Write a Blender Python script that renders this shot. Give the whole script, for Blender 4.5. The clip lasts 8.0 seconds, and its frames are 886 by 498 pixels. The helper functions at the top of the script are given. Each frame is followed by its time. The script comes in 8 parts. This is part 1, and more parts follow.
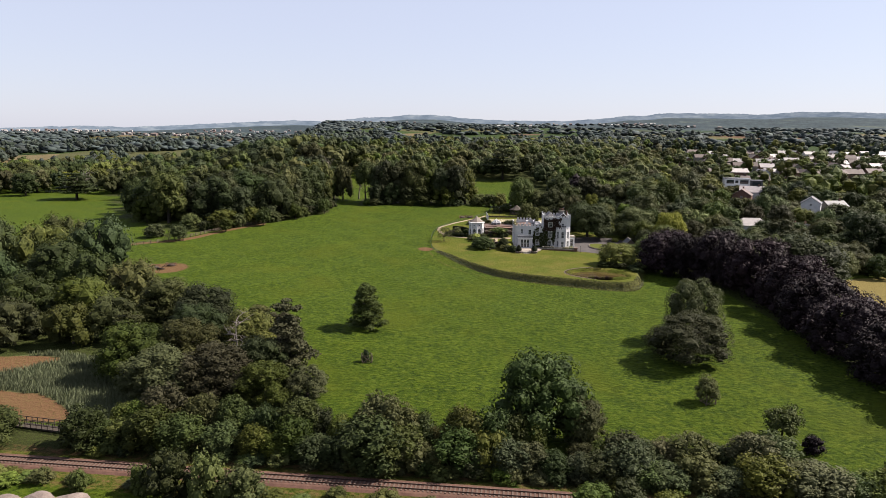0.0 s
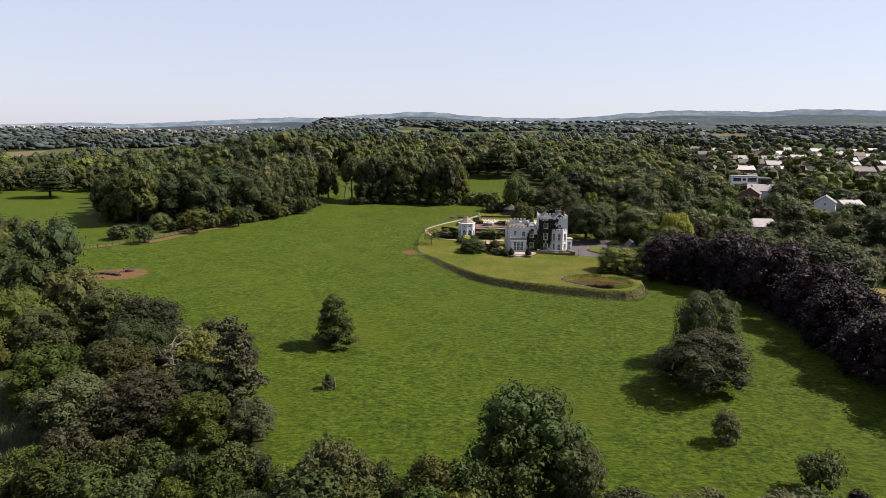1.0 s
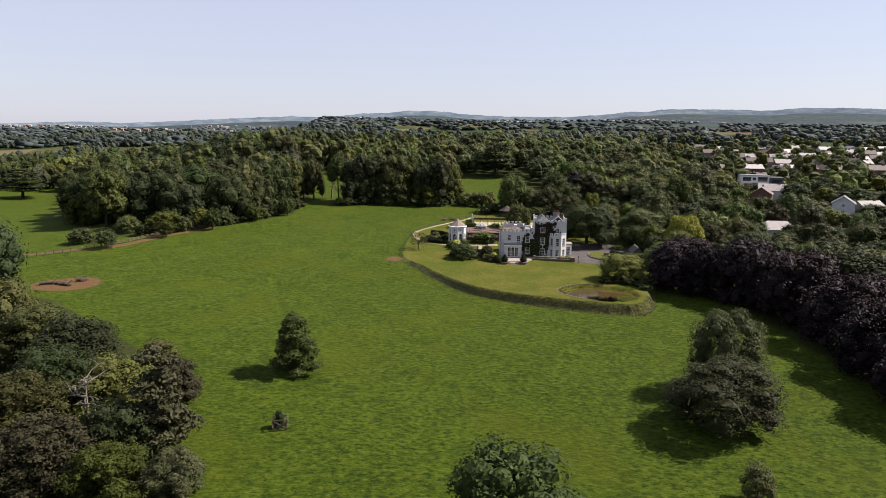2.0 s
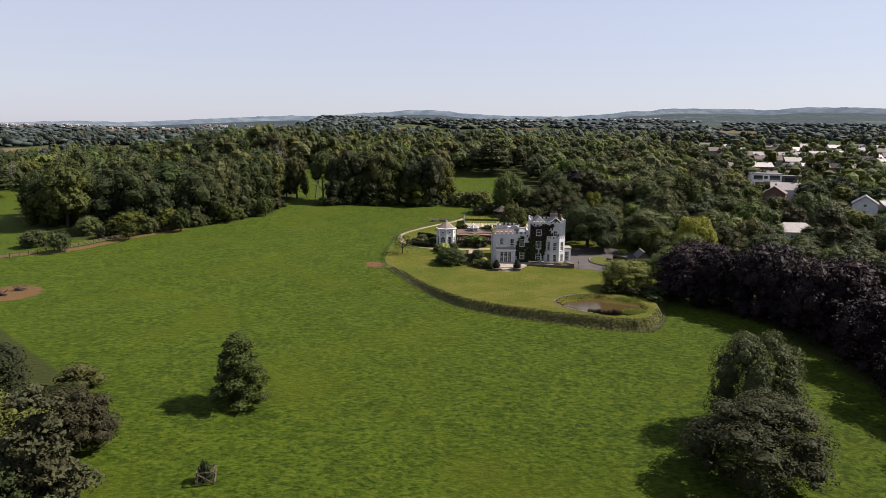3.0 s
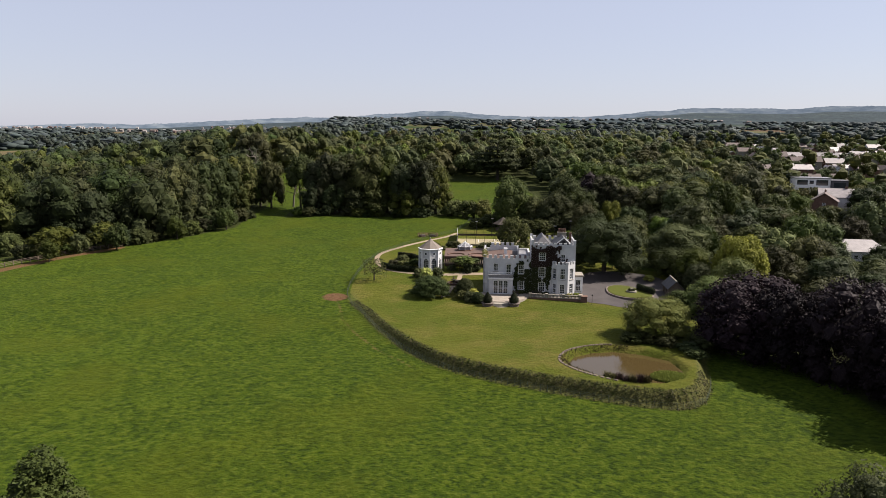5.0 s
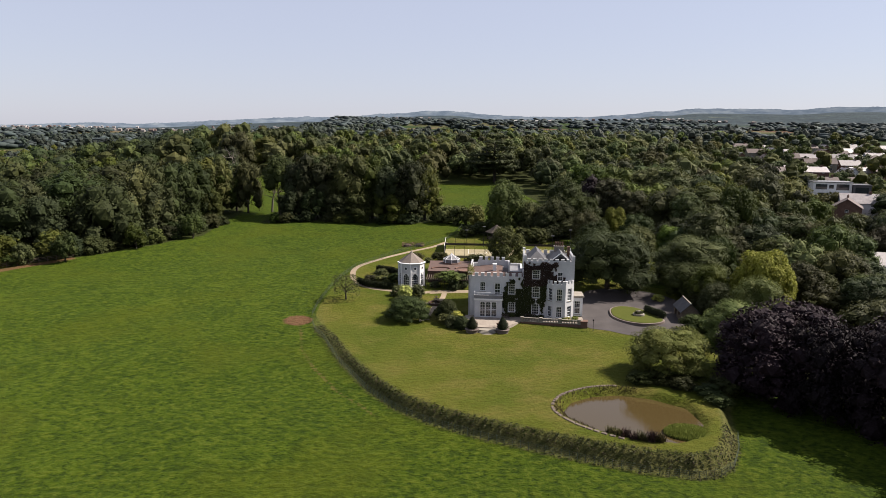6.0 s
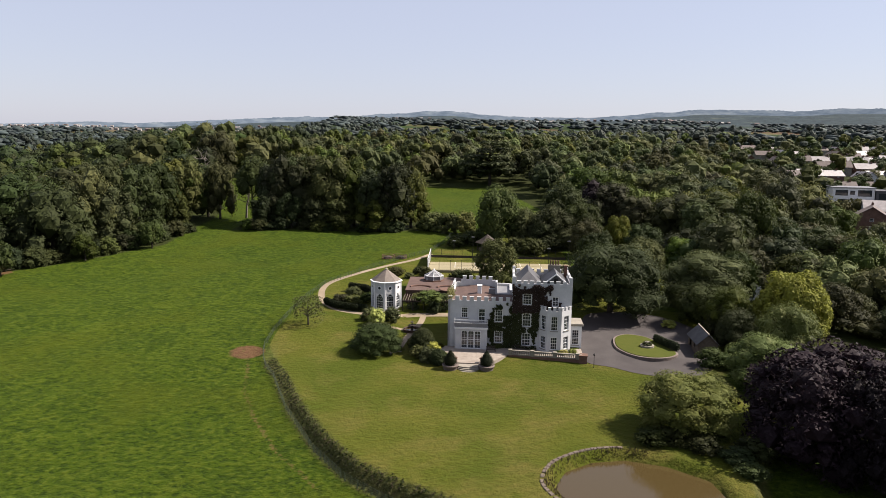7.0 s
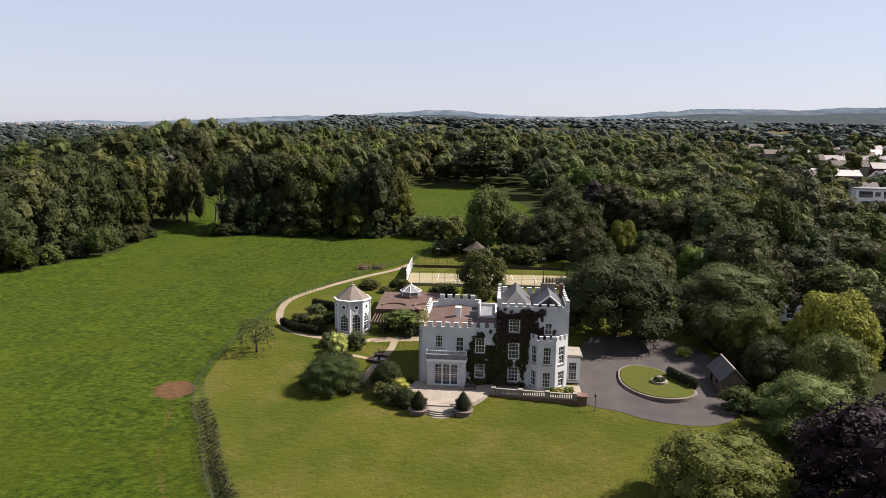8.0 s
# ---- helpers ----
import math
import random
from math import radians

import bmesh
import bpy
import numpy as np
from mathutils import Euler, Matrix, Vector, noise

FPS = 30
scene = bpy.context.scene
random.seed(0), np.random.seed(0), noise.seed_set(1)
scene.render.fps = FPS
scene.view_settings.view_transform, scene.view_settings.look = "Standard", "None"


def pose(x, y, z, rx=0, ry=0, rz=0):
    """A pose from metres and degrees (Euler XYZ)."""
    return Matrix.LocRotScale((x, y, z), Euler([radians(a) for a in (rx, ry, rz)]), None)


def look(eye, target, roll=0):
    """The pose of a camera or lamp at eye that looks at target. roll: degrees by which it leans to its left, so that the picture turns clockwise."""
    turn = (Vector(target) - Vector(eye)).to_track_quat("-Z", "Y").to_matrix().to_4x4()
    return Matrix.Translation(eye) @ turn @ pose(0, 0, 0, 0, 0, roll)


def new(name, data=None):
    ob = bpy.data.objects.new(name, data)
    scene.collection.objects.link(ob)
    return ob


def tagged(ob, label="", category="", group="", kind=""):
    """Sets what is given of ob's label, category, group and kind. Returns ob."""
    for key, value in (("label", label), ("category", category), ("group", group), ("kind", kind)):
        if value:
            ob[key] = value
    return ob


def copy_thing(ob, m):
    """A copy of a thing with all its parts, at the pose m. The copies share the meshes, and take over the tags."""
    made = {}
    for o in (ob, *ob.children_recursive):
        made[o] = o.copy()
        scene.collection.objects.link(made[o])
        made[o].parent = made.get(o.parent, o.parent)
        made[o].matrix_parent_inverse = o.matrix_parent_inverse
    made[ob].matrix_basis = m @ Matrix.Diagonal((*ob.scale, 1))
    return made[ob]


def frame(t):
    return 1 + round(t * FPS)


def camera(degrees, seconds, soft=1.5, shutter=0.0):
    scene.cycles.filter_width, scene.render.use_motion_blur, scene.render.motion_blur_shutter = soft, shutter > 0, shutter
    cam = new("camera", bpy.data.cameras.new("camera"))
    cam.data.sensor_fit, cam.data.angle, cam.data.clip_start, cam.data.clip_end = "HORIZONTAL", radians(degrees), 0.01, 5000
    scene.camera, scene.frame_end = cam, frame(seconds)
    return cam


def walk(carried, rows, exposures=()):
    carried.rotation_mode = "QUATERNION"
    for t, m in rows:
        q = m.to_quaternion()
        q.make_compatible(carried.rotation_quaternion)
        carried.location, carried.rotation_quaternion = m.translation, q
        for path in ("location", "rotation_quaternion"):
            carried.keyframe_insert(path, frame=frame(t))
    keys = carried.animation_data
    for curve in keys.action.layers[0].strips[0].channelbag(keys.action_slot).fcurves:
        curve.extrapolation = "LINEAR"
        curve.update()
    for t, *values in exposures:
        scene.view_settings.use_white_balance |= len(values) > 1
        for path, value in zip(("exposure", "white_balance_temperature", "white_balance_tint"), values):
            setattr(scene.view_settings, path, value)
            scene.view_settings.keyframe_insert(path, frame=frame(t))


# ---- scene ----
cam = camera(64.4, 8.0, soft=0.7)
PATH = [
    (0, (-1.012, 1.788, 46.186), (-1.01, 3.763, 45.872), 0.65),
    (0.5, (1.64, 13.025, 45.092), (1.643, 14.999, 44.77), 0.65),
    (1, (4.15, 24.47, 44.873), (4.152, 26.444, 44.552), 0.7),
    (1.5, (6.525, 35.743, 44.62), (6.525, 37.718, 44.297), 0.7),
    (3, (13.832, 70.173, 41.453), (13.827, 72.148, 41.129), 0.7),
    (3.5, (16.082, 81.721, 41.237), (16.075, 83.695, 40.912), 0.75),
    (4, (18.403, 93.262, 41.135), (18.392, 95.235, 40.812), 0.6),
    (5.3, (24.767, 123.285, 40.825), (24.707, 125.259, 40.504), 0.5),
    (5.5, (25.707, 127.938, 40.814), (25.648, 129.911, 40.492), 0.55),
    (6, (27.793, 139.575, 40.799), (27.732, 141.548, 40.478), 0.6),
    (6.5, (29.827, 151.048, 40.795), (29.764, 153.02, 40.475), 0.7),
    (7, (31.864, 162.607, 40.781), (31.8, 164.581, 40.461), 0.8),
    (7.5, (33.913, 174.304, 40.634), (33.848, 176.278, 40.317), 0.8),
    (8, (35.975, 185.594, 39.723), (35.907, 187.567, 39.401), 0.85),
]
walk(cam, [(t, look(eye, target, roll)) for t, eye, target, roll in PATH],
     exposures=[(0.0, 1.56, 6500, 15.0), (1.5, 1.50, 6500, 15.0), (3.0, 1.37, 6500, 15.0), (5.5, 1.31, 6500, 15.0), (8.0, 1.42, 6500, 15.0)])

# ---- light: a clear summer day, sun from the side and a little ahead ----
SUN_DIR = Vector((1.0, 0.2, 1.02)).normalized()
world = bpy.data.worlds.new("sky")
scene.world = world
world.use_nodes = True
wn = world.node_tree
wn.nodes.clear()
w_out = wn.nodes.new("ShaderNodeOutputWorld")
w_bg = wn.nodes.new("ShaderNodeBackground")
w_sky = wn.nodes.new("ShaderNodeTexSky")
w_sky.sky_type = "NISHITA"
w_sky.sun_disc = False
w_sky.sun_elevation = math.asin(SUN_DIR.z)
w_sky.sun_rotation = math.atan2(SUN_DIR.x, SUN_DIR.y)
w_sky.altitude = 50
w_sky.air_density = 1.0
w_sky.dust_density = 0.8
w_sky.ozone_density = 2.0
w_bg.inputs["Strength"].default_value = 0.056
# thin high summer haze over the whole sky
w_mix = wn.nodes.new("ShaderNodeMix")
w_mix.data_type = "RGBA"
w_mix.inputs[0].default_value = 0.70
w_mix.inputs[7].default_value = (4.35, 4.58, 5.45, 1)
wn.links.new(w_sky.outputs[0], w_mix.inputs[6])
wn.links.new(w_mix.outputs[2], w_bg.inputs[0])
wn.links.new(w_bg.outputs[0], w_out.inputs[0])
sun_data = bpy.data.lights.new("sun", "SUN")
sun_data.energy = 5.0
sun_data.angle = radians(0.53)
sun_data.color = (1.0, 0.93, 0.82)
sun = new("sun", sun_data)
sun.matrix_world = look(SUN_DIR * 100, (0, 0, 0))

# ---- materials ----
class Nodes:
    """A small helper to write node trees."""

    def __init__(self, name):
        self.mat = bpy.data.materials.new(name)
        self.mat.use_nodes = True
        self.t = self.mat.node_tree
        self.t.nodes.clear()
        self.out = self.t.nodes.new("ShaderNodeOutputMaterial")
        self.coord = None

    def n(self, kind, **kw):
        node = self.t.nodes.new(kind)
        for k, v in kw.items():
            if k == "attribute_name":
                node.attribute_name = v
            else:
                node.inputs[k].default_value = v
        return node

    def link(self, a, b):
        self.t.links.new(a, b)

    def pos(self):
        if self.coord is None:
            self.coord = self.t.nodes.new("ShaderNodeNewGeometry").outputs["Position"]
        return self.coord

    def noise(self, scale, detail=3.0, rough=0.55, at=None, stretch=None):
        node = self.n("ShaderNodeTexNoise", Scale=scale, Detail=detail, Roughness=rough)
        at = at or self.pos()
        if stretch:
            m = self.t.nodes.new("ShaderNodeMapping")
            m.inputs["Scale"].default_value = stretch
            self.link(at, m.inputs["Vector"])
            at = m.outputs[0]
        self.link(at, node.inputs["Vector"])
        return node.outputs["Fac"]

    def ramp(self, fac, stops):
        node = self.t.nodes.new("ShaderNodeValToRGB")
        el = node.color_ramp.elements
        while len(el) < len(stops):
            el.new(0.5)
        for e, (p, c) in zip(el, stops):
            e.position = p
            e.color = (c, c, c, 1) if isinstance(c, (int, float)) else (*c, 1)
        self.link(fac, node.inputs[0])
        return node.outputs[0]

    def mix(self, fac, a, b, blend="MIX"):
        node = self.t.nodes.new("ShaderNodeMix")
        node.data_type, node.blend_type = "RGBA", blend
        for v, s in ((fac, node.inputs[0]), (a, node.inputs[6]), (b, node.inputs[7])):
            if isinstance(v, (int, float)):
                s.default_value = v
            elif isinstance(v, tuple):
                s.default_value = (*v, 1)
            else:
                self.link(v, s)
        return node.outputs[2]

    def math(self, op, a, b=0.0):
        node = self.t.nodes.new("ShaderNodeMath")
        node.operation = op
        for v, s in ((a, node.inputs[0]), (b, node.inputs[1])):
            if isinstance(v, (int, float)):
                s.default_value = v
            else:
                self.link(v, s)
        return node.outputs[0]

    def attr(self, name):
        return self.n("ShaderNodeAttribute", attribute_name=name).outputs["Fac"]

    def rand(self):
        return self.t.nodes.new("ShaderNodeObjectInfo").outputs["Random"]

    def island(self):
        return self.t.nodes.new("ShaderNodeNewGeometry").outputs["Random Per Island"]

    def done(self, color, rough=0.8, metal=0.0, bump=None, strength=0.4, dist=0.05, spec=0.3):
        b = self.t.nodes.new("ShaderNodeBsdfPrincipled")
        for v, s in ((color, b.inputs["Base Color"]), (rough, b.inputs["Roughness"]), (metal, b.inputs["Metallic"])):
            if isinstance(v, (int, float)):
                s.default_value = v
            elif isinstance(v, tuple):
                s.default_value = (*v, 1)
            else:
                self.link(v, s)
        b.inputs["Specular IOR Level"].default_value = spec
        if bump is not None:
            bn = self.n("ShaderNodeBump", Strength=strength, Distance=dist)
            self.link(bump, bn.inputs["Height"])
            self.link(bn.outputs[0], b.inputs["Normal"])
        self.link(b.outputs[0], self.out.inputs[0])
        self.bsdf = b
        return self.mat


def plain(name, a, b, scale=1.5, rough=0.8, metal=0.0, fine=12.0, bump=0.3, dist=0.02, spec=0.3):
    """Two tones mixed by a broad and a fine noise, with fine relief."""
    k = Nodes(name)
    broad = k.ramp(k.noise(scale, 4), [(0.32, 0.0), (0.68, 1.0)])
    if not name.startswith("white"):
        a, b = tuple(v * 0.64 for v in a), tuple(v * 0.64 for v in b)
    col = k.mix(broad, a, b)
    grain = k.noise(fine, 3)
    col = k.mix(0.12 if name.startswith("white") else 0.35, col, k.ramp(grain, [(0.3, 0.45), (0.7, 1.0)]), "MULTIPLY")
    return k.done(col, rough, metal, grain, bump, dist, spec)


GREEN = ("oak", "dark", "light", "olive")


def foliage(name, dark, light, tip=None, trans=0.26):
    """Leaves: each clump and each tree its own tone, some light passing through."""
    k = Nodes(name)
    gain = (0.73, 0.735, 0.70) if name.split("_")[0] in GREEN else (0.60, 0.60, 0.58)
    dark, light, tip = [c and tuple(v * g for v, g in zip(c, gain)) for c in (dark, light, tip)]
    col = k.mix(k.math("ADD", k.math("MULTIPLY", k.island(), 0.44), 0.28), dark, light)
    if tip:
        col = k.mix(k.ramp(k.noise(0.35, 2), [(0.5, 0.0), (0.72, 1.0)]), col, tip)
    hsv = k.n("ShaderNodeHueSaturation")
    r = k.math("FRACT", k.math("ADD", k.rand(), k.attr("tone")))
    k.link(k.math("ADD", k.math("MULTIPLY", r, 0.065), 0.468), hsv.inputs["Hue"])
    k.link(k.math("ADD", k.math("MULTIPLY", k.math("FRACT", k.math("MULTIPLY", r, 7.3)), 0.3), 0.8), hsv.inputs["Saturation"])
    drift = k.ramp(k.noise(0.06, 1), [(0.36, 0.72), (0.64, 1.0)])
    val = k.math("ADD", k.math("MULTIPLY", k.math("FRACT", k.math("MULTIPLY", r, 13.7)), 0.80), 0.60)
    k.link(k.math("MULTIPLY", val, drift), hsv.inputs["Value"])
    k.link(col, hsv.inputs["Color"])
    col = hsv.outputs[0]
    k.done(col, 0.7, 0.0, k.noise(1.5, 2, 0.6), 0.45, 0.35, spec=0.12)
    t = k.t.nodes.new("ShaderNodeBsdfTranslucent")
    k.link(col, t.inputs["Color"])
    m = k.t.nodes.new("ShaderNodeMixShader")
    m.inputs[0].default_value = trans
    k.link(k.bsdf.outputs[0], m.inputs[1])
    k.link(t.outputs[0], m.inputs[2])
    k.link(m.outputs[0], k.out.inputs[0])
    return k.mat


def glass(name):
    k = Nodes(name)
    return k.done((0.02, 0.025, 0.03), 0.06, 0.0, k.noise(2.0, 2), 0.05, 0.01, spec=0.7)


def ground_material():
    k = Nodes("ground")
    n_big, n_mid = k.noise(0.022, 4), k.noise(0.16, 4)
    n_fine, n_tuft = k.noise(2.6, 4, 0.65), k.noise(1.15, 5, 0.7, stretch=(0.8, 1.0, 1.0))
    # pasture: greener and yellower drifts, darker tussocks, shade of the gaps painted in
    grass = k.mix(k.ramp(n_big, [(0.35, 0.0), (0.65, 1.0)]), (0.0430, 0.0690, 0.0028), (0.0570, 0.0840, 0.0038))
    grass = k.mix(k.ramp(n_mid, [(0.40, 0.0), (0.66, 0.95)]), grass, (0.0350, 0.0580, 0.0025))
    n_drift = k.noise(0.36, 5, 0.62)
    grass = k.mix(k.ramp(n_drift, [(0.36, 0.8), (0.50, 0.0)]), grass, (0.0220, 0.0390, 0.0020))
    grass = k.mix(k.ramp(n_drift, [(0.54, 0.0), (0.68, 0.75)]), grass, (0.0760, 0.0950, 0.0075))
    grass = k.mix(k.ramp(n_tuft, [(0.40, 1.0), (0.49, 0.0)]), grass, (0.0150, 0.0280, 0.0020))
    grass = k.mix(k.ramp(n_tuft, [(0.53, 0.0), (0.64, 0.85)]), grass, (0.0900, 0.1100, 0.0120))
    dry = k.noise(0.035, 4, 0.6)
    grass = k.mix(k.ramp(dry, [(0.50, 0.0), (0.68, 0.6)]), grass, (0.0640, 0.0740, 0.0040))
    grass = k.mix(1.0, grass, (0.92, 0.93, 0.90), "MULTIPLY")
    # mown lawn, drier and yellower, faint mowing lines
    d = k.attr("lawn")
    lawn = k.mix(k.ramp(n_mid, [(0.35, 0.0), (0.65, 1.0)]), (0.0810, 0.0870, 0.0095), (0.1130, 0.1070, 0.0170))
    lawn = k.mix(k.ramp(k.noise(0.05, 3), [(0.45, 0.0), (0.62, 0.8)]), lawn, (0.0590, 0.0760, 0.0070))
    lawn = k.mix(k.ramp(k.noise(0.11, 5, 0.65), [(0.48, 0.0), (0.66, 0.85)]), lawn, (0.1480, 0.1180, 0.0320))
    wave = k.n("ShaderNodeTexWave", Scale=0.19, Distortion=1.6, Detail=1.0)
    rot = k.t.nodes.new("ShaderNodeMapping")
    rot.inputs["Rotation"].default_value = (0, 0, radians(58))
    k.link(k.pos(), rot.inputs["Vector"])
    k.link(rot.outputs[0], wave.inputs["Vector"])
    lawn = k.mix(k.math("MULTIPLY", wave.outputs["Fac"], 0.22), lawn, (0.0550, 0.0660, 0.0083))
    lawn = k.mix(k.ramp(n_fine, [(0.3, 0.25), (0.6, 0.0)]), lawn, (0.0385, 0.0495, 0.0066))
    jit = k.math("ADD", d, k.math("MULTIPLY", k.math("SUBTRACT", n_fine, 0.5), 0.5))
    col = k.mix(k.ramp(jit, [(0.50, 0.0), (0.505, 1.0)]), grass, lawn)
    # rough bank below the lawn
    bank = k.mix(k.ramp(n_tuft, [(0.36, 0.0), (0.62, 1.0)]), (0.0520, 0.0570, 0.0150), (0.1260, 0.1150, 0.0420))
    col = k.mix(k.attr("bank"), col, bank)
    # woodland floor, brown-green darkened to stand for shade under the trees
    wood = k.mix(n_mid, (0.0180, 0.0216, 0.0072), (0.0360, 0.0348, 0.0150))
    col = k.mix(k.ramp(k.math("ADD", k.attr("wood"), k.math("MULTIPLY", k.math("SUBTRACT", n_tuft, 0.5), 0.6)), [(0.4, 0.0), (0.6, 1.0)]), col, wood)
    # reeds, red earth, hay
    reed = k.mix(n_tuft, (0.0720, 0.0800, 0.0400), (0.1150, 0.1150, 0.0640))
    col = k.mix(k.ramp(k.math("ADD", k.attr("marsh"), k.math("MULTIPLY", k.math("SUBTRACT", n_mid, 0.5), 0.5)), [(0.45, 0.0), (0.55, 1.0)]), col, reed)
    hay = k.mix(n_mid, (0.1560, 0.1140, 0.0420), (0.2160, 0.1620, 0.0600))
    col = k.mix(k.ramp(k.math("ADD", k.attr("hay"), k.math("MULTIPLY", k.math("SUBTRACT", n_mid, 0.5), 0.4)), [(0.45, 0.0), (0.55, 1.0)]), col, hay)
    earth = k.mix(n_tuft, (0.1080, 0.0480, 0.0290), (0.1620, 0.0800, 0.0520))
    col = k.mix(k.ramp(k.math("ADD", k.attr("dirt"), k.math("MULTIPLY", k.math("SUBTRACT", n_tuft, 0.5), 0.7)), [(0.4, 0.0), (0.62, 1.0)]), col, earth)
    # far country: a patchwork of fields
    vor = k.n("ShaderNodeTexVoronoi", Scale=0.0052)
    mp = k.t.nodes.new("ShaderNodeMapping")
    mp.inputs["Scale"].default_value = (1.0, 0.55, 0.0)
    k.link(k.pos(), mp.inputs["Vector"])
    k.link(mp.outputs[0], vor.inputs["Vector"])
    sep = k.t.nodes.new("ShaderNodeSeparateColor")
    k.link(vor.outputs["Color"], sep.inputs[0])
    patch = k.ramp(sep.outputs[0], [(0.0, (0.0240, 0.0400, 0.0150)), (0.3, (0.0400, 0.0640, 0.0170)), (0.60, (0.0300, 0.0440, 0.0170)), (0.72, (0.0900, 0.0860, 0.0400)), (0.84, (0.1640, 0.1260, 0.0720)), (0.95, (0.1340, 0.0760, 0.0520))])
    patch = k.mix(k.ramp(k.noise(0.02, 3), [(0.3, 0.3), (0.6, 0.0)]), patch, (0.0300, 0.0420, 0.0120))
    col = k.mix(k.attr("far"), col, patch)
    # wooded far slopes, blue-grey haze put into their colour
    hazy_hill = k.ramp(k.noise(0.008, 4, stretch=(1, 0.6, 1)), [(0.40, (0.0420, 0.0580, 0.0720)), (0.60, (0.0560, 0.0740, 0.0860)), (0.70, (0.0980, 0.1120, 0.1000))])
    hazy_hill = k.mix(0.8, hazy_hill, k.ramp(k.noise(0.045, 3, 0.7), [(0.36, 0.45), (0.62, 1.25)]), "MULTIPLY")
    col = k.mix(k.attr("hazy_hill"), col, hazy_hill)
    col = k.mix(1.0, col, (0.575, 0.595, 0.55), "MULTIPLY")
    k.done(col, 0.9, 0.0, n_tuft, 1.0, 0.6, spec=0.05)
    k.link(k.math("MULTIPLY", k.math("SUBTRACT", 1.0, k.attr("far")), 0.06), k.bsdf.inputs["Sheen Weight"])
    k.bsdf.inputs["Sheen Roughness"].default_value = 0.4
    k.bsdf.inputs["Sheen Tint"].default_value = (0.6, 0.9, 0.15, 1)
    return k.mat


M = {}
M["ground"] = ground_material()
M["bark"] = plain("bark", (0.0363, 0.0277, 0.0198), (0.0726, 0.0594, 0.0462), 2.0, 0.9, fine=9, bump=0.8, dist=0.06)
M["deadwood"] = plain("dead_wood", (0.1452, 0.1254, 0.1023), (0.2244, 0.1980, 0.1683), 2.0, 0.85, fine=8, bump=0.6, dist=0.04)
M["oak"] = foliage("oak_leaves", (0.0420, 0.0550, 0.0110), (0.0880, 0.1040, 0.0220), (0.1050, 0.1160, 0.0260))
M["dark"] = foliage("dark_leaves", (0.0275, 0.0385, 0.0105), (0.0570, 0.0705, 0.0195))
M["light"] = foliage("light_leaves", (0.0661, 0.0897, 0.0153), (0.1204, 0.1451, 0.0307), (0.1416, 0.1534, 0.0354))
M["yellow"] = foliage("yellow_leaves", (0.2400, 0.2650, 0.0440), (0.4700, 0.4700, 0.0980))
M["grey"] = foliage("grey_leaves", (0.0520, 0.0680, 0.0215), (0.1080, 0.1230, 0.0430))
M["olive"] = foliage("olive_leaves", (0.0471, 0.0517, 0.0161), (0.0920, 0.0931, 0.0310))
M["purple"] = foliage("copper_leaves", (0.0105, 0.0058, 0.0082), (0.0290, 0.0160, 0.0215), trans=0.1)
M["pine"] = foliage("pine_needles", (0.036, 0.042, 0.014), (0.074, 0.078, 0.026), trans=0.15)
M["reed"] = foliage("reed_leaves", (0.1020, 0.1140, 0.0612), (0.1680, 0.1680, 0.1080), trans=0.35)
M["tuft"] = foliage("grass_tufts", (0.0360, 0.0580, 0.0040), (0.0640, 0.0860, 0.0070), trans=0.3)
M["dry"] = foliage("dry_grass", (0.0500, 0.0500, 0.0180), (0.1100, 0.0900, 0.0420), trans=0.3)
M["ivy"] = foliage("creeper_leaves", (0.0300, 0.0440, 0.0110), (0.0720, 0.0900, 0.0210), trans=0.15)
M["creeper"] = foliage("red_creeper_leaves", (0.046, 0.027, 0.022), (0.090, 0.055, 0.042), trans=0.15)
M["render"] = plain("white_render", (0.3700, 0.3730, 0.3780), (0.4500, 0.4520, 0.4530), 0.6, 0.85, fine=5, bump=0.15)
M["white"] = plain("white_paint", (0.5700, 0.5720, 0.5720), (0.6200, 0.6220, 0.6200), 1.5, 0.5, fine=20, bump=0.05)
M["stone"] = plain("pale_stone", (0.2640, 0.2376, 0.1914), (0.3432, 0.3102, 0.2574), 0.9, 0.85, fine=6, bump=0.3)
M["paving"] = plain("terrace_paving", (0.3036, 0.2508, 0.2046), (0.3960, 0.3432, 0.2838), 0.5, 0.85, fine=4, bump=0.2)
M["gravel"] = plain("path_gravel", (0.2772, 0.2178, 0.1452), (0.3564, 0.2838, 0.1980), 0.4, 0.95, fine=9, bump=0.4)
M["tarmac"] = plain("drive_tarmac", (0.0560, 0.0470, 0.0450), (0.0800, 0.0690, 0.0650), 0.25, 0.9, fine=14, bump=0.3)
M["slate"] = plain("slate_roof", (0.0720, 0.0720, 0.0780), (0.1220, 0.1200, 0.1240), 0.8, 0.6, fine=5, bump=0.3)
M["lead"] = plain("lead_roof", (0.1980, 0.1980, 0.2112), (0.2640, 0.2640, 0.2706), 0.8, 0.5, fine=6, bump=0.15)
M["redroof"] = plain("red_roof", (0.1010, 0.0624, 0.0505), (0.1485, 0.0921, 0.0743), 0.7, 0.85, fine=5, bump=0.3)
M["brick"] = plain("brick", (0.1452, 0.0792, 0.0561), (0.2178, 0.1254, 0.0924), 0.9, 0.9, fine=7, bump=0.4)
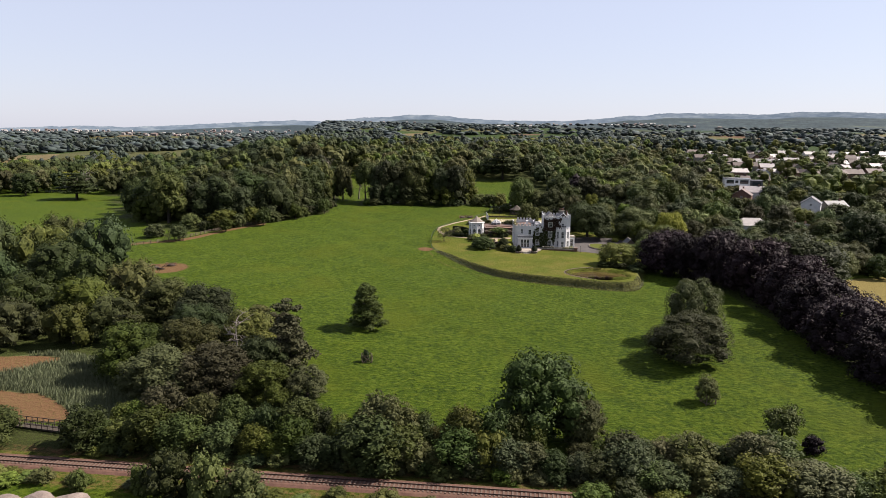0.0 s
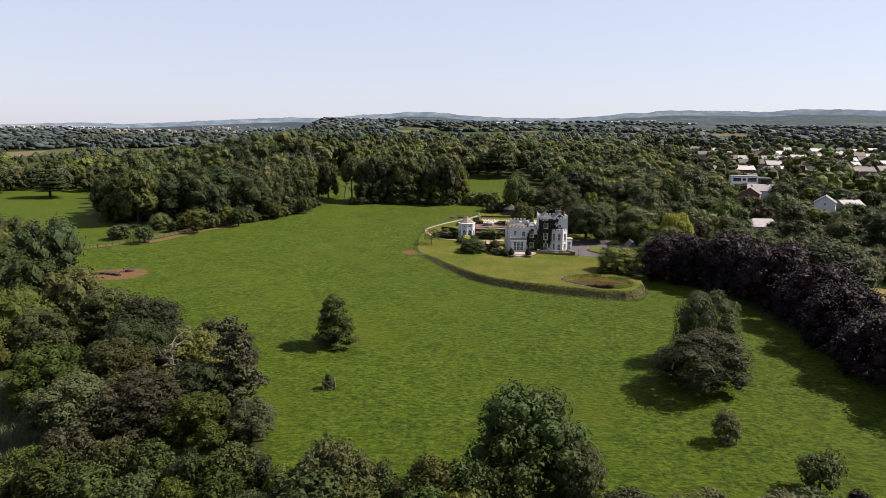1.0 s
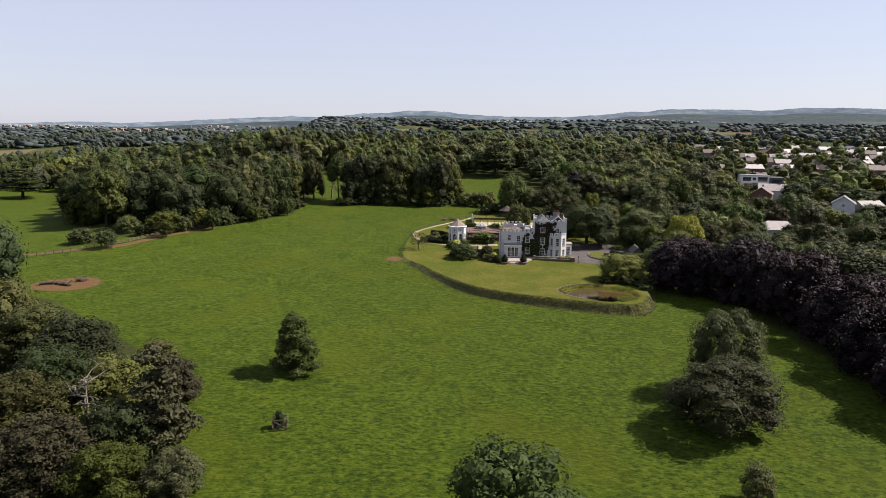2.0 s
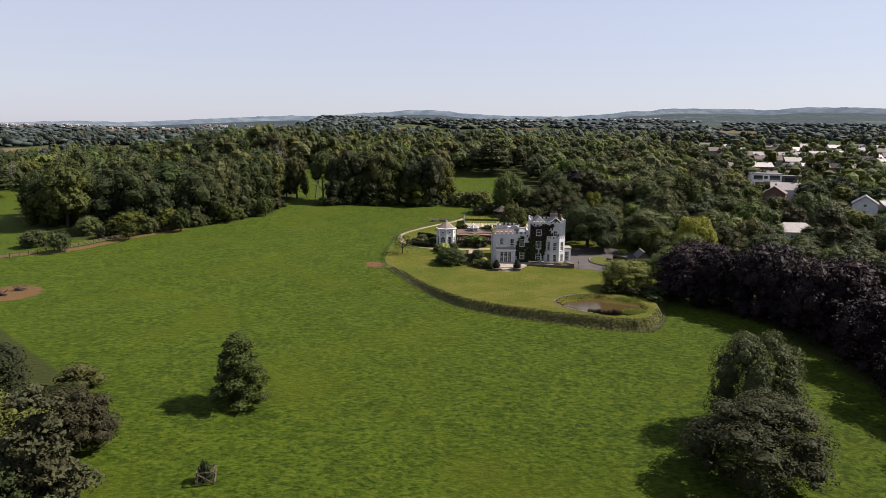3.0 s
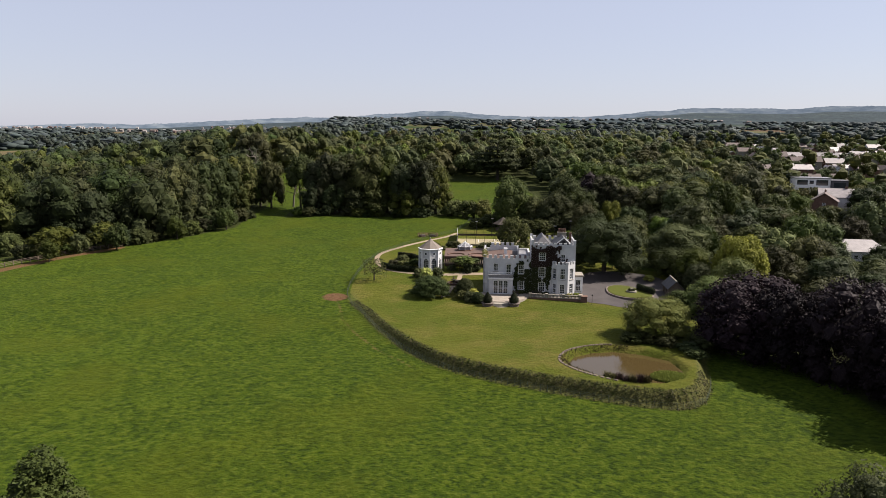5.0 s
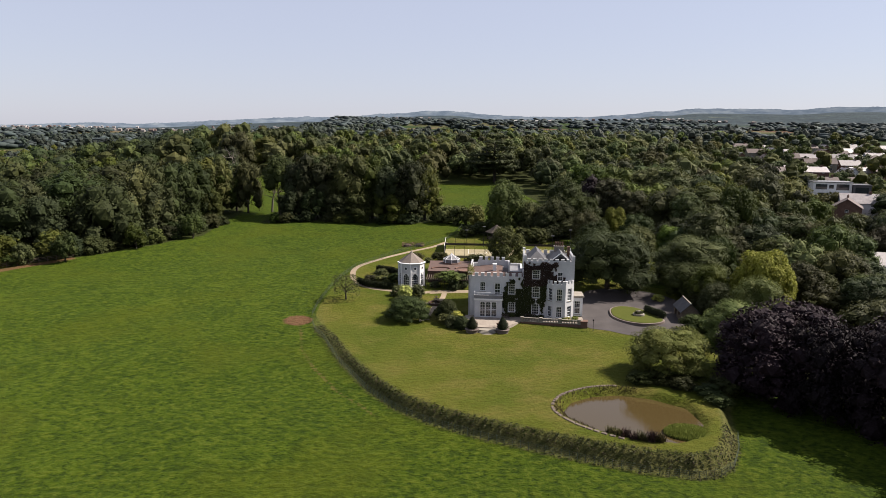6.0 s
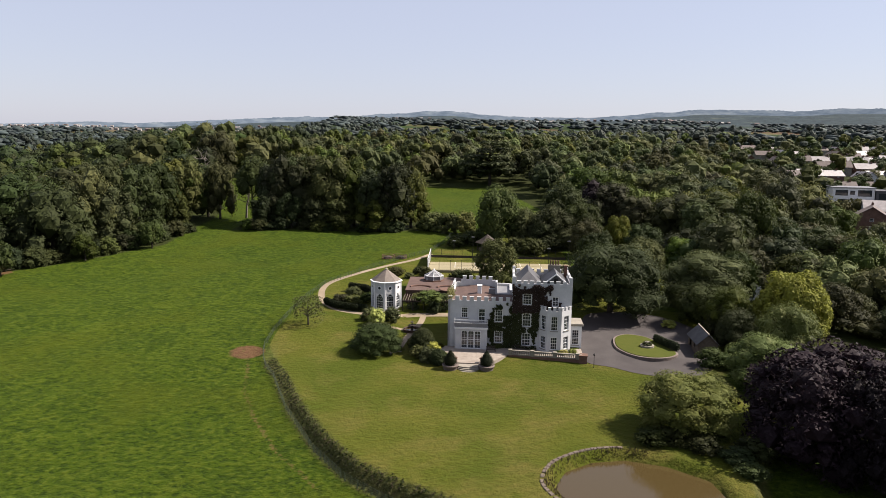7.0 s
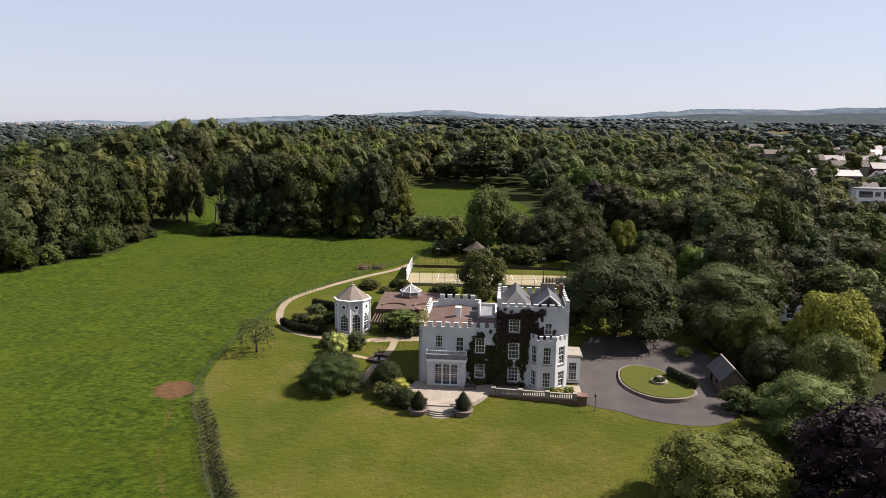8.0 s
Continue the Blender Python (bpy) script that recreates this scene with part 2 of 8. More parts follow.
M["palestone_roof"] = plain("lead_grey_roof", (0.1750, 0.1416, 0.1158), (0.2265, 0.1879, 0.1544), 0.8, 0.7, fine=6, bump=0.2)
M["timber"] = plain("weathered_timber", (0.1056, 0.0792, 0.0561), (0.1782, 0.1386, 0.1023), 2.0, 0.85, fine=12, bump=0.5)
M["darkwood"] = plain("dark_timber", (0.0396, 0.0297, 0.0231), (0.0726, 0.0561, 0.0429), 2.0, 0.8, fine=12, bump=0.5)
M["iron"] = plain("dark_iron", (0.0150, 0.0150, 0.0165), (0.0300, 0.0300, 0.0315), 3.0, 0.5, 0.4, fine=20, bump=0.1)
M["steel"] = plain("rusty_rail", (0.0330, 0.0198, 0.0158), (0.0561, 0.0330, 0.0264), 3.0, 0.7, 0.2, fine=20, bump=0.1)
M["ballast"] = plain("ballast", (0.0850, 0.0400, 0.0270), (0.1320, 0.0670, 0.0460), 0.8, 0.95, fine=5, bump=0.9, dist=0.08)
M["concrete"] = plain("concrete", (0.1100, 0.0740, 0.0570), (0.1500, 0.1050, 0.0820), 1.0, 0.9, fine=8, bump=0.3)
M["court"] = plain("court_surface", (0.2904, 0.2508, 0.1452), (0.3432, 0.2970, 0.1782), 0.15, 0.95, fine=3, bump=0.1)
M["rock"] = plain("pale_rock", (0.1584, 0.1221, 0.1056), (0.2376, 0.1914, 0.1683), 0.5, 0.9, fine=3, bump=0.7, dist=0.1)
M["glass"] = glass("window_glass")
# far leaf colours are paled and blued to carry the haze of distance
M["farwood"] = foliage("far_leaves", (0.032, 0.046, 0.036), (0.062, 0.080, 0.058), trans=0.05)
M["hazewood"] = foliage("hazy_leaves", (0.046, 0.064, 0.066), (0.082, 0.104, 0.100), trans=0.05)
M["hedge"] = foliage("hedge_leaves", (0.0150, 0.0230, 0.0072), (0.0300, 0.0420, 0.0132))
kw = Nodes("pond_water")
M["water"] = kw.done((0.044, 0.031, 0.012), 0.10, 0.0, kw.noise(1.2, 3), 0.06, 0.02, spec=0.34)

# ---- helpers for meshes ----
def mesh_from(name, verts, faces, mat, smooth=False):
    me = bpy.data.meshes.new(name)
    me.from_pydata([tuple(map(float, v)) for v in verts], [], [tuple(map(int, f)) for f in faces])
    me.materials.append(mat)
    if smooth:
        me.polygons.foreach_set("use_smooth", [True] * len(me.polygons))
    me.update()
    return me


def tone(me, values):
    """A number of its own for each joined tree, by vertex."""
    a = me.attributes.new("tone", "FLOAT", "POINT")
    a.data.foreach_set("value", np.asarray(values, np.float32))
    return me


def mesh_bm(name, bm, mat, smooth=False):
    me = bpy.data.meshes.new(name)
    bmesh.ops.recalc_face_normals(bm, faces=bm.faces)
    bm.to_mesh(me)
    bm.free()
    me.materials.append(mat)
    if smooth:
        me.polygons.foreach_set("use_smooth", [True] * len(me.polygons))
    return me


def part(name, bm, mat, parent, label="", smooth=False):
    """One mesh object under a thing or under a part."""
    me = bm if isinstance(bm, bpy.types.Mesh) else mesh_bm(name, bm, mat, smooth)
    ob = new(name, me)
    ob.parent = parent
    if label:
        tagged(ob, label)
    return ob


def thing(name, label, category, m=None, group="", kind=""):
    ob = new(name)
    ob.empty_display_size = 0.3
    ob.matrix_world = m or Matrix.Identity(4)
    return tagged(ob, label, category, group, kind)


def box(bm, x0, x1, y0, y1, z0, z1, m=None):
    vs = [bm.verts.new((m @ Vector(c)) if m else c) for c in ((x0, y0, z0), (x1, y0, z0), (x1, y1, z0), (x0, y1, z0), (x0, y0, z1), (x1, y0, z1), (x1, y1, z1), (x0, y1, z1))]
    for f in ((0, 3, 2, 1), (4, 5, 6, 7), (0, 1, 5, 4), (1, 2, 6, 5), (2, 3, 7, 6), (3, 0, 4, 7)):
        bm.faces.new([vs[i] for i in f])
    return vs


def prism(bm, pts, z0, z1, taper=1.0):
    """An upright prism over a plan outline."""
    cx, cy = sum(p[0] for p in pts) / len(pts), sum(p[1] for p in pts) / len(pts)
    a = [bm.verts.new((p[0], p[1], z0)) for p in pts]
    b = [bm.verts.new((cx + (p[0] - cx) * taper, cy + (p[1] - cy) * taper, z1)) for p in pts]
    n = len(pts)
    for i in range(n):
        bm.faces.new((a[i], a[(i + 1) % n], b[(i + 1) % n], b[i]))
    bm.faces.new(a[::-1])
    bm.faces.new(b)


def lathe(bm, profile, seg=12, cx=0.0, cy=0.0):
    rings = [[bm.verts.new((cx + r * math.cos(2 * math.pi * i / seg), cy + r * math.sin(2 * math.pi * i / seg), z)) for i in range(seg)] for r, z in profile]
    for a, b in zip(rings, rings[1:]):
        for i in range(seg):
            bm.faces.new((a[i], a[(i + 1) % seg], b[(i + 1) % seg], b[i]))
    bm.faces.new(rings[0][::-1])
    bm.faces.new(rings[-1])


def tube(bm, pts, radii, seg=6):
    """A tapered limb along points."""
    rings = []
    for i, p in enumerate(pts):
        a, b = Vector(pts[max(0, i - 1)]), Vector(pts[min(len(pts) - 1, i + 1)])
        d = (b - a).normalized()
        u = d.orthogonal().normalized()
        v = d.cross(u)
        rings.append([bm.verts.new(Vector(p) + radii[i] * (math.cos(2 * math.pi * k / seg) * u + math.sin(2 * math.pi * k / seg) * v)) for k in range(seg)])
    for a, b in zip(rings, rings[1:]):
        off = min(range(seg), key=lambda o: (a[0].co - b[o].co).length)
        for k in range(seg):
            bm.faces.new((a[k], a[(k + 1) % seg], b[(k + 1 + off) % seg], b[(k + off) % seg]))
    bm.faces.new(rings[0][::-1])
    bm.faces.new(rings[-1])


# ---- plan of the grounds ----
FENCE = [(27, 400), (24.5, 386), (21, 373), (14, 364), (7.4, 354), (2, 343.5), (-2.9, 334), (-5.0, 322), (-5.8, 311), (-6.0, 298), (-5.5, 289), (-4.4, 284), (-2.6, 279.3), (-0.2, 275.4), (5.2, 262.9), (12.0, 250.8), (17.4, 243.7), (23.0, 239.0), (30.5, 234.7), (38.2, 231.2), (45.5, 228.2), (52.3, 225.9), (58.3, 224.8), (61.4, 225.7), (63.9, 228.0), (66.2, 232.5), (67.6, 236.8)]
LAWN = FENCE + [(70, 246), (78, 262), (77, 280), (83, 296), (81, 316), (66, 324), (62, 345), (62, 398)]
WOODS = [
    [(-200, 262), (-128, 250), (-110, 240), (-95, 232), (-76, 213), (-55, 194), (-46, 178), (-36, 160), (-29, 145), (-24, 131), (-60, 128), (-63, 148), (-76, 158), (-92, 163), (-112, 158), (-200, 150)],
    [(-124, 322), (-100, 324), (-85, 342), (-72, 360), (-62, 376), (-64, 402), (-64, 430), (-76, 470), (-110, 520), (-60, 600), (-200, 640), (-330, 640), (-235, 510), (-165, 365)],
    [(-50, 403), (-8, 405.5), (20, 407.5), (20, 432), (-10, 432), (-50, 432)],
    [(0, 530), (50, 520), (70, 430), (50, 420), (48, 395), (64, 380), (64, 330), (82, 318), (84, 296), (78, 280), (80, 262), (170, 250), (200, 330), (300, 640), (100, 760), (-200, 760), (-100, 640)],
    [(80, 262), (120, 255), (118, 234), (112, 214), (112, 180), (108, 152), (109, 128), (101, 123), (95, 130), (94, 180), (90, 235)],
]
MUD = ([(-125, 143), (-92, 141), (-83, 139.5), (-77, 135), (-72.5, 131), (-71, 127), (-125, 125)], [(-125, 146), (-98, 150), (-91, 157), (-89, 160.5), (-95, 161.5), (-125, 158)])
MARSH = [(-110, 157), (-92, 163), (-76, 158), (-62, 140), (-60, 129), (-110, 133)]
HAY = [(127, 198), (170, 190), (190, 250), (160, 251), (139, 243), (131, 224)]


def inside(poly, x, y):
    """Signed distance to an outline, positive inside (arrays)."""
    x, y = np.asarray(x, float), np.asarray(y, float)
    d = np.full(x.shape, 1e9)
    ins = np.zeros(x.shape, bool)
    n = len(poly)
    for i in range(n):
        (x0, y0), (x1, y1) = poly[i], poly[(i + 1) % n]
        dx, dy = x1 - x0, y1 - y0
        t = np.clip(((x - x0) * dx + (y - y0) * dy) / (dx * dx + dy * dy), 0, 1)
        d = np.minimum(d, np.hypot(x - x0 - t * dx, y - y0 - t * dy))
        cross = (y0 > y) != (y1 > y)
        with np.errstate(divide="ignore", invalid="ignore"):
            ins ^= cross & (x < (x1 - x0) * (y - y0) / (y1 - y0 if y1 != y0 else 1e-9) + x0)
    return np.where(ins, d, -d)


def line_distance(pts, x, y):
    d = np.full(np.shape(x), 1e9)
    for (x0, y0), (x1, y1) in zip(pts, pts[1:]):
        dx, dy = x1 - x0, y1 - y0
        t = np.clip(((x - x0) * dx + (y - y0) * dy) / (dx * dx + dy * dy), 0, 1)
        d = np.minimum(d, np.hypot(x - x0 - t * dx, y - y0 - t * dy))
    return d


def step01(a, b, v):
    t = np.clip((v - a) / (b - a), 0, 1)
    return t * t * (3 - 2 * t)


RAIL_Y0, RAIL_SLOPE = 104.3, -0.118
POND_C = (53.6, 241.0)
POND = [(42.5, 241.8), (44.3, 246.0), (48.4, 249.1), (53.2, 250.1), (58.5, 248.5), (63.1, 244.6), (63.9, 238.3), (61.7, 232.8), (57.1, 230.1), (51.8, 230.9), (46.4, 234.4), (43.3, 238.3)]
POND_Z = -0.48


def ridge(az):
    """Height of the far skyline by bearing in degrees."""
    return np.interp(az, [-90, -45, -32, -26.7, -23.8, -19.9, -16.2, -11.9, -9.3, -6.2, -4.4, -3, -0.7, 2, 5, 9.6, 13, 14.3, 15.6, 17.2, 22, 24.3, 25.8, 28.6, 31.6, 45, 90],
                     [70, 70, 67, 86, 81, 99, 118, 137, 133, 162, 167, 183, 185, 163, 152, 152, 172, 191, 188, 207, 203, 196, 211, 212, 202, 186, 150])


def field_height(x, y):
    base = np.interp(y, [-5000, 60, 98, 112, 122, 160, 185, 230, 252, 270, 286, 318, 430, 520, 600, 700, 800, 1200, 2000, 3000], [-12, -10, -8.8, -8.1, -7.5, -5.7, -4.4, -2.35, -1.5, -0.4, 0.85, 2.6, 8.5, 13.5, 20.0, 25, 28, 39, 66, 100])
    low = np.interp(y, [-5000, 60, 98, 112, 122, 280, 420, 560, 800, 1200, 2000, 3000], [-12, -10, -8.8, -8.1, -7.5, -0.5, 2, 3, 8, 18, 36, 52])
    east = step01(-190, -70, x + (y - 300) * 0.15)
    base = base * east + low * (1 - east)
    r, az = np.hypot(x, y), np.degrees(np.arctan2(x, np.maximum(y, 1)))
    hills = step01(2900, 4500, r) * (y > 0)
    und = 3.5 * np.sin(x / 190 + 1.0) * np.sin(y / 260) * step01(600, 1200, r)
    z = base * (1 - hills) + (ridge(az) * 0.9 - 14) * hills + und * (1 - hills)
    return z * 1.0


def height(x, y):
    x, y = np.asarray(x, float), np.asarray(y, float)
    z = field_height(x, y)
    ins = inside(LAWN, x, y)
    lawn_z = np.maximum(z, 0.15 + 0.013 * (y - 235))
    z = z + (lawn_z - z) * step01(0.15, 2.3, ins)
    # ditch of the pond
    p = inside(POND, x, y)
    z = np.where(p > -1.5, np.minimum(z, POND_Z + 0.22 + step01(0.4, -1.5, p) * 2.0), z)
    z = z - 0.9 * step01(-0.2, 1.5, p)
    # railway bed
    rail = np.abs(y - (RAIL_Y0 + RAIL_SLOPE * x))
    z = z + (-8.35 - z) * step01(6.0, 3.6, rail) * (np.abs(x) < 900)
    # level ground round the manor
    lvl = step01(6, 1, np.maximum(np.abs(x - 46) - 24, np.abs(y - 296) - 11))
    z = z + (1.25 - z) * lvl * (y > 284) * step01(284, 287.5, y)
    bump = np.sin(x * 0.31) * np.sin(y * 0.27 + 1) * 0.12 + np.sin(x * 0.113 + 2) * np.sin(y * 0.09) * 0.25
    return z + bump * step01(0.5, -6, ins) * step01(8, 14, rail)


def gz(x, y):
    return float(height(np.array([x]), np.array([y]))[0])


def axis(lo, hi, step, far_lo, far_hi, n_lo, n_hi):
    mid = np.arange(lo, hi + step / 2, step)
    a = np.array([lo - (lo - far_lo) * ((i / n_lo) ** 2.6) - step * i * 0.6 for i in range(1, n_lo + 1)])[::-1]
    b = np.array([hi + (far_hi - hi) * ((i / n_hi) ** 2.4) + step * i * 0.6 for i in range(1, n_hi + 1)])
    return np.concatenate([a, mid, b])


def finer(a, lo, hi):
    """Halve the steps of an axis between two places."""
    mid = (a[:-1] + a[1:]) / 2
    return np.sort(np.concatenate([a, mid[(mid > lo) & (mid < hi)]]))


def build_ground():
    xs = finer(axis(-125, 112, 1.25, -4600, 4600, 44, 44), -9, 71)
    ys = finer(axis(92, 420, 1.25, -1500, 4750, 22, 66), 222, 290)
    gx, gy = np.meshgrid(xs, ys)
    z = height(gx, gy)
    nx, ny = len(xs), len(ys)
    verts = np.stack([gx.ravel(), gy.ravel(), z.ravel()], 1)
    idx = np.arange(nx * ny).reshape(ny, nx)
    faces = np.stack([idx[:-1, :-1].ravel(), idx[:-1, 1:].ravel(), idx[1:, 1:].ravel(), idx[1:, :-1].ravel()], 1)
    me = bpy.data.meshes.new("ground")
    me.vertices.add(len(verts))
    me.vertices.foreach_set("co", verts.ravel())
    me.loops.add(faces.size)
    me.loops.foreach_set("vertex_index", faces.ravel())
    me.polygons.add(len(faces))
    me.polygons.foreach_set("loop_start", np.arange(0, faces.size, 4))
    me.polygons.foreach_set("use_smooth", np.ones(len(faces), bool))
    me.update(calc_edges=True)
    X, Y = verts[:, 0], verts[:, 1]
    lawn = inside(LAWN, X, Y)
    near = step01(600, 430, np.hypot(X, Y - 230))
    masks = {
        "lawn": np.clip(0.5 + (lawn - 0.5 - 1.7 * step01(293, 281, Y)) * 0.55, 0, 1),
        "bank": step01(-0.35, 0.25, lawn) * step01(2.6, 2.0, lawn) * step01(296, 276, Y),
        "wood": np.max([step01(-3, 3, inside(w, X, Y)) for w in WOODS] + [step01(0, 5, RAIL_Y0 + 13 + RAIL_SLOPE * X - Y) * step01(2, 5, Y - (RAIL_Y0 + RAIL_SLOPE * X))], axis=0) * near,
        "marsh": step01(-4, 2, inside(MARSH, X, Y)),
        "hay": step01(-5, 5, inside(HAY, X, Y)),
        "dirt": np.max([step01(5.0, 1.2, np.hypot((X + 7.9) / 1.0, Y - 286)), step01(11, 5, np.hypot((X + 103) * 0.8, (Y - 251))),
                        *(step01(-0.8, 0.8, inside(p, X, Y)) for p in MUD),
                        0.47 * step01(1.2, 0.2, line_distance([(-7.9, 286), (-5.6, 279), (-3.4, 270), (0.8, 261), (7.2, 250.5), (15, 241)], X, Y)),
                        step01(2.8, 1.4, line_distance([(-150, 285), (-113, 300), (-101, 323), (-88, 338)], X, Y)),
                        step01(95, 75, np.hypot(X + 490, (Y - 735) * 0.8)), step01(8.5, 5.5, np.abs(Y - (RAIL_Y0 - 1.0 + RAIL_SLOPE * X))) * 0.47], axis=0),
        "hazy_hill": step01(2200, 2700, np.hypot(X, Y)) * 1.0,
        "far": step01(620, 800, np.hypot(X, Y - 100)) * (1 - step01(95, 75, np.hypot(X + 490, (Y - 735) * 0.8))),
    }
    for name, v in masks.items():
        a = me.attributes.new(name, "FLOAT", "POINT")
        a.data.foreach_set("value", v.astype(np.float32))
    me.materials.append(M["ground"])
    return tagged(new("ground", me), "rolling pasture, mown lawn and far fields", "ground", kind="structure")


ground = build_ground()

# ---- trees ----


def unit_dirs(n, rng):
    v = rng.normal(size=(n, 3))
    return v / np.linalg.norm(v, axis=1)[:, None]


def ico(sub):
    bm = bmesh.new()
    bmesh.ops.create_icosphere(bm, subdivisions=sub, radius=1.0)
    v = np.array([tuple(x.co) for x in bm.verts])
    bm.verts.index_update()
    f = np.array([[x.index for x in fc.verts] for fc in bm.faces])
    bm.free()
    return v, f


ICO = {1: ico(1), 2: ico(2)}


def leaf_quads(p, nrm, size, rng, aspect=0.62, droop=0.0, tri=False):
    """Pointed leaf sprays at points p, facing nrm: four-cornered and folded, or three-cornered."""
    n = len(p)
    r = rng.normal(size=(n, 3))
    if droop:
        r[:, 2] -= droop
    t = np.cross(nrm, r)
    t = np.cross(t, nrm) if droop else t
    t /= np.linalg.norm(t, axis=1)[:, None] + 1e-9
    b = np.cross(nrm, t)
    s = (size * rng.uniform(0.6, 1.35, n))[:, None]
    if tri:
        w = s * rng.uniform(0.4, 0.7, (n, 1))
        v = np.stack([p - t * s * 0.8 + b * w, p + t * s, p - t * s * 0.8 - b * w], 1)
        return v.reshape(-1, 3), np.arange(n * 3).reshape(n, 3)
    fold = nrm * s * 0.18
    v = np.stack([p - t * s, p + b * s * aspect - fold * rng.uniform(-1, 1.2, (n, 1)), p + t * s * rng.uniform(0.7, 1.1, (n, 1)), p - b * s * aspect - fold], 1)
    return v.reshape(-1, 3), np.arange(n * 4).reshape(n, 4)


def crown_mesh(name, mat, seed, lobes, quads, leaf, core=2, spread=0.62, droop=0.0, up=0.25, fill=0.66, tri=False):
    """A crown of leafy lobes (centre, radii): a knobbly core under many leaf sprays."""
    rng = np.random.default_rng(seed)
    C = np.array([l[0] for l in lobes], float)
    R = np.array([l[1] for l in lobes], float)
    V, F, base = [], [], 0
    iv, fc = ICO[core]
    for c, r in zip(C, R):
        j = 1 + rng.normal(0, 0.11, (len(iv), 1))
        V.append(c + iv * r * fill * j)
        F += [tuple(f) for f in (fc + base)]
        base += len(iv)
    area = (R[:, 0] * R[:, 1] + R[:, 1] * R[:, 2] + R[:, 0] * R[:, 2])
    want = np.maximum(8, (quads * 1.7 * area / area.sum()).astype(int))
    P, N = [], []
    for i, (c, r) in enumerate(zip(C, R)):
        d = unit_dirs(want[i], rng)
        d[:, 2] = np.where((d[:, 2] < -0.35) & (rng.random(len(d)) < 0.6), -d[:, 2], d[:, 2])
        p = c + d * r * rng.uniform(0.82, 1.16, (len(d), 1))
        q = (p[:, None, :] - C[None]) / R[None]
        dist = np.linalg.norm(q, axis=2)
        dist[:, i] = 9
        keep = dist.min(1) > 0.84
        n = d / r
        n /= np.linalg.norm(n, axis=1)[:, None]
        P.append(p[keep])
        N.append(n[keep])
    P, N = np.concatenate(P), np.concatenate(N)
    N = N + rng.normal(0, spread, N.shape) + np.array([0, 0, up])
    N /= np.linalg.norm(N, axis=1)[:, None]
    lv, lf = leaf_quads(P, N, leaf, rng, droop=droop, tri=tri)
    V.append(lv)
    F += [tuple(f) for f in (lf + base)]
    return mesh_from(name, np.concatenate(V), F, mat)


def lobes_round(seed, w, h, n, low=0.12, top=1.0, big=0.30, tall=1.0):
    """Lobes for a broad crown, w wide, from low*h to top*h high."""
    rng = np.random.default_rng(seed)
    out = [((rng.normal(0, 0.04) * w, rng.normal(0, 0.04) * w, h * (low + top) / 2), (w * 0.30, w * 0.30, h * (top - low) * 0.36))]
    for i in range(n):
        a = 2.4 * i + rng.normal(0, 0.35)
        s = (i + 0.5) / n
        zc = low + (top - low) * (0.14 + 0.74 * s)
        prof = math.sqrt(max(0.0, 1 - ((s - 0.36) / 0.665) ** 2))
        rr = w * 0.5 * (0.84 * prof) * rng.uniform(0.68, 1.08)
        sz = w * big * 0.5 * rng.choice([0.6, 0.8, 1.0, 1.25, 1.5]) * rng.uniform(0.9, 1.1)
        out.append(((rr * math.cos(a), rr * math.sin(a), h * zc), (sz, sz, sz * tall * rng.uniform(0.78, 1.08))))
    return out


def lobes_cedar(seed, w, h, tiers=7):
    rng = np.random.default_rng(seed)
    out = []
    for t in range(tiers):
        z = h * (0.28 + 0.68 * t / (tiers - 1))
        wide = w * 0.5 * (1.0 - 0.62 * (t / (tiers - 1)) ** 1.3)
        for k in range(5 if t < tiers - 1 else 2):
            a = rng.uniform(0, 6.28)
            rr = wide * rng.uniform(0.3, 0.75)
            sz = wide * rng.uniform(0.35, 0.5)
            out.append(((rr * math.cos(a), rr * math.sin(a), z + rng.normal(0, 0.25)), (sz, sz, h * 0.035)))
    return out


def lobes_pine(seed, w, h, tiers=11):
    """Ragged flat pads on long limbs, with gaps between the tiers."""
    rng = np.random.default_rng(seed)
    out = []
    for t in range(tiers):
        s = t / (tiers - 1)
        z = h * (0.20 + 0.78 * s)
        wide = w * 0.5 * (1.0 - 0.62 * s) * rng.uniform(0.7, 1.15)
        a0 = rng.uniform(0, 6.28)
        for k in range(5 if s < 0.6 else 4 if s < 0.95 else 2):
            a = a0 + k * 6.28 / 5 + rng.normal(0, 0.4)
            rr = wide * rng.uniform(0.3, 0.8) * (s < 0.95)
            sz = wide * rng.uniform(0.26, 0.44) + 0.32
            out.append(((rr * math.cos(a), rr * math.sin(a), z + rng.normal(0, 0.4)), (sz, sz, sz * 0.42)))
    return out


def lobes_ragged(seed, w, h, n=76):
    """A loose young crown, widest low down, with tufts standing out of it."""
    rng = np.random.default_rng(seed)
    out = []
    for k in range(n):
        s = (k + 0.5) / n
        a = 2.4 * k + rng.normal(0, 0.5)
        s = s ** 1.25
        wide = w * 0.5 * (1.0 - 0.70 * s ** 1.3) * (0.6 + 0.4 * min(1.0, s * 8))
        rr = wide * rng.uniform(0.08, 1.0)
        sz = w * rng.uniform(0.06, 0.12)
        out.append(((rr * math.cos(a) - 0.06 * w * s, rr * math.sin(a), h * (0.07 + 0.88 * s) + rng.normal(0, 0.25)), (sz * 1.15, sz * 1.15, sz * 0.75)))
    return out


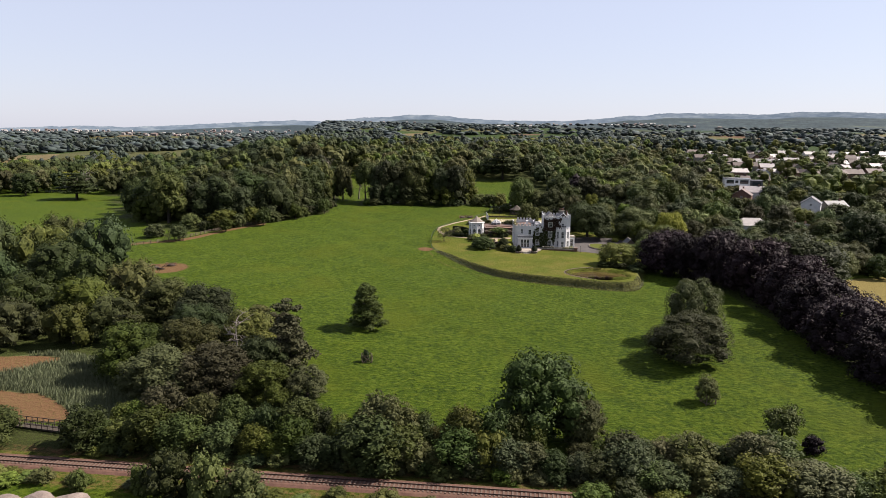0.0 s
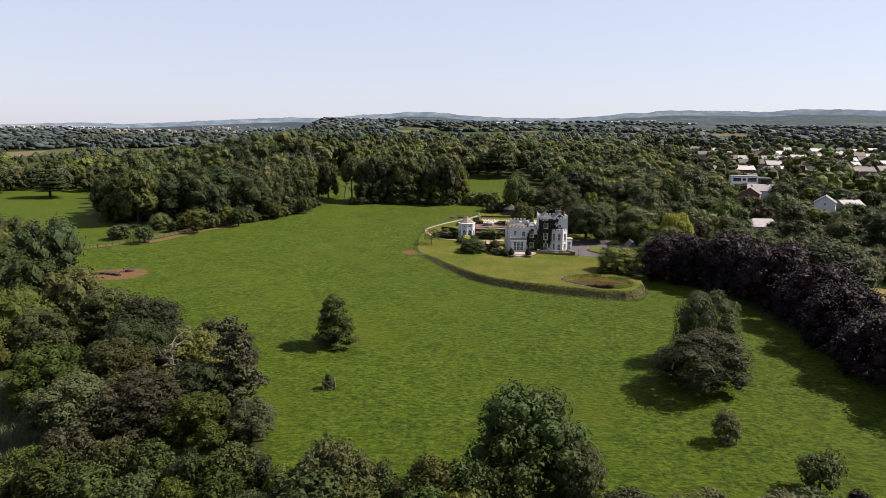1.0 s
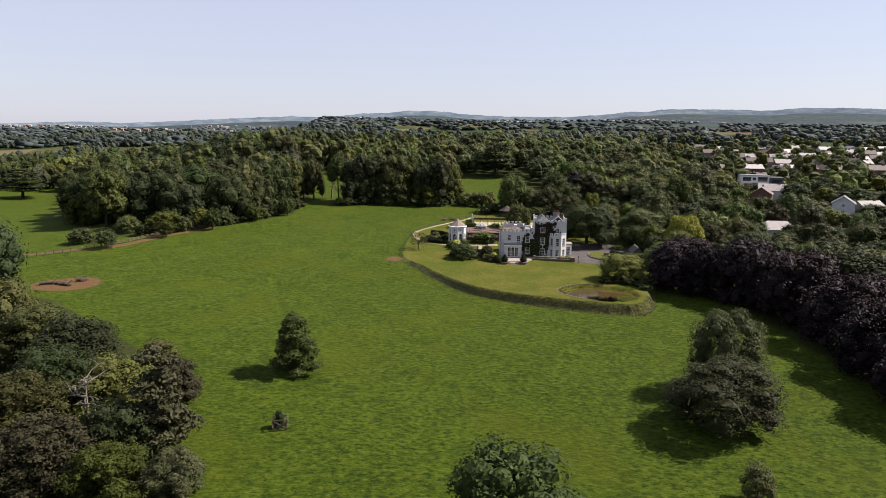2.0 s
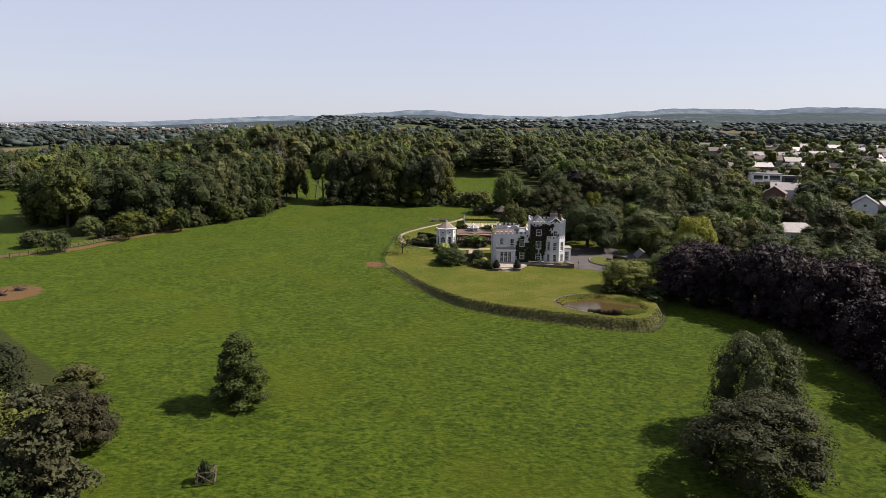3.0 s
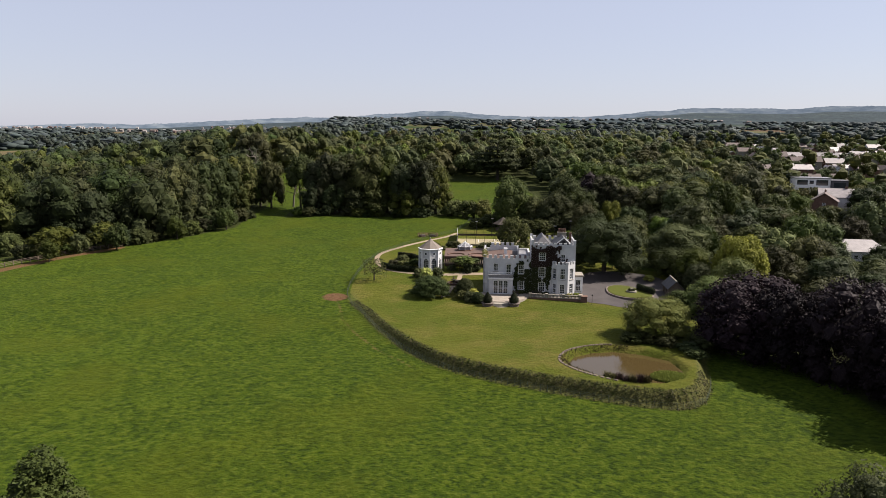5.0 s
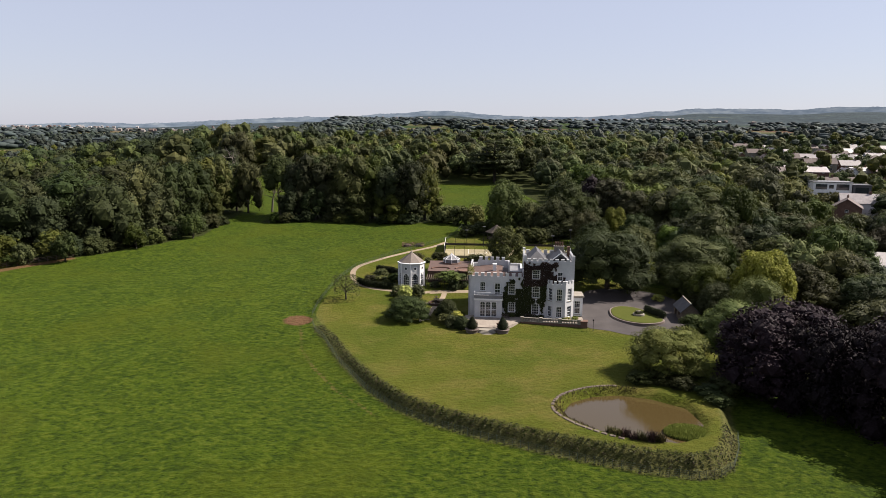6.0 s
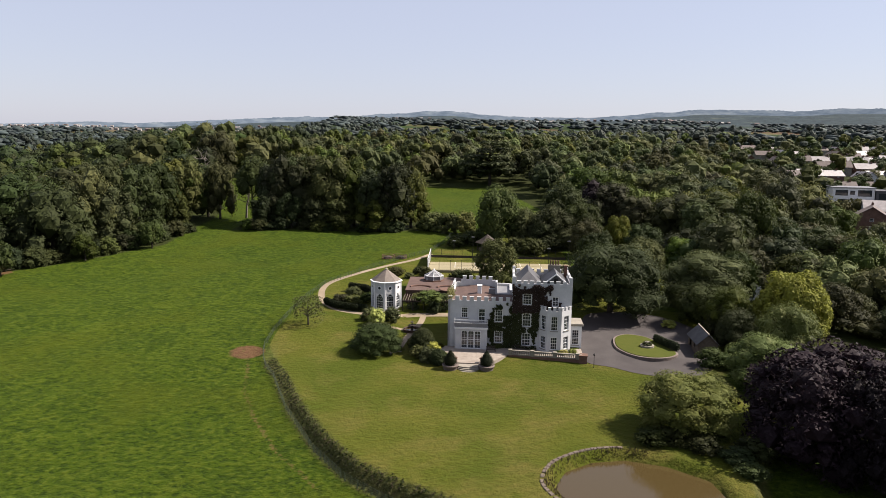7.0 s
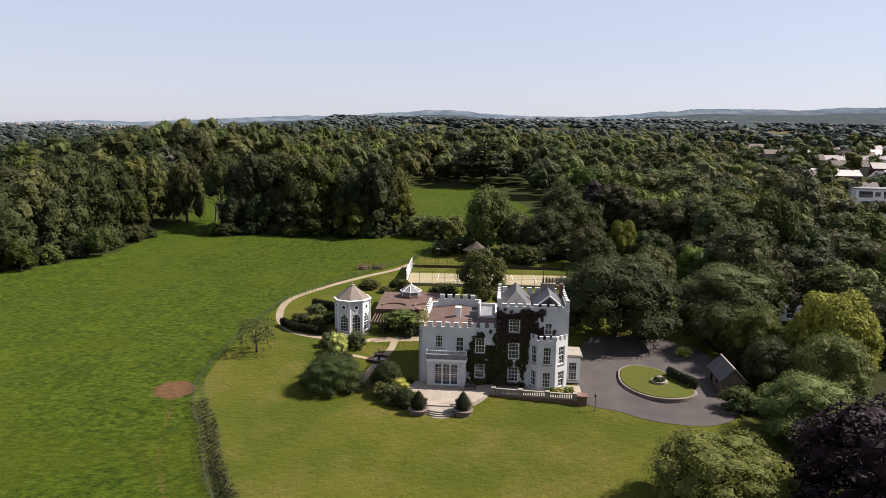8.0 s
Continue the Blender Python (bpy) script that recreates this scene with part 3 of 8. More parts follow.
def trunk_mesh(name, seed, h, r, w, limbs=6, mat=None, reach=0.8):
    rng = random.Random(seed)
    bm = bmesh.new()
    lean = (rng.uniform(-0.04, 0.04) * h, rng.uniform(-0.04, 0.04) * h)
    tube(bm, [(0, 0, -0.4), (0, 0, 0.25), (lean[0] * 0.3, lean[1] * 0.3, h * 0.3), (lean[0], lean[1], h * 0.62), (lean[0] * 1.2, lean[1] * 1.2, h * 0.9)], [r * 1.5, r * 1.15, r * 0.85, r * 0.45, r * 0.12], 8)
    for i in range(limbs):
        a = 2.4 * i + rng.uniform(-0.4, 0.4)
        z0 = h * rng.uniform(0.22, 0.6)
        L = w * 0.5 * reach * rng.uniform(0.7, 1.0)
        dx, dy = math.cos(a), math.sin(a)
        b = np.interp(z0 / h, (0.0, 0.3, 0.62), (0.1, 0.3, 1.0))
        tube(bm, [(lean[0] * b, lean[1] * b, z0), (dx * L * 0.45, dy * L * 0.45, z0 + L * 0.35), (dx * L, dy * L, z0 + L * rng.uniform(0.45, 0.9))], [r * 0.42, r * 0.26, r * 0.07], 5)
    return mesh_bm(name, bm, mat or M["bark"], True)


KINDS = {}


def tree_kind(key, mats, w, h, maker, quads, leaf, core=2, seeds=(1, 2), spread=0.62, droop=0.0, trunk=0.03, limbs=6, fill=0.66, tri=False):
    """Meshes for one kind of tree, one per seed and leaf material, at w by h metres."""
    for mt in mats:
        out = []
        for s in seeds:
            sd = s * 31 + sum(map(ord, key)) % 97
            crown = crown_mesh("crown", M[mt], sd, maker(sd), quads, leaf, core, spread, droop, fill=fill, tri=tri)
            tr = trunk_mesh("trunk", sd, h * 0.86, h * trunk, w, limbs) if trunk else None
            out.append((crown, tr))
        KINDS[key, mt] = (w, h, out)


tree_kind("broad", ("oak", "dark", "light", "grey", "olive"), 12, 12, lambda s: lobes_round(s, 12, 12, 58, 0.0, big=0.255), 6000, 0.25, 1, (1, 2, 3), spread=0.36, fill=0.72, tri=True)
tree_kind("fine", ("dark", "oak", "grey", "light"), 12, 12, lambda s: lobes_round(s, 12, 12, 62, 0.0, big=0.25), 17000, 0.145, 1, (1, 2, 3), spread=0.42, fill=0.72, tri=True)
tree_kind("lone", ("dark", "grey"), 12, 12, lambda s: lobes_round(s, 12, 12, 72, 0.0, big=0.22), 17000, 0.135, 1, (5,), spread=0.5, fill=0.6, tri=True)
tree_kind("open", ("oak", "grey", "olive", "light"), 12, 12, lambda s: lobes_round(s, 12, 12, 70, 0.03, big=0.18), 6400, 0.22, 1, (3, 4), spread=0.42, tri=True)
tree_kind("mid", ("oak", "dark", "light", "olive", "grey", "purple"), 16, 20, lambda s: lobes_round(s, 16, 20, 38, 0.0, big=0.295), 2500, 0.40, 1, (1, 2, 3), spread=0.34, fill=0.74, tri=True)
tree_kind("high", ("dark", "oak"), 14, 22, lambda s: lobes_round(s, 14, 22, 40, 0.36, big=0.3), 2900, 0.36, 1, (1, 2), spread=0.34, fill=0.7, trunk=0.022, tri=True)
tree_kind("low", ("oak", "dark", "light", "olive", "grey", "purple"), 16, 12, lambda s: lobes_round(s, 16, 12, 34, 0.0, big=0.285), 2700, 0.34, 1, (1, 2, 3), spread=0.34, fill=0.74, tri=True)
tree_kind("beech", ("purple",), 18, 14, lambda s: lobes_round(s, 18, 14, 110, -0.06, big=0.165), 10500, 0.25, 1, (1, 2, 3), spread=0.85, limbs=0, tri=True)
tree_kind("ragged", ("oak",), 9, 12, lambda s: lobes_ragged(s, 9, 12, 130), 9000, 0.20, 1, (2,), spread=0.8, tri=True)
tree_kind("bush", ("oak", "dark", "light", "olive", "grey", "yellow", "purple"), 5, 4.5, lambda s: lobes_round(s, 5, 4.5, 36, -0.08, big=0.29), 1150, 0.175, 1, (1, 2, 3), trunk=0, fill=0.74, tri=True)
tree_kind("shrub", ("oak", "dark", "grey", "light", "olive"), 4.6, 6.5, lambda s: lobes_round(s, 4.6, 6.5, 44, -0.06, big=0.24, tall=1.9), 2300, 0.17, 1, (5, 6, 7), spread=0.75, trunk=0, tri=True)
tree_kind("pine", ("pine",), 8, 14, lambda s: lobes_pine(s, 8, 14), 3400, 0.27, 1, (1, 2), spread=0.7)
tree_kind("cedar", ("dark",), 20, 18, lambda s: lobes_cedar(s, 20, 18), 2200, 0.5, 1, (1,), spread=0.35)
tree_kind("small", ("oak", "light", "grey"), 6, 6.5, lambda s: lobes_round(s, 6, 6.5, 20, 0.16, big=0.40), 1500, 0.22, 1, (1, 2))
tree_kind("weeping", ("yellow", "light"), 12, 11, lambda s: lobes_round(s, 12, 11, 60, 0.02, big=0.24, tall=1.3), 17000, 0.23, 1, (1,), spread=0.45, droop=1.8, tri=True)

tree_kind("sparse", ("grey",), 6, 6, lambda s: lobes_round(s, 6, 6, 26, 0.22, big=0.30), 1500, 0.15, 1, (2,), spread=0.8, trunk=0.028, limbs=12, fill=0.12)

NAMES = {"ragged": ("pasture_tree", "tree"), "sparse": ("thin_tree", "tree"), "broad": ("broadleaf_tree", "tree"), "open": ("broadleaf_tree", "tree"), "lone": ("broadleaf_tree", "tree"), "fine": ("broadleaf_tree", "tree"), "high": ("woodland_tree", "tree"), "shrub": ("tall_shrub", "shrub"), "mid": ("woodland_tree", "tree"), "low": ("spreading_tree", "tree"), "beech": ("copper_beech", "tree"), "bush": ("bush", "bush"), "pine": ("pine_tree", "tree"),
         "cedar": ("cedar_tree", "tree"), "small": ("young_tree", "tree"), "weeping": ("weeping_tree", "tree")}
WORDS = {"oak": "mid-green", "dark": "dark green", "light": "light green", "grey": "grey-green", "olive": "olive-green", "purple": "dark purple", "pine": "dull green", "yellow": "golden yellow"}
SHAPE = {"fine": "broadleaf tree with a dense round crown", "high": "bare-trunked tree with a high crown in the wood", "ragged": "lone tree with a loose ragged crown in the pasture", "sparse": "thin-leaved small tree with bare limbs on the lawn", "broad": "broadleaf tree with a full round crown", "open": "broadleaf tree with a loose crown above the grass", "lone": "old broadleaf tree standing in the pasture", "shrub": "tall feathery shrub in the hedge beside the railway", "mid": "tall broadleaf tree in the wood", "low": "broad spreading tree with a rounded crown", "beech": "copper beech with foliage to the ground", "bush": "leafy bush rooted in the ground",
         "pine": "pine tree with ragged tiers of needles", "cedar": "cedar tree with flat spreading tiers", "small": "young tree standing in the grass", "weeping": "weeping tree with hanging foliage"}
n_tree = [0]


def plant(key, mt, x, y, h, w, group="", z=None, label=""):
    """One tree of a kind, h metres high and w wide, on the ground at x, y."""
    bw, bh, variants = KINDS[key, mt]
    i = n_tree[0]
    n_tree[0] += 1
    crown, tr = variants[i % len(variants)]
    nm, cat = NAMES[key]
    rot = (i * 137.5) % 360
    z = gz(x, y) if z is None else z
    ob = thing(nm, label or f"{WORDS[mt]} {SHAPE[key]}", cat, pose(x, y, z - 0.05, 0, 0, rot) @ Matrix.Diagonal((w / bw, w / bw, h / bh, 1)), group)
    if tr:
        part("trunk", tr, None, ob)
    part("crown", crown, None, ob)
    return ob

# ---- single trees and the edges of the woods: kind, leaves, x, y, height, width ----
G_FIELD, G_BELT, G_WEST, G_EDGE, G_HOUSE, G_BEECH = "trees in the pasture", "bushes beside the railway", "trees west of the pasture", "bushes along the wood's edge", "trees round the manor", "copper beech row"
for k, m, x, y, h, w, g in [
    ("ragged", "oak", -20.6, 184.5, 11.4, 11.2, G_FIELD), ("lone", "dark", 57, 161, 12.4, 18.8, G_FIELD), ("lone", "grey", 63.5, 176.5, 16.8, 14, G_FIELD),
    ("small", "grey", 53.3, 138.8, 5.4, 4.4, G_FIELD), ("small", "grey", 61.3, 123.2, 6.0, 6.0, G_FIELD), ("sparse", "grey", -0.3, 302.6, 6.0, 6.4, G_FIELD),
    ("broad", "dark", 16.6, 122, 16.0, 16, G_BELT), ("broad", "olive", 24, 119, 9.0, 8.0, G_BELT),
    # west of the pasture
    ("broad", "dark", -62, 178, 12.5, 13, G_WEST), ("broad", "dark", -75, 187, 11.5, 12, G_WEST), ("broad", "oak", -90, 200, 13, 13, G_WEST), ("broad", "dark", -104, 206, 14, 14, G_WEST),
    ("broad", "oak", -120, 215, 15, 15, G_WEST), ("broad", "dark", -117, 237, 18, 16, G_WEST), ("broad", "oak", -135, 235, 17, 15, G_WEST),
    ("broad", "dark", -132, 200, 15, 14, G_WEST), ("broad", "dark", -112, 182, 13, 13, G_WEST), ("broad", "oak", -97, 184, 12, 12, G_WEST), ("broad", "dark", -84, 174, 10, 11, G_WEST),
    ("broad", "dark", -126, 178, 14, 13, G_WEST), ("broad", "dark", -150, 215, 17, 16, G_WEST), ("broad", "oak", -155, 240, 18, 16, G_WEST), ("broad", "oak", -140, 258, 16, 14, G_WEST),
    ("broad", "dark", -121, 170, 11, 12, G_WEST), ("broad", "dark", -106, 169, 10, 11, G_WEST), ("broad", "oak", -92, 170, 9.5, 10, G_WEST), ("broad", "dark", -138, 182, 13, 13, G_WEST), ("broad", "oak", -68, 148, 11.5, 11, G_WEST), ("open", "olive", -57, 152, 12, 11.5, G_WEST), ("broad", "oak", -46, 160, 11.5, 10.5, G_WEST), ("broad", "dark", -59, 164, 11, 11, G_WEST),
    ("open", "olive", -58, 138, 10.5, 13, G_WEST), ("open", "olive", -47, 139, 11, 12.5, G_WEST), ("broad", "dark", -39, 146, 10, 9, G_WEST), ("pine", "pine", -34.3, 149, 16.8, 8.6, G_WEST),
    ("pine", "pine", -72, 156, 11.5, 9, G_WEST), ("open", "oak", -36, 136, 8.5, 9, G_WEST), ("open", "olive", -28, 138, 7, 7, G_WEST), ("broad", "olive", -40, 168, 9, 8, G_WEST),
    ("broad", "dark", -46, 176, 6, 7, G_WEST), ("bush", "oak", -51, 190, 4.2, 5.5, G_WEST), ("bush", "yellow", -42, 158, 8.0, 5.0, G_WEST),
    # along the far fence
    ("small", "oak", -113.5, 299, 6.5, 6.5, G_EDGE), ("small", "oak", -100, 320, 6.0, 5.5, G_EDGE), ("small", "oak", -86.5, 334.5, 8.0, 6.2, G_EDGE), ("small", "oak", -75, 354, 7.2, 6.0, G_EDGE), ("small", "oak", -63.5, 371, 8.0, 6.2, G_EDGE),
    ("bush", "oak", -104, 331, 9, 13, G_EDGE), ("bush", "light", -93, 340, 8, 10, G_EDGE), ("bush", "oak", -120, 332, 7, 9, G_EDGE), ("bush", "olive", -128, 310, 6, 9, G_EDGE),
    ("bush", "light", 26, 404, 7, 8, G_EDGE), ("bush", "light", 32, 402, 8, 7, G_EDGE), ("bush", "oak", 20, 407, 7, 8, G_EDGE),
    # round the manor; the dark tree at 82.5, 309 is added to shade the drive
    ("open", "light", 39.5, 334, 13.0, 10.5, G_HOUSE), ("broad", "dark", 64.2, 316, 15.6, 20, G_HOUSE), ("open", "oak", 86.5, 322, 12.4, 19, G_HOUSE), ("weeping", "yellow", 94.7, 297.3, 13.5, 14, G_HOUSE), ("open", "light", 89.5, 286, 11.5, 10.5, G_HOUSE), ("open", "oak", 84.5, 301, 10.0, 9.5, G_HOUSE), ("broad", "dark", 83.5, 293, 8.0, 7.5, G_HOUSE), ("bush", "dark", 57.2, 252.6, 2.0, 4.6, G_HOUSE), ("bush", "dark", 60.4, 252.9, 2.2, 4.4, G_HOUSE), ("bush", "dark", 66.8, 247.6, 1.8, 4.2, G_HOUSE), ("bush", "dark", 63.6, 250.4, 1.9, 4.4, G_HOUSE), ("bush", "dark", 67.4, 244.2, 1.5, 3.8, G_HOUSE), ("bush", "dark", 69.5, 249.5, 2.4, 5.0, G_HOUSE),
    ("broad", "light", 42, 388, 18.5, 15, G_HOUSE), ("bush", "dark", 34, 385, 5, 7, G_HOUSE), ("bush", "oak", 47, 376, 4.5, 6, G_HOUSE), ("bush", "dark", 52, 373, 5, 8, G_HOUSE), ("bush", "dark", 29, 382, 4, 6, G_HOUSE), ("broad", "dark", 56, 378, 9, 10, G_HOUSE), ("broad", "oak", 51, 386, 12, 10, G_HOUSE), ("broad", "dark", 59, 381, 14, 14, G_HOUSE), ("broad", "dark", 69, 386, 14, 13, G_HOUSE), ("broad", "dark", 82.5, 309, 8.5, 11, G_HOUSE), ("broad", "oak", 73, 337, 11, 12, G_HOUSE), ("broad", "dark", 66, 332, 10, 10, G_HOUSE), ("broad", "dark", 102, 309, 7, 8, G_HOUSE), ("broad", "dark", 68, 354, 11, 11, G_HOUSE), ("broad", "dark", 84, 300, 7, 8, G_HOUSE), ("bush", "dark", 86, 288, 4, 8, G_HOUSE), ("bush", "dark", 90, 280, 5, 9, G_HOUSE), ("bush", "dark", 84, 270, 5, 9, G_HOUSE), ("bush", "oak", 92, 268, 5, 9, G_HOUSE), ("broad", "dark", 66, 408, 18, 15, G_HOUSE), ("weeping", "light", 79, 379, 10.5, 9, G_HOUSE),
    ("broad", "light", 103, 366, 13, 10, G_HOUSE), ("broad", "oak", 118, 377, 20, 14, G_HOUSE), ("broad", "light", 90, 352, 10, 9, G_HOUSE), ("broad", "oak", 78, 345, 11, 11, G_HOUSE), ("broad", "dark", 100, 345, 11, 12, G_HOUSE),
    ("broad", "oak", 112, 330, 11, 13, G_HOUSE), ("broad", "olive", 124, 318, 10, 12, G_HOUSE), ("broad", "oak", 108, 306, 10, 11, G_HOUSE), ("broad", "dark", 118, 296, 9, 11, G_HOUSE), ("broad", "light", 63.2, 257.5, 8.2, 12.6, G_HOUSE),
    ("broad", "light", 81, 276, 9.0, 12, G_HOUSE), ("broad", "olive", 36, 321, 6, 7, G_HOUSE), ("bush", "yellow", 77.5, 331, 4.2, 4.6, G_HOUSE), ("bush", "light", 81, 327, 3.2, 4.2, G_HOUSE), ("bush", "light", 75, 325, 2.6, 4.0, G_HOUSE), ("broad", "oak", 112, 268, 8, 9, G_HOUSE),
    ("broad", "oak", 130, 345, 13, 13, G_HOUSE), ("broad", "dark", 82, 362, 12, 11, G_HOUSE), ("broad", "oak", 68, 372, 11, 10, G_HOUSE),
    ("broad", "dark", 115, 222, 19, 25, G_HOUSE), ("broad", "dark", 166, 277, 19, 18, G_HOUSE), ("broad", "dark", 115, 238, 15, 13, G_HOUSE), ("broad", "oak", 125, 250, 12, 12, G_HOUSE),
    # copper beeches
    ("beech", "purple", 81.5, 253, 14.0, 19, G_BEECH), ("beech", "purple", 84, 245, 13.6, 11.5, G_BEECH), ("beech", "purple", 96, 231, 13.6, 12, G_BEECH), ("beech", "purple", 94, 240, 16.2, 17, G_BEECH), ("beech", "purple", 100.5, 222, 16.4, 18, G_BEECH), ("beech", "purple", 103, 203, 15.6, 18, G_BEECH),
    ("beech", "purple", 99.5, 184, 14.6, 17, G_BEECH), ("beech", "purple", 98.5, 167, 13.5, 17, G_BEECH), ("beech", "purple", 99.5, 150, 13, 17, G_BEECH), ("beech", "purple", 101, 134, 13, 17, G_BEECH),
    # cedars and the like
    ("cedar", "dark", 44, 536, 30, 30, ""), ("cedar", "dark", -245, 470, 20, 30, ""),
]:
    k = "fine" if g == G_HOUSE and k in ("broad", "open") and m in ("dark", "oak", "grey", "light") and 60 < x < 100 and y < 325 else k
    k = "low" if g == G_WEST and x < -80 and k == "broad" else k
    plant(k, m, x, y, h * {G_WEST: 1.06, G_BEECH: 1.14}.get(g, 1.0), w * {G_WEST: 1.28, G_BEECH: 1.32}.get(g, 1.0), g)

# bushes along the railway
rng = random.Random(5)
x = -92.0
while x < 84:
    yb = RAIL_Y0 + RAIL_SLOPE * x
    h = rng.choice([3.6, 4.2, 5.0, 5.8, 6.6, 7.6]) * rng.uniform(0.85, 1.15)
    if not (-100 < x < -62 and rng.random() < 0.7):
        plant(rng.choice(["bush", "shrub", "shrub"]), rng.choice(["oak", "oak", "dark", "grey", "dark", "grey"]), x, yb + rng.uniform(5.6, 7.8), h * (0.75 if x > 30 else 1), h * rng.uniform(0.95, 1.5), G_BELT)
    if -62 < x < 14:
        plant("shrub", rng.choice(["oak", "dark", "oak", "olive"]), x + 1, yb + rng.uniform(10, 13), h + 1.8, h * 1.15, G_BELT)
    if 18 < x < 56:
        plant("shrub", rng.choice(["oak", "olive", "grey"]), x + 1, yb + rng.uniform(10, 13), h * 0.9, h * 1.2, G_BELT)
    x += rng.uniform(2.6, 4.4)
for x, y, h, w, m in [(-36, 100.5, 8.0, 5.5, "oak"), (-42, 101.5, 7.5, 7, "dark"), (-30.5, 100, 6, 6, "oak"), (-47, 103.5, 4.5, 4, "light"), (-9, 98.5, 3.5, 5, "oak"), (-3, 98, 2.6, 4, "light"), (22, 98.5, 4.5, 6, "oak"), (27, 99.5, 4.5, 5, "dark"), (-57, 103.5, 3.4, 3, "light"),
                      (-64, 106, 2.4, 3.6, "light"), (-72, 106, 2.6, 5, "light"), (-77, 107, 2.8, 5, "olive"), (-69, 105, 2.0, 4, "light"), (-82, 108, 3, 6, "olive"), (-15, 97.5, 2.4, 6, "light"), (4, 96, 2.4, 6, "oak"), (12, 96, 2.6, 6, "light"), (33, 98, 3.4, 5, "oak"), (38, 96, 3.2, 6, "dark"), (-22, 98.5, 1.8, 5, "light"), (64, 117.5, 3.4, 3.4, "purple"), (46, 92, 3, 6, "oak"), (74, 106, 5.5, 8, "dark"), (79, 103, 6, 8, "oak")]:
    plant("bush", m, x, y, h, w, G_BELT)


# low growth beside the line and along the wood's edge
def bush_line(pts, step, hs, ws, mats, group, seed, label="", key="bush", side=1.2):
    r = random.Random(seed)
    for (x0, y0), (x1, y1) in zip(pts, pts[1:]):
        n = max(1, round(math.hypot(x1 - x0, y1 - y0) / step))
        for i in range(n):
            t = (i + r.uniform(0.1, 0.9)) / n
            plant(key, r.choice(mats), x0 + (x1 - x0) * t + r.uniform(-side, side), y0 + (y1 - y0) * t + r.uniform(-side, side), r.uniform(*hs), r.uniform(*ws), group, None, label)


bush_line([(-62, RAIL_Y0 + RAIL_SLOPE * -62 + 4.6), (72, RAIL_Y0 + RAIL_SLOPE * 72 + 4.6)], 3.3, (1.2, 2.6), (2.6, 4.4), ["dark", "oak", "dark", "olive"], G_BELT, 61, "low dark scrub beside the railway ballast", side=0.5)
bush_line([(-78, RAIL_Y0 + RAIL_SLOPE * -78 - 5.2), (44, RAIL_Y0 + RAIL_SLOPE * 44 - 5.2)], 5.0, (0.8, 1.8), (2.4, 4.2), ["light", "oak", "olive", "light"], G_BELT, 62, "low yellow-green scrub below the railway", side=0.7)
bush_line([(-114, 325), (-101, 328), (-86, 345), (-74, 362), (-66, 378), (-64, 400)], 4.2, (2.6, 6.0), (4.6, 7.5), ["dark", "oak", "dark", "olive"], G_EDGE, 63)
bush_line([(-47, 403.5), (-8, 405.5), (17, 407)], 4.6, (2.6, 4.4), (4.5, 6.5), ["dark", "dark", "oak"], G_EDGE, 64)


DEEP = []


def scatter(poly, spacing, seed, hs, ws, mats, group, keep=lambda x, y: True, near=lambda x, y: True, key="mid"):
    """Trees at uneven spacing over a piece of woodland; those deep inside are joined later."""
    r = random.Random(seed)
    xs, ys = [p[0] for p in poly], [p[1] for p in poly]
    pts = []
    yy = min(ys)
    while yy < max(ys):
        xx = min(xs) + r.uniform(0, spacing)
        while xx < max(xs):
            pts.append((xx + r.uniform(-0.35, 0.35) * spacing, yy + r.uniform(-0.35, 0.35) * spacing))
            xx += spacing
        yy += spacing * 0.9
    d = inside(poly, np.array([p[0] for p in pts]), np.array([p[1] for p in pts]))
    for (px, py), dd in zip(pts, d):
        if dd > 0 and keep(px, py):
            h, w, m = r.uniform(*hs) * r.choice((0.74, 0.92, 1.0, 1.12)), r.uniform(*ws) * r.choice((0.78, 0.92, 1.1)), r.choice(mats)
            if near(px, py):
                plant(key if h > 1.02 * w else "low", m, px, py, h, w, group)
            else:
                DEEP.append((px, py, h, w, m))


G_WOOD = "trees of the wood"
# the wood behind the pasture, west part
scatter([(-140, 340), (-100, 345), (-84, 355), (-70, 385), (-68, 415), (-70, 445), (-88, 480), (-130, 470), (-190, 420), (-200, 360)], 12.5, 11, (19, 26), (15, 20), ["oak", "dark", "dark", "dark", "dark"], G_WOOD, lambda x, y: x > -0.445 * y, lambda x, y: y < np.interp(x, (-200, -140, -84, -66, -52), (350, 340, 355, 385, 415)) + 40)
scatter([(-200, 420), (-130, 475), (-100, 490), (-105, 545), (-60, 560), (-80, 640), (-230, 650), (-420, 560), (-330, 430)], 15.5, 12, (21, 28), (19, 25), ["oak", "dark", "dark", "dark"], G_WOOD, lambda x, y: x > -0.42 * y, near=lambda x, y: False)
scatter([(-235, 510), (-330, 500), (-480, 600), (-420, 700), (-230, 660), (-190, 500)], 16, 18, (13, 19), (16, 22), ["oak", "dark", "light", "olive", "dark"], G_WOOD, lambda x, y: x < -0.42 * y, near=lambda x, y: False)
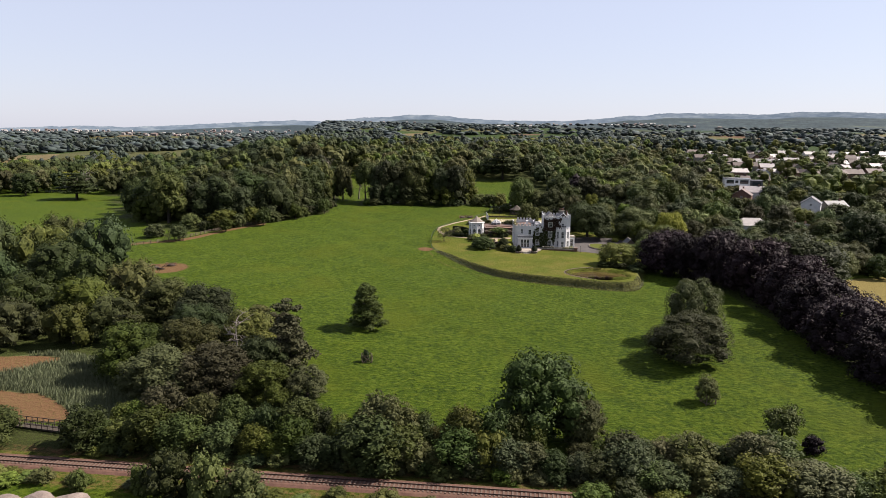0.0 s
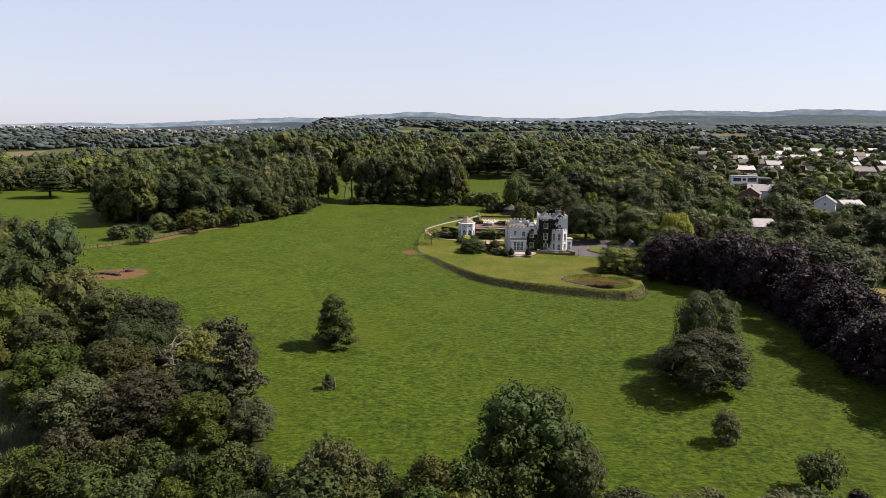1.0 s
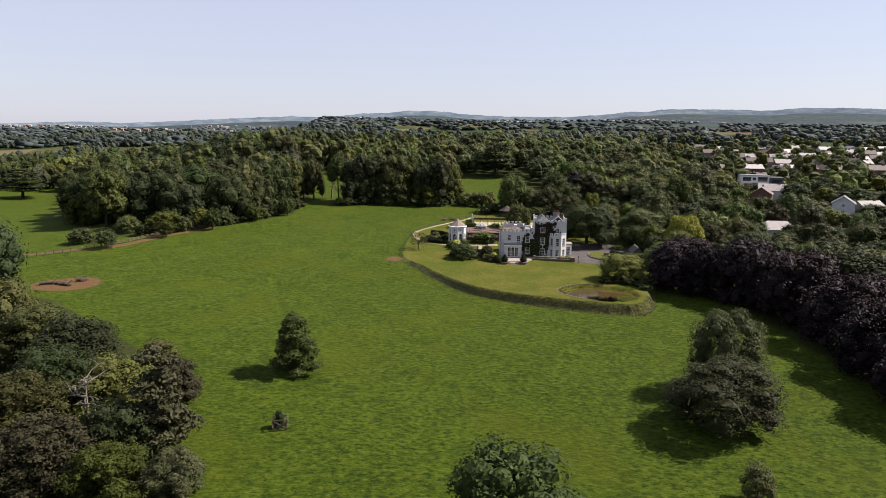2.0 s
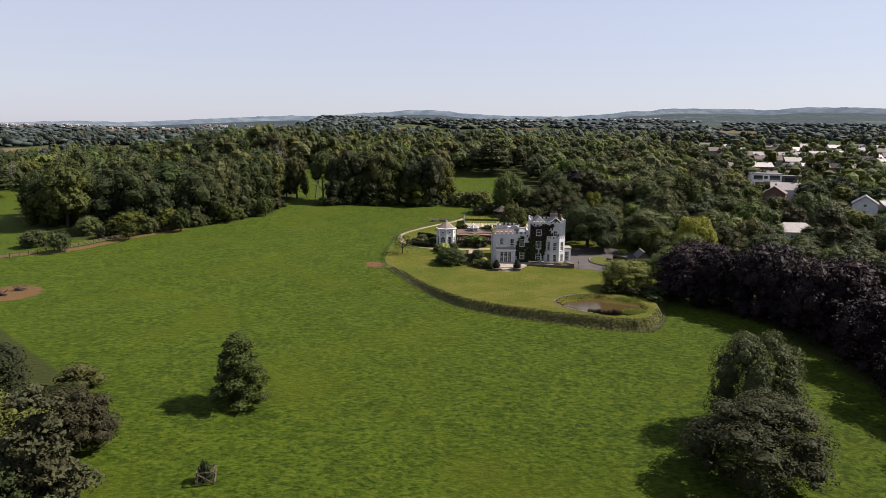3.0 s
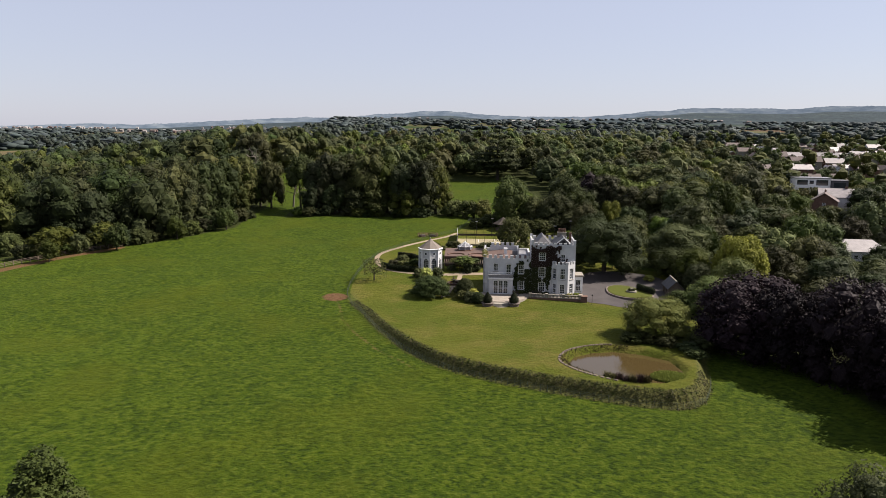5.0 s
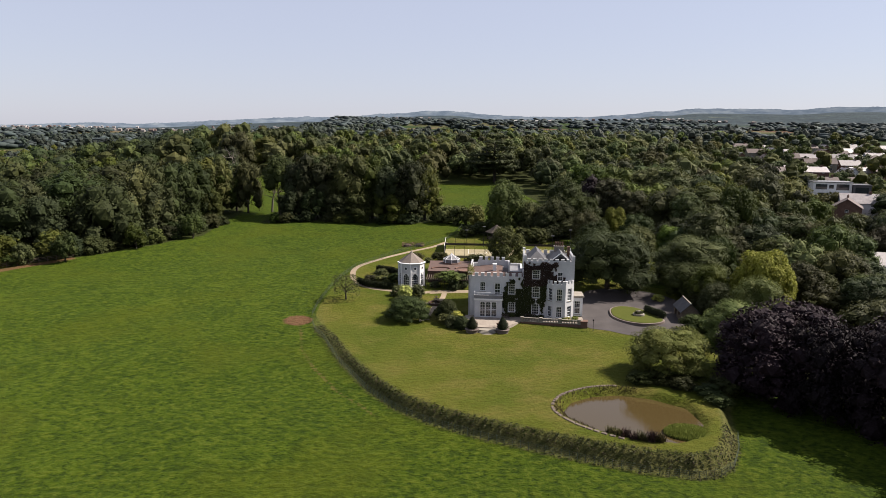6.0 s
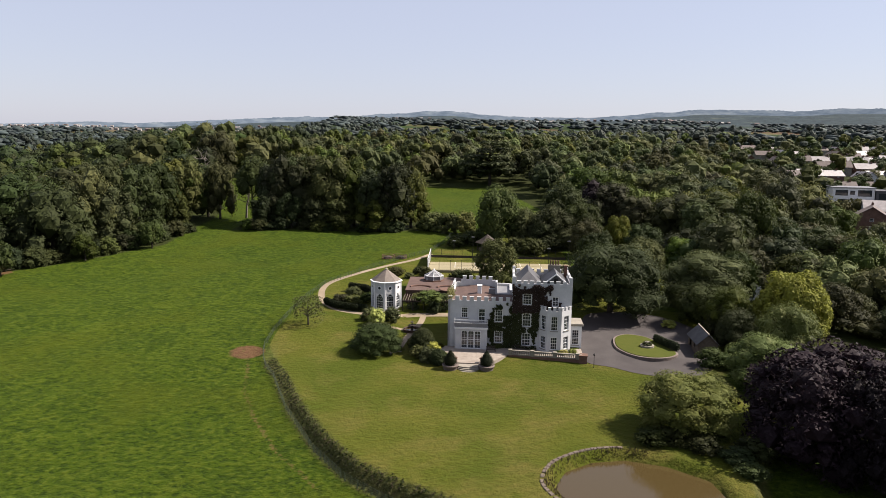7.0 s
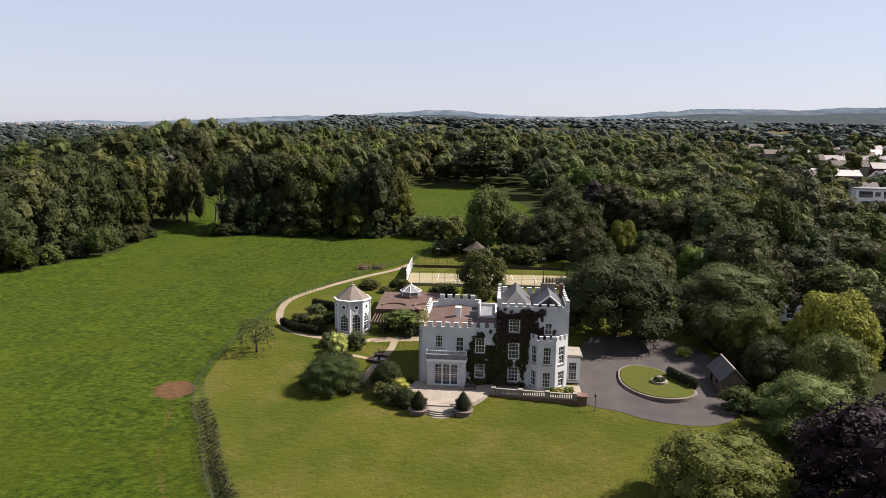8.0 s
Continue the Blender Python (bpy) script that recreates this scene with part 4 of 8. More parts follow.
# the row at the top of the pasture
for x, y, h, w, m in [(-38, 414.5, 23, 12, "dark"), (-34, 414.5, 25, 16, "dark"), (-26, 417.5, 26, 17, "dark"), (-17, 413.5, 26.5, 16, "oak"), (-9, 416.5, 24.5, 15, "oak"), (-2, 412.5, 22, 14, "dark"), (6.5, 410.0, 24.5, 15, "dark"), (12, 413.5, 21, 13, "oak"), (-61, 424.0, 22, 11, "olive"), (-67, 428.0, 21, 12, "dark"),
                      (-72, 421.0, 22, 13, "oak"), (-30, 408.5, 13, 11, "dark"), (-13, 407.5, 12, 12, "dark"), (0, 406.5, 11, 11, "oak"), (-39, 407.5, 12, 10, "dark"), (-21, 407.5, 11, 10, "dark"), (-74, 405.0, 17, 11, "olive"), (-68, 402.0, 13, 9, "oak")]:
    plant("mid", m, x, y, h, w, G_WOOD)
plant("high", "dark", -47, 420, 24, 13, G_WOOD)
plant("high", "oak", -30, 419, 25, 14, G_WOOD)
# behind the back meadow and the manor
scatter([(-55, 520), (55, 528), (75, 470), (60, 425), (110, 395), (150, 400), (180, 480), (170, 640), (40, 720), (-90, 660)], 14, 13, (13, 20), (14, 20), ["oak", "light", "dark", "grey", "light", "olive", "grey"], G_WOOD, lambda x, y: not (5 < x < 52 and y < 530), lambda x, y: y < 462)
scatter([(96, 320), (140, 326), (140, 372), (150, 395), (110, 392), (90, 360)], 11, 14, (10, 15), (11, 15), ["oak", "dark", "olive", "grey", "light", "dark"], G_WOOD)
scatter([(107, 252), (168, 245), (172, 300), (140, 326), (108, 318)], 10.5, 17, (5, 9.5), (8, 13), ["oak", "dark", "olive", "light", "grey", "dark"], G_WOOD, lambda x, y: not (112 < x < 160 and y < 236))
# gardens between the houses to the east
scatter([(125, 250), (165, 250), (240, 330), (330, 480), (420, 640), (400, 760), (200, 760), (170, 560), (150, 400), (140, 330)], 16.5, 15, (7, 14), (11, 16), ["oak", "light", "olive", "grey", "dark", "dark"], G_WOOD,
        lambda x, y: all(abs(x - a) > 8 + (b - y > 0) * 0 or not (-6 < b - y < 22) for a, b in [(147, 338), (176, 416), (190, 447), (186, 362), (157, 322)]) and not (232 < x < 262 and 425 < y < 500) and (y < 470 or (int(x * 7 + y * 3) % 5 < (3 if x > 185 else 4))), lambda x, y: y < (400 if x < 190 else 470))
DEEP[:] = [(x, y, h * ((1.0, 0.72, 0.85)[int(x * 5 + y) % 3] if x > 190 and y > 470 else 1.0), w * (0.9 if x > 190 and y > 470 else 1.0), m) for x, y, h, w, m in DEEP]
for x, y, h, w, m in [(80, 424, 17, 14, "purple"), (-130, 500, 29, 26, "dark"), (-118, 506, 29, 25, "dark"), (-145, 496, 28, 26, "dark"), (-99, 530, 28, 18, "oak")]:
    plant("mid", m, x, y, h, w, G_WOOD)
# park west of the wood
for x, y, h, w, m in [(-292, 492, 17, 18, "dark"), (-320, 500, 13, 12, "grey"), (-300, 520, 20, 20, "oak"), (-265, 540, 18, 18, "light"), (-330, 560, 20, 20, "oak"), (176, 348, 10, 11, "oak"), (196, 352, 12, 13, "dark"), (183, 346, 8, 9, "oak"), (170, 398, 8, 9, "oak"), (186, 405, 8, 10, "dark"), (199, 425, 11, 11, "oak"), (212, 392, 14, 15, "dark"), (-190, 262, 14, 16, "oak"), (-172, 254, 14, 15, "oak"), (-158, 372, 9, 11, "dark")]:
    plant("mid", m, x, y, h, w, G_WEST)


def deep_woods():
    """The inner wood, past counting: rounded leafy crowns joined by leaf colour."""
    rng = np.random.default_rng(21)
    iv, fc = ICO[1]
    for mt in sorted({d[4] for d in DEEP}):
        V, F, base, T = [], [], 0, []
        for x, y, h, w, m in DEEP:
            if m != mt:
                continue
            z, first, shade = gz(x, y), base, rng.random()
            P, N = [], []
            for k in range(12):
                s = 0.12 + 0.86 * (k + 0.5) / 12
                a = 2.4 * k + rng.normal(0, 0.4)
                rr = w * 0.37 * math.sqrt(max(0.0, 1 - ((s - 0.30) / 0.74) ** 2)) * rng.uniform(0.6, 1.1)
                sz = w * 0.2 * rng.uniform(0.75, 1.25)
                c = np.array([x + rr * math.cos(a), y + rr * math.sin(a), z + h * (0.25 + 0.62 * s)])
                V.append(c + iv * sz * 0.74 * (1 + rng.normal(0, 0.1, (len(iv), 1))))
                F += [tuple(f) for f in (fc + base)]
                base += len(iv)
                d = unit_dirs(40, rng)
                d[:, 2] = np.abs(d[:, 2]) - 0.15
                P.append(c + d * sz * rng.uniform(0.86, 1.12, (40, 1)))
                N.append(d + rng.normal(0, 0.3, d.shape))
            P, N = np.concatenate(P), np.concatenate(N)
            N /= np.linalg.norm(N, axis=1)[:, None]
            lv, lf = leaf_quads(P, N, 0.56, rng, tri=True)
            V.append(lv)
            F += [tuple(f) for f in (lf + base)]
            base += len(lv)
            T += [shade] * (base - first)
        tagged(new("deep_wood", tone(mesh_from("deep_wood", np.concatenate(V), F, M[mt]), T)), f"{WORDS[mt]} tree crowns packed in the wood", "woodland", kind="stuff")


deep_woods()

# ---- building helpers ----
def wall_panel(bm, length, h, thick, openings, m=None, z0=0.0):
    """An upright wall along x with real openings (x0, x1, z0, z1); its outer face is at y = 0."""
    xs = sorted({0.0, length, *[v for o in openings for v in o[:2]]})
    zs = sorted({z0, h, *[v for o in openings for v in o[2:4]]})
    for xa, xb in zip(xs, xs[1:]):
        run = None
        for za, zb in zip(zs, zs[1:]):
            open_here = any(o[0] - 1e-6 <= xa and xb <= o[1] + 1e-6 and o[2] - 1e-6 <= za and zb <= o[3] + 1e-6 for o in openings)
            if open_here:
                if run is not None:
                    box(bm, xa, xb, 0, thick, run, za, m)
                run = None
            elif run is None:
                run = za
        if run is not None:
            box(bm, xa, xb, 0, thick, run, h, m)


MERLON = {}


def merlons(parent, length, z, thick, m=None, w=0.75, gap=0.6, h=0.7, start=0.0):
    """Battlements along the top of a wall, each with a small cap."""
    key = (w, h, thick)
    if key not in MERLON:
        bm = bmesh.new()
        pr = [(0.0, 0.0), (0.0, h), (0.04, h), (0.04, h + 0.09)]
        rings = [[bm.verts.new(c) for c in ((-o, -o, zz), (w + o, -o, zz), (w + o, thick + o, zz), (-o, thick + o, zz))] for o, zz in pr]
        for ra, rb in zip(rings, rings[1:]):
            for i in range(4):
                bm.faces.new((ra[i], ra[(i + 1) % 4], rb[(i + 1) % 4], rb[i]))
        bm.faces.new(rings[-1])
        MERLON[key] = mesh_bm("merlon", bm, M["render"])
    x = start
    while x + w <= length + 0.01:
        part("merlon", MERLON[key], None, parent).matrix_local = (m or Matrix.Identity(4)) @ pose(x, 0, z)
        x += w + gap


def weld(bm):
    bmesh.ops.remove_doubles(bm, verts=bm.verts, dist=0.001)


def sash(parent, x0, x1, z0, z1, m, cols=3, rows=4, arched=False, frame_mat="white", sill=True, pointed=False):
    """A window with frame, glazing bars, pane and sill, set in an opening of the wall at m."""
    win = new("window")
    win.parent = parent
    win.matrix_local = m @ pose((x0 + x1) / 2, 0.12, z0)
    w, h = x1 - x0, z1 - z0
    bm = bmesh.new()
    t = 0.105
    box(bm, -w / 2, -w / 2 + t, 0, 0.1, 0, h)
    box(bm, w / 2 - t, w / 2, 0, 0.1, 0, h)
    box(bm, -w / 2 + t, w / 2 - t, 0, 0.1, 0, t)
    box(bm, -w / 2 + t, w / 2 - t, 0, 0.1, h - t, h)
    box(bm, -w / 2 + t, w / 2 - t, -0.01, 0.09, h * 0.5 - 0.04, h * 0.5 + 0.04)
    for i in range(1, cols):
        x = -w / 2 + w * i / cols
        box(bm, x - 0.016, x + 0.016, 0.03, 0.07, t, h - t)
    for i in range(1, rows):
        if i * 2 != rows:
            box(bm, -w / 2 + t, w / 2 - t, 0.035, 0.075, h * i / rows - 0.016, h * i / rows + 0.016)
    if arched:
        n = 8
        for s in (-1, 1):
            if pointed:
                pts = [(s * w / 2, h)] + [(s * (w * math.cos(a) - w / 2), h - 0.866 * w + w * math.sin(a)) for a in [math.pi / 3 * i / n for i in range(n + 1)]]
            else:
                pts = [(s * w / 2, h)] + [(s * w / 2 * math.cos(a), h - w / 2 + w / 2 * math.sin(a)) for a in [math.pi / 2 * i / n for i in range(n + 1)]]
            a = [bm.verts.new((p[0], -0.02, p[1])) for p in pts]
            b = [bm.verts.new((p[0], 0.08, p[1])) for p in pts]
            for i in range(len(pts)):
                j = (i + 1) % len(pts)
                if (a[i].co - a[j].co).length > 1e-5:
                    bm.faces.new((a[i], a[j], b[j], b[i]))
            for i in range(1, len(pts) - 1):
                if (a[i].co - a[0].co).length > 1e-5:
                    bm.faces.new((a[0], a[i], a[i + 1]))
                    bm.faces.new((b[0], b[i + 1], b[i]))
    part("frame", bm, M[frame_mat], win)
    bm = bmesh.new()
    box(bm, -w / 2 + 0.01, w / 2 - 0.01, 0.052, 0.062, 0.01, h - 0.01)
    part("pane", bm, M["glass"], win, "dark reflecting pane")
    if sill:
        bm = bmesh.new()
        box(bm, -w / 2 - 0.1, w / 2 + 0.1, -0.24, 0.02, -0.12, -0.005)
        part("sill", bm, M["stone"], win)
    return win


def leaf_sheet(pts, nrm, size, seed):
    rng = np.random.default_rng(seed)
    n = np.array(nrm) + rng.normal(0, 0.45, (len(pts), 3))
    n /= np.linalg.norm(n, axis=1)[:, None]
    return leaf_quads(np.array(pts), n, size, rng)


# ---- the manor house ----
HZ = 1.38
manor = thing("manor_house", "white castellated manor house with creeper over its front", "house", pose(28.8, 291.2, HZ, 0, 0, -3))
I4 = Matrix.Identity(4)
WH, TH = 8.9, 12.6
wing_open = [(2.5, 3.75, 5.6, 7.6), (5.75, 7.0, 4.5, 7.4), (8.8, 10.25, 5.0, 7.3), (8.8, 10.25, 1.0, 3.2), (2.6, 6.4, 0.1, 3.6)]
bm = bmesh.new()
wall_panel(bm, 12.0, WH, 0.45, wing_open)
wall_panel(bm, 17, WH, 0.45, [(4, 5.2, 1.0, 3.2), (4, 5.2, 5.4, 7.4), (10, 11.2, 1.0, 3.2), (10, 11.2, 5.4, 7.4)], pose(0, 17, 0, 0, 0, -90))
wall_panel(bm, 12.0, WH, 0.45, [], pose(0, 16.55, 0))
wall_panel(bm, 7, WH, 0.45, [], pose(12, 10, 0, 0, 0, 90))
weld(bm)
part("wall", bm, M["render"], manor)
bm = bmesh.new()
box(bm, 1.5, 8.7, 15.6, 15.95, WH - 0.6, WH + 0.8)
box(bm, 8.7, 9.05, 9.1, 15.95, WH - 0.6, WH + 0.8)
box(bm, 8.7, 9.05, 8.6, 9.1, WH - 0.6, WH + 1.9)
weld(bm)
par = part("parapet", bm, M["render"], manor)
merlons(par, 12.0, WH, 0.35)
merlons(par, 17, WH, 0.35, pose(0, 17, 0, 0, 0, -90), start=0.9)
merlons(par, 7.3, WH + 0.8, 0.35, pose(1.5, 15.6, 0), start=0.3)
bm = bmesh.new()
for a, b, c, d, za, zb in ((0.45, 5.2, 0.45, 15.6, WH - 0.75, WH - 0.15), (5.2, 8.7, 0.45, 15.6, WH - 0.15, WH - 0.6), (8.7, 12.0, 0.45, 8.6, WH - 0.6, WH - 0.6)):
    v = [bm.verts.new(p) for p in ((a, c, za), (b, c, zb), (b, d, zb), (a, d, za))]
    bm.faces.new(v)
part("roof", bm, M["redroof"], manor, "red-brown low pitched roof behind the parapet")
bm = bmesh.new()
box(bm, 9.05, 12.0, 8.6, 16.55, WH - 0.9, WH - 0.5)
part("roof", bm, M["lead"], manor, "grey lead flat roof")
bm = bmesh.new()
box(bm, 5.2, 6.0, 7.2, 8.2, WH - 0.4, WH + 1.3)
box(bm, 5.1, 6.1, 7.1, 8.3, WH + 1.3, WH + 1.42)
part("chimney", bm, M["white"], manor, "white chimney stack on the wing roof")
bm = bmesh.new()
box(bm, 7.4, 8.6, 8.4, 9.4, WH - 0.6, WH + 0.5)
part("roof_hatch", bm, M["lead"], manor, "grey hatch on the wing roof")
for o in wing_open[:1] + wing_open[2:4]:
    sash(manor, *o, I4, 3, 4)
sash(manor, *wing_open[1], I4, 2, 4, sill=False)
for yy in (4, 10):
    for za, zb in ((1.0, 3.2), (5.4, 7.4)):
        sash(manor, yy, yy + 1.2, za, zb, pose(0, 17, 0, 0, 0, -90), 3, 4)
# garden-room bay with balcony
bay = new("garden_room")
bay.parent = manor
bay.matrix_local = pose(1.45, -1.5, 0)
bm = bmesh.new()
wall_panel(bm, 6.0, 4.0, 0.3, [(1.15, 4.85, 0.12, 3.55)])
box(bm, 0, 0.3, 0.3, 1.5, 0, 4.0)
box(bm, 5.7, 6.0, 0.3, 1.5, 0, 4.0)
box(bm, 0.3, 5.7, 0.3, 1.5, 3.7, 4.0)
weld(bm)
part("bay_wall", bm, M["render"], bay)
bm = bmesh.new()
box(bm, -0.18, 6.18, -0.18, 1.48, 4.0, 4.22)
box(bm, -0.08, 6.08, -0.08, 1.48, 3.8, 4.0)
part("cornice", bm, M["white"], bay)
bm = bmesh.new()
box(bm, -0.1, 6.1, -0.1, 1.46, 4.22, 4.95)
part("balcony_floor", bm, M["lead"], bay, "lead-grey balcony base")
bm = bmesh.new()
for xa, xb, ya, yb in ((-0.1, 6.1, -0.1, -0.04), (-0.1, -0.04, -0.1, 1.4), (6.04, 6.1, -0.1, 1.4)):
    box(bm, xa, xb, ya, yb, 5.55, 5.62)
    box(bm, xa, xb, ya, yb, 5.0, 5.05)
    n = max(2, int(max(xb - xa, yb - ya) / 0.14))
    for i in range(n + 1):
        cx, cy = xa + (xb - xa) * i / n, ya + (yb - ya) * i / n
        box(bm, cx - 0.012, cx + 0.012, cy - 0.012, cy + 0.012, 5.05, 5.55)
part("balcony_rail", bm, M["white"], bay)
for i in range(3):
    x0 = 1.15 + 3.7 * i / 3
    sash(bay, x0 + 0.02, x0 + 3.7 / 3 - 0.02, 0.12, 3.5, I4, 2, 5, True, sill=False)
# tall block
tow_open = [(1.9, 3.5, 8.6, 10.6), (1.9, 3.5, 4.4, 6.9), (1.9, 3.5, 0.7, 3.1), (7.3, 8.45, 8.4, 10.2)]
TM = pose(12.0, -0.35, 0)
bm = bmesh.new()
wall_panel(bm, 10.9, TH, 0.45, tow_open, TM)
wall_panel(bm, 10.35, TH, 0.45, [(3.5, 4.7, 1.0, 3.2), (3.5, 4.7, 5, 7.2)], pose(22.9, 0.1, 0, 0, 0, 90))
wall_panel(bm, 10.35, TH, 0.45, [], pose(12.0, 10.45, 0, 0, 0, -90))
wall_panel(bm, 10.9, TH, 0.45, [], pose(12.0, 10.0, 0))
weld(bm)
part("wall", bm, M["render"], manor)
bm = bmesh.new()
box(bm, 12.0, 22.9, -0.42, 0.12, TH - 0.45, TH - 0.3)
par = part("parapet", bm, M["render"], manor)
merlons(par, 10.3, TH, 0.35, TM, w=0.7, gap=0.5, h=0.38, start=0.75)
for mm in (pose(22.9, 0.1, 0, 0, 0, 90), pose(12.0, 10.45, 0, 0, 0, -90)):
    merlons(par, 9.6, TH, 0.35, mm, start=0.75)
merlons(par, 10.0, TH, 0.35, pose(12.0, 10.1, 0), start=0.75)
for xx in (12.0, 22.35):
    for yy in (-0.38, 9.9):
        bm = bmesh.new()
        box(bm, xx, xx + 0.56, yy, yy + 0.56, TH, TH + 1.25)
        part("corner_pier", bm, M["render"], par)
for o in tow_open[:3]:
    sash(manor, *o, TM, 3, 4, arched=o[2] == 4.4)
sash(manor, *tow_open[3], TM, 2, 3)
for za, zb in ((1.0, 3.2), (5, 7.2)):
    sash(manor, 3.5, 4.7, za, zb, pose(22.9, 0.1, 0, 0, 0, 90), 3, 4)
# two pitched roofs behind the parapet: one hipped to the front, one ending in a gable flush with it
def slab_faces(bm, quad, t=0.14):
    """A thin sloping slab over three or four corners."""
    a = [bm.verts.new(p) for p in quad]
    b = [bm.verts.new((p[0], p[1], p[2] - t)) for p in quad]
    bm.faces.new(a)
    bm.faces.new(b[::-1])
    for q in range(len(quad)):
        bm.faces.new((a[q], b[q], b[(q + 1) % len(quad)], a[(q + 1) % len(quad)]))


z0, z1 = TH - 0.55, TH + 1.75
for lb, corners in (("grey slate slope of the hipped roof", [(12.5, 0.5, z0), (14.9, 3.4, z1), (14.9, 9.8, z1), (12.5, 9.8, z0)]),
                    ("pale sunlit slate slope of the hipped roof", [(17.3, 0.5, z0), (17.3, 9.8, z0), (14.9, 9.8, z1), (14.9, 3.4, z1)]),
                    ("grey slate front of the hipped roof", [(12.5, 0.5, z0), (17.3, 0.5, z0), (14.9, 3.4, z1)]),
                    ("grey slate slope of the gabled roof", [(17.4, 0.35, z0), (19.9, 0.35, z1), (19.9, 9.8, z1), (17.4, 9.8, z0)]),
                    ("grey slate slope of the gabled roof", [(22.4, 0.35, z0), (22.4, 9.8, z0), (19.9, 9.8, z1), (19.9, 0.35, z1)])):
    bm = bmesh.new()
    slab_faces(bm, corners)
    part("roof", bm, M["slate"], manor, lb)
bm = bmesh.new()
g = [(17.75, TH - 0.1), (22.05, TH - 0.1), (19.9, TH + 1.65)]
ga, gb = [bm.verts.new((x, 0.4, z)) for x, z in g], [bm.verts.new((x, 0.65, z)) for x, z in g]
bm.faces.new(ga)
bm.faces.new(gb[::-1])
for q in range(3):
    bm.faces.new((ga[q], gb[q], gb[(q + 1) % 3], ga[(q + 1) % 3]))
gab = part("gable", bm, M["slate"], manor, "grey slate-hung gable behind the battlements")
for sx in (-1, 1):
    bm = bmesh.new()
    tube(bm, [(19.9 + sx * 2.4, 0.3, TH - 0.25), (19.9, 0.3, TH + 1.72)], [0.13, 0.13], 4)
    part("bargeboard", bm, M["white"], gab)
bm = bmesh.new()
box(bm, 19.55, 20.25, 0.34, 0.41, TH + 0.25, TH + 0.95)
part("louvre", bm, M["iron"], gab, "small dark louvre")
bm = bmesh.new()
lathe(bm, [(0.07, TH + 1.6), (0.07, TH + 2.1), (0.02, TH + 2.5)], 6, 19.9, 0.32)
part("finial", bm, M["white"], gab)
bm = bmesh.new()
box(bm, 18.9, 21.1, 7.0, 7.9, TH - 0.5, TH + 2.1)
box(bm, 18.8, 21.2, 6.9, 8.0, TH + 2.1, TH + 2.25)
stack = part("chimney", bm, M["stone"], manor, "pale chimney stack with clay pots")
bm = bmesh.new()
lathe(bm, [(0.17, 0), (0.14, 0.75), (0.18, 0.8), (0.16, 0.9)], 10)
pot_mesh = mesh_bm("chimney_pot", bm, M["brick"])
for i in range(4):
    p = part("chimney_pot", pot_mesh, None, stack)
    p.matrix_local = pose(19.25 + 0.5 * i, 7.45, TH + 2.25)
bm = bmesh.new()
box(bm, 22.0, 22.6, 8.4, 9.2, TH - 0.5, TH + 1.9)
part("chimney", bm, M["brick"], manor, "short brick chimney")
# canted two-storey bay
bay = new("bay_window")
bay.parent = manor
bay.matrix_local = pose(12, -0.35, 0)
BH = 7.9
plan = [(5.0, 0.0), (6.4, -1.75), (9.0, -1.75), (10.9, 0.0)]
bm = bmesh.new()
caps = new("bay_parapet")
caps.parent = bay
faces = []
for (xa, ya), (xb, yb) in zip(plan, plan[1:]):
    L = math.hypot(xb - xa, yb - ya)
    mm = pose(xa, ya, 0, 0, 0, math.degrees(math.atan2(yb - ya, xb - xa)))
    ww = min(1.25, L - 0.7)
    ops = [((L - ww) / 2, (L + ww) / 2, 0.6, 3.0), ((L - ww) / 2, (L + ww) / 2, 4.2, 6.9)]
    wall_panel(bm, L, BH, 0.3, ops, mm)
    merlons(caps, L, BH, 0.3, mm, w=0.5, gap=0.45, h=0.6, start=0.1)
    faces.append((mm, ops))
weld(bm)
part("bay_wall", bm, M["render"], bay)
bm = bmesh.new()
prism(bm, [(p[0] * 0.96 + 0.3, min(0.0, p[1] * 0.9)) for p in plan], BH - 0.3, BH - 0.15)
part("bay_roof", bm, M["lead"], bay)
for mm, ops in faces:
    for o in ops:
        sash(bay, *o, mm, 3, 4)
# side porch
porch = new("porch")
porch.parent = manor
porch.matrix_local = pose(22.9, 2.2, 0)
bm = bmesh.new()
wall_panel(bm, 2.3, 4.2, 0.25, [(0.5, 1.8, 0.5, 3.4)])
wall_panel(bm, 4.0, 4.2, 0.25, [(0.5, 1.7, 0.5, 3.4), (2.2, 3.5, 0.05, 3.4)], pose(2.3, 0.25, 0, 0, 0, 90))
wall_panel(bm, 2.3, 4.2, 0.25, [], pose(0, 4.0, 0))
part("porch_wall", bm, M["white"], porch)
bm = bmesh.new()
box(bm, -0.0, 2.6, -0.3, 4.5, 4.2, 4.45)
box(bm, 0.0, 2.5, -0.2, 4.4, 4.45, 4.6)
part("porch_roof", bm, M["stone"], porch)
sash(porch, 0.5, 1.8, 0.5, 3.4, I4, 3, 5)
sash(porch, 0.5, 1.7, 0.5, 3.4, pose(2.3, 0.25, 0, 0, 0, 90), 3, 5)
bm = bmesh.new()
box(bm, 2.2, 3.5, 0.12, 0.18, 0.05, 3.4, pose(2.3, 0.25, 0, 0, 0, 90))
part("door", bm, M["white"], porch)


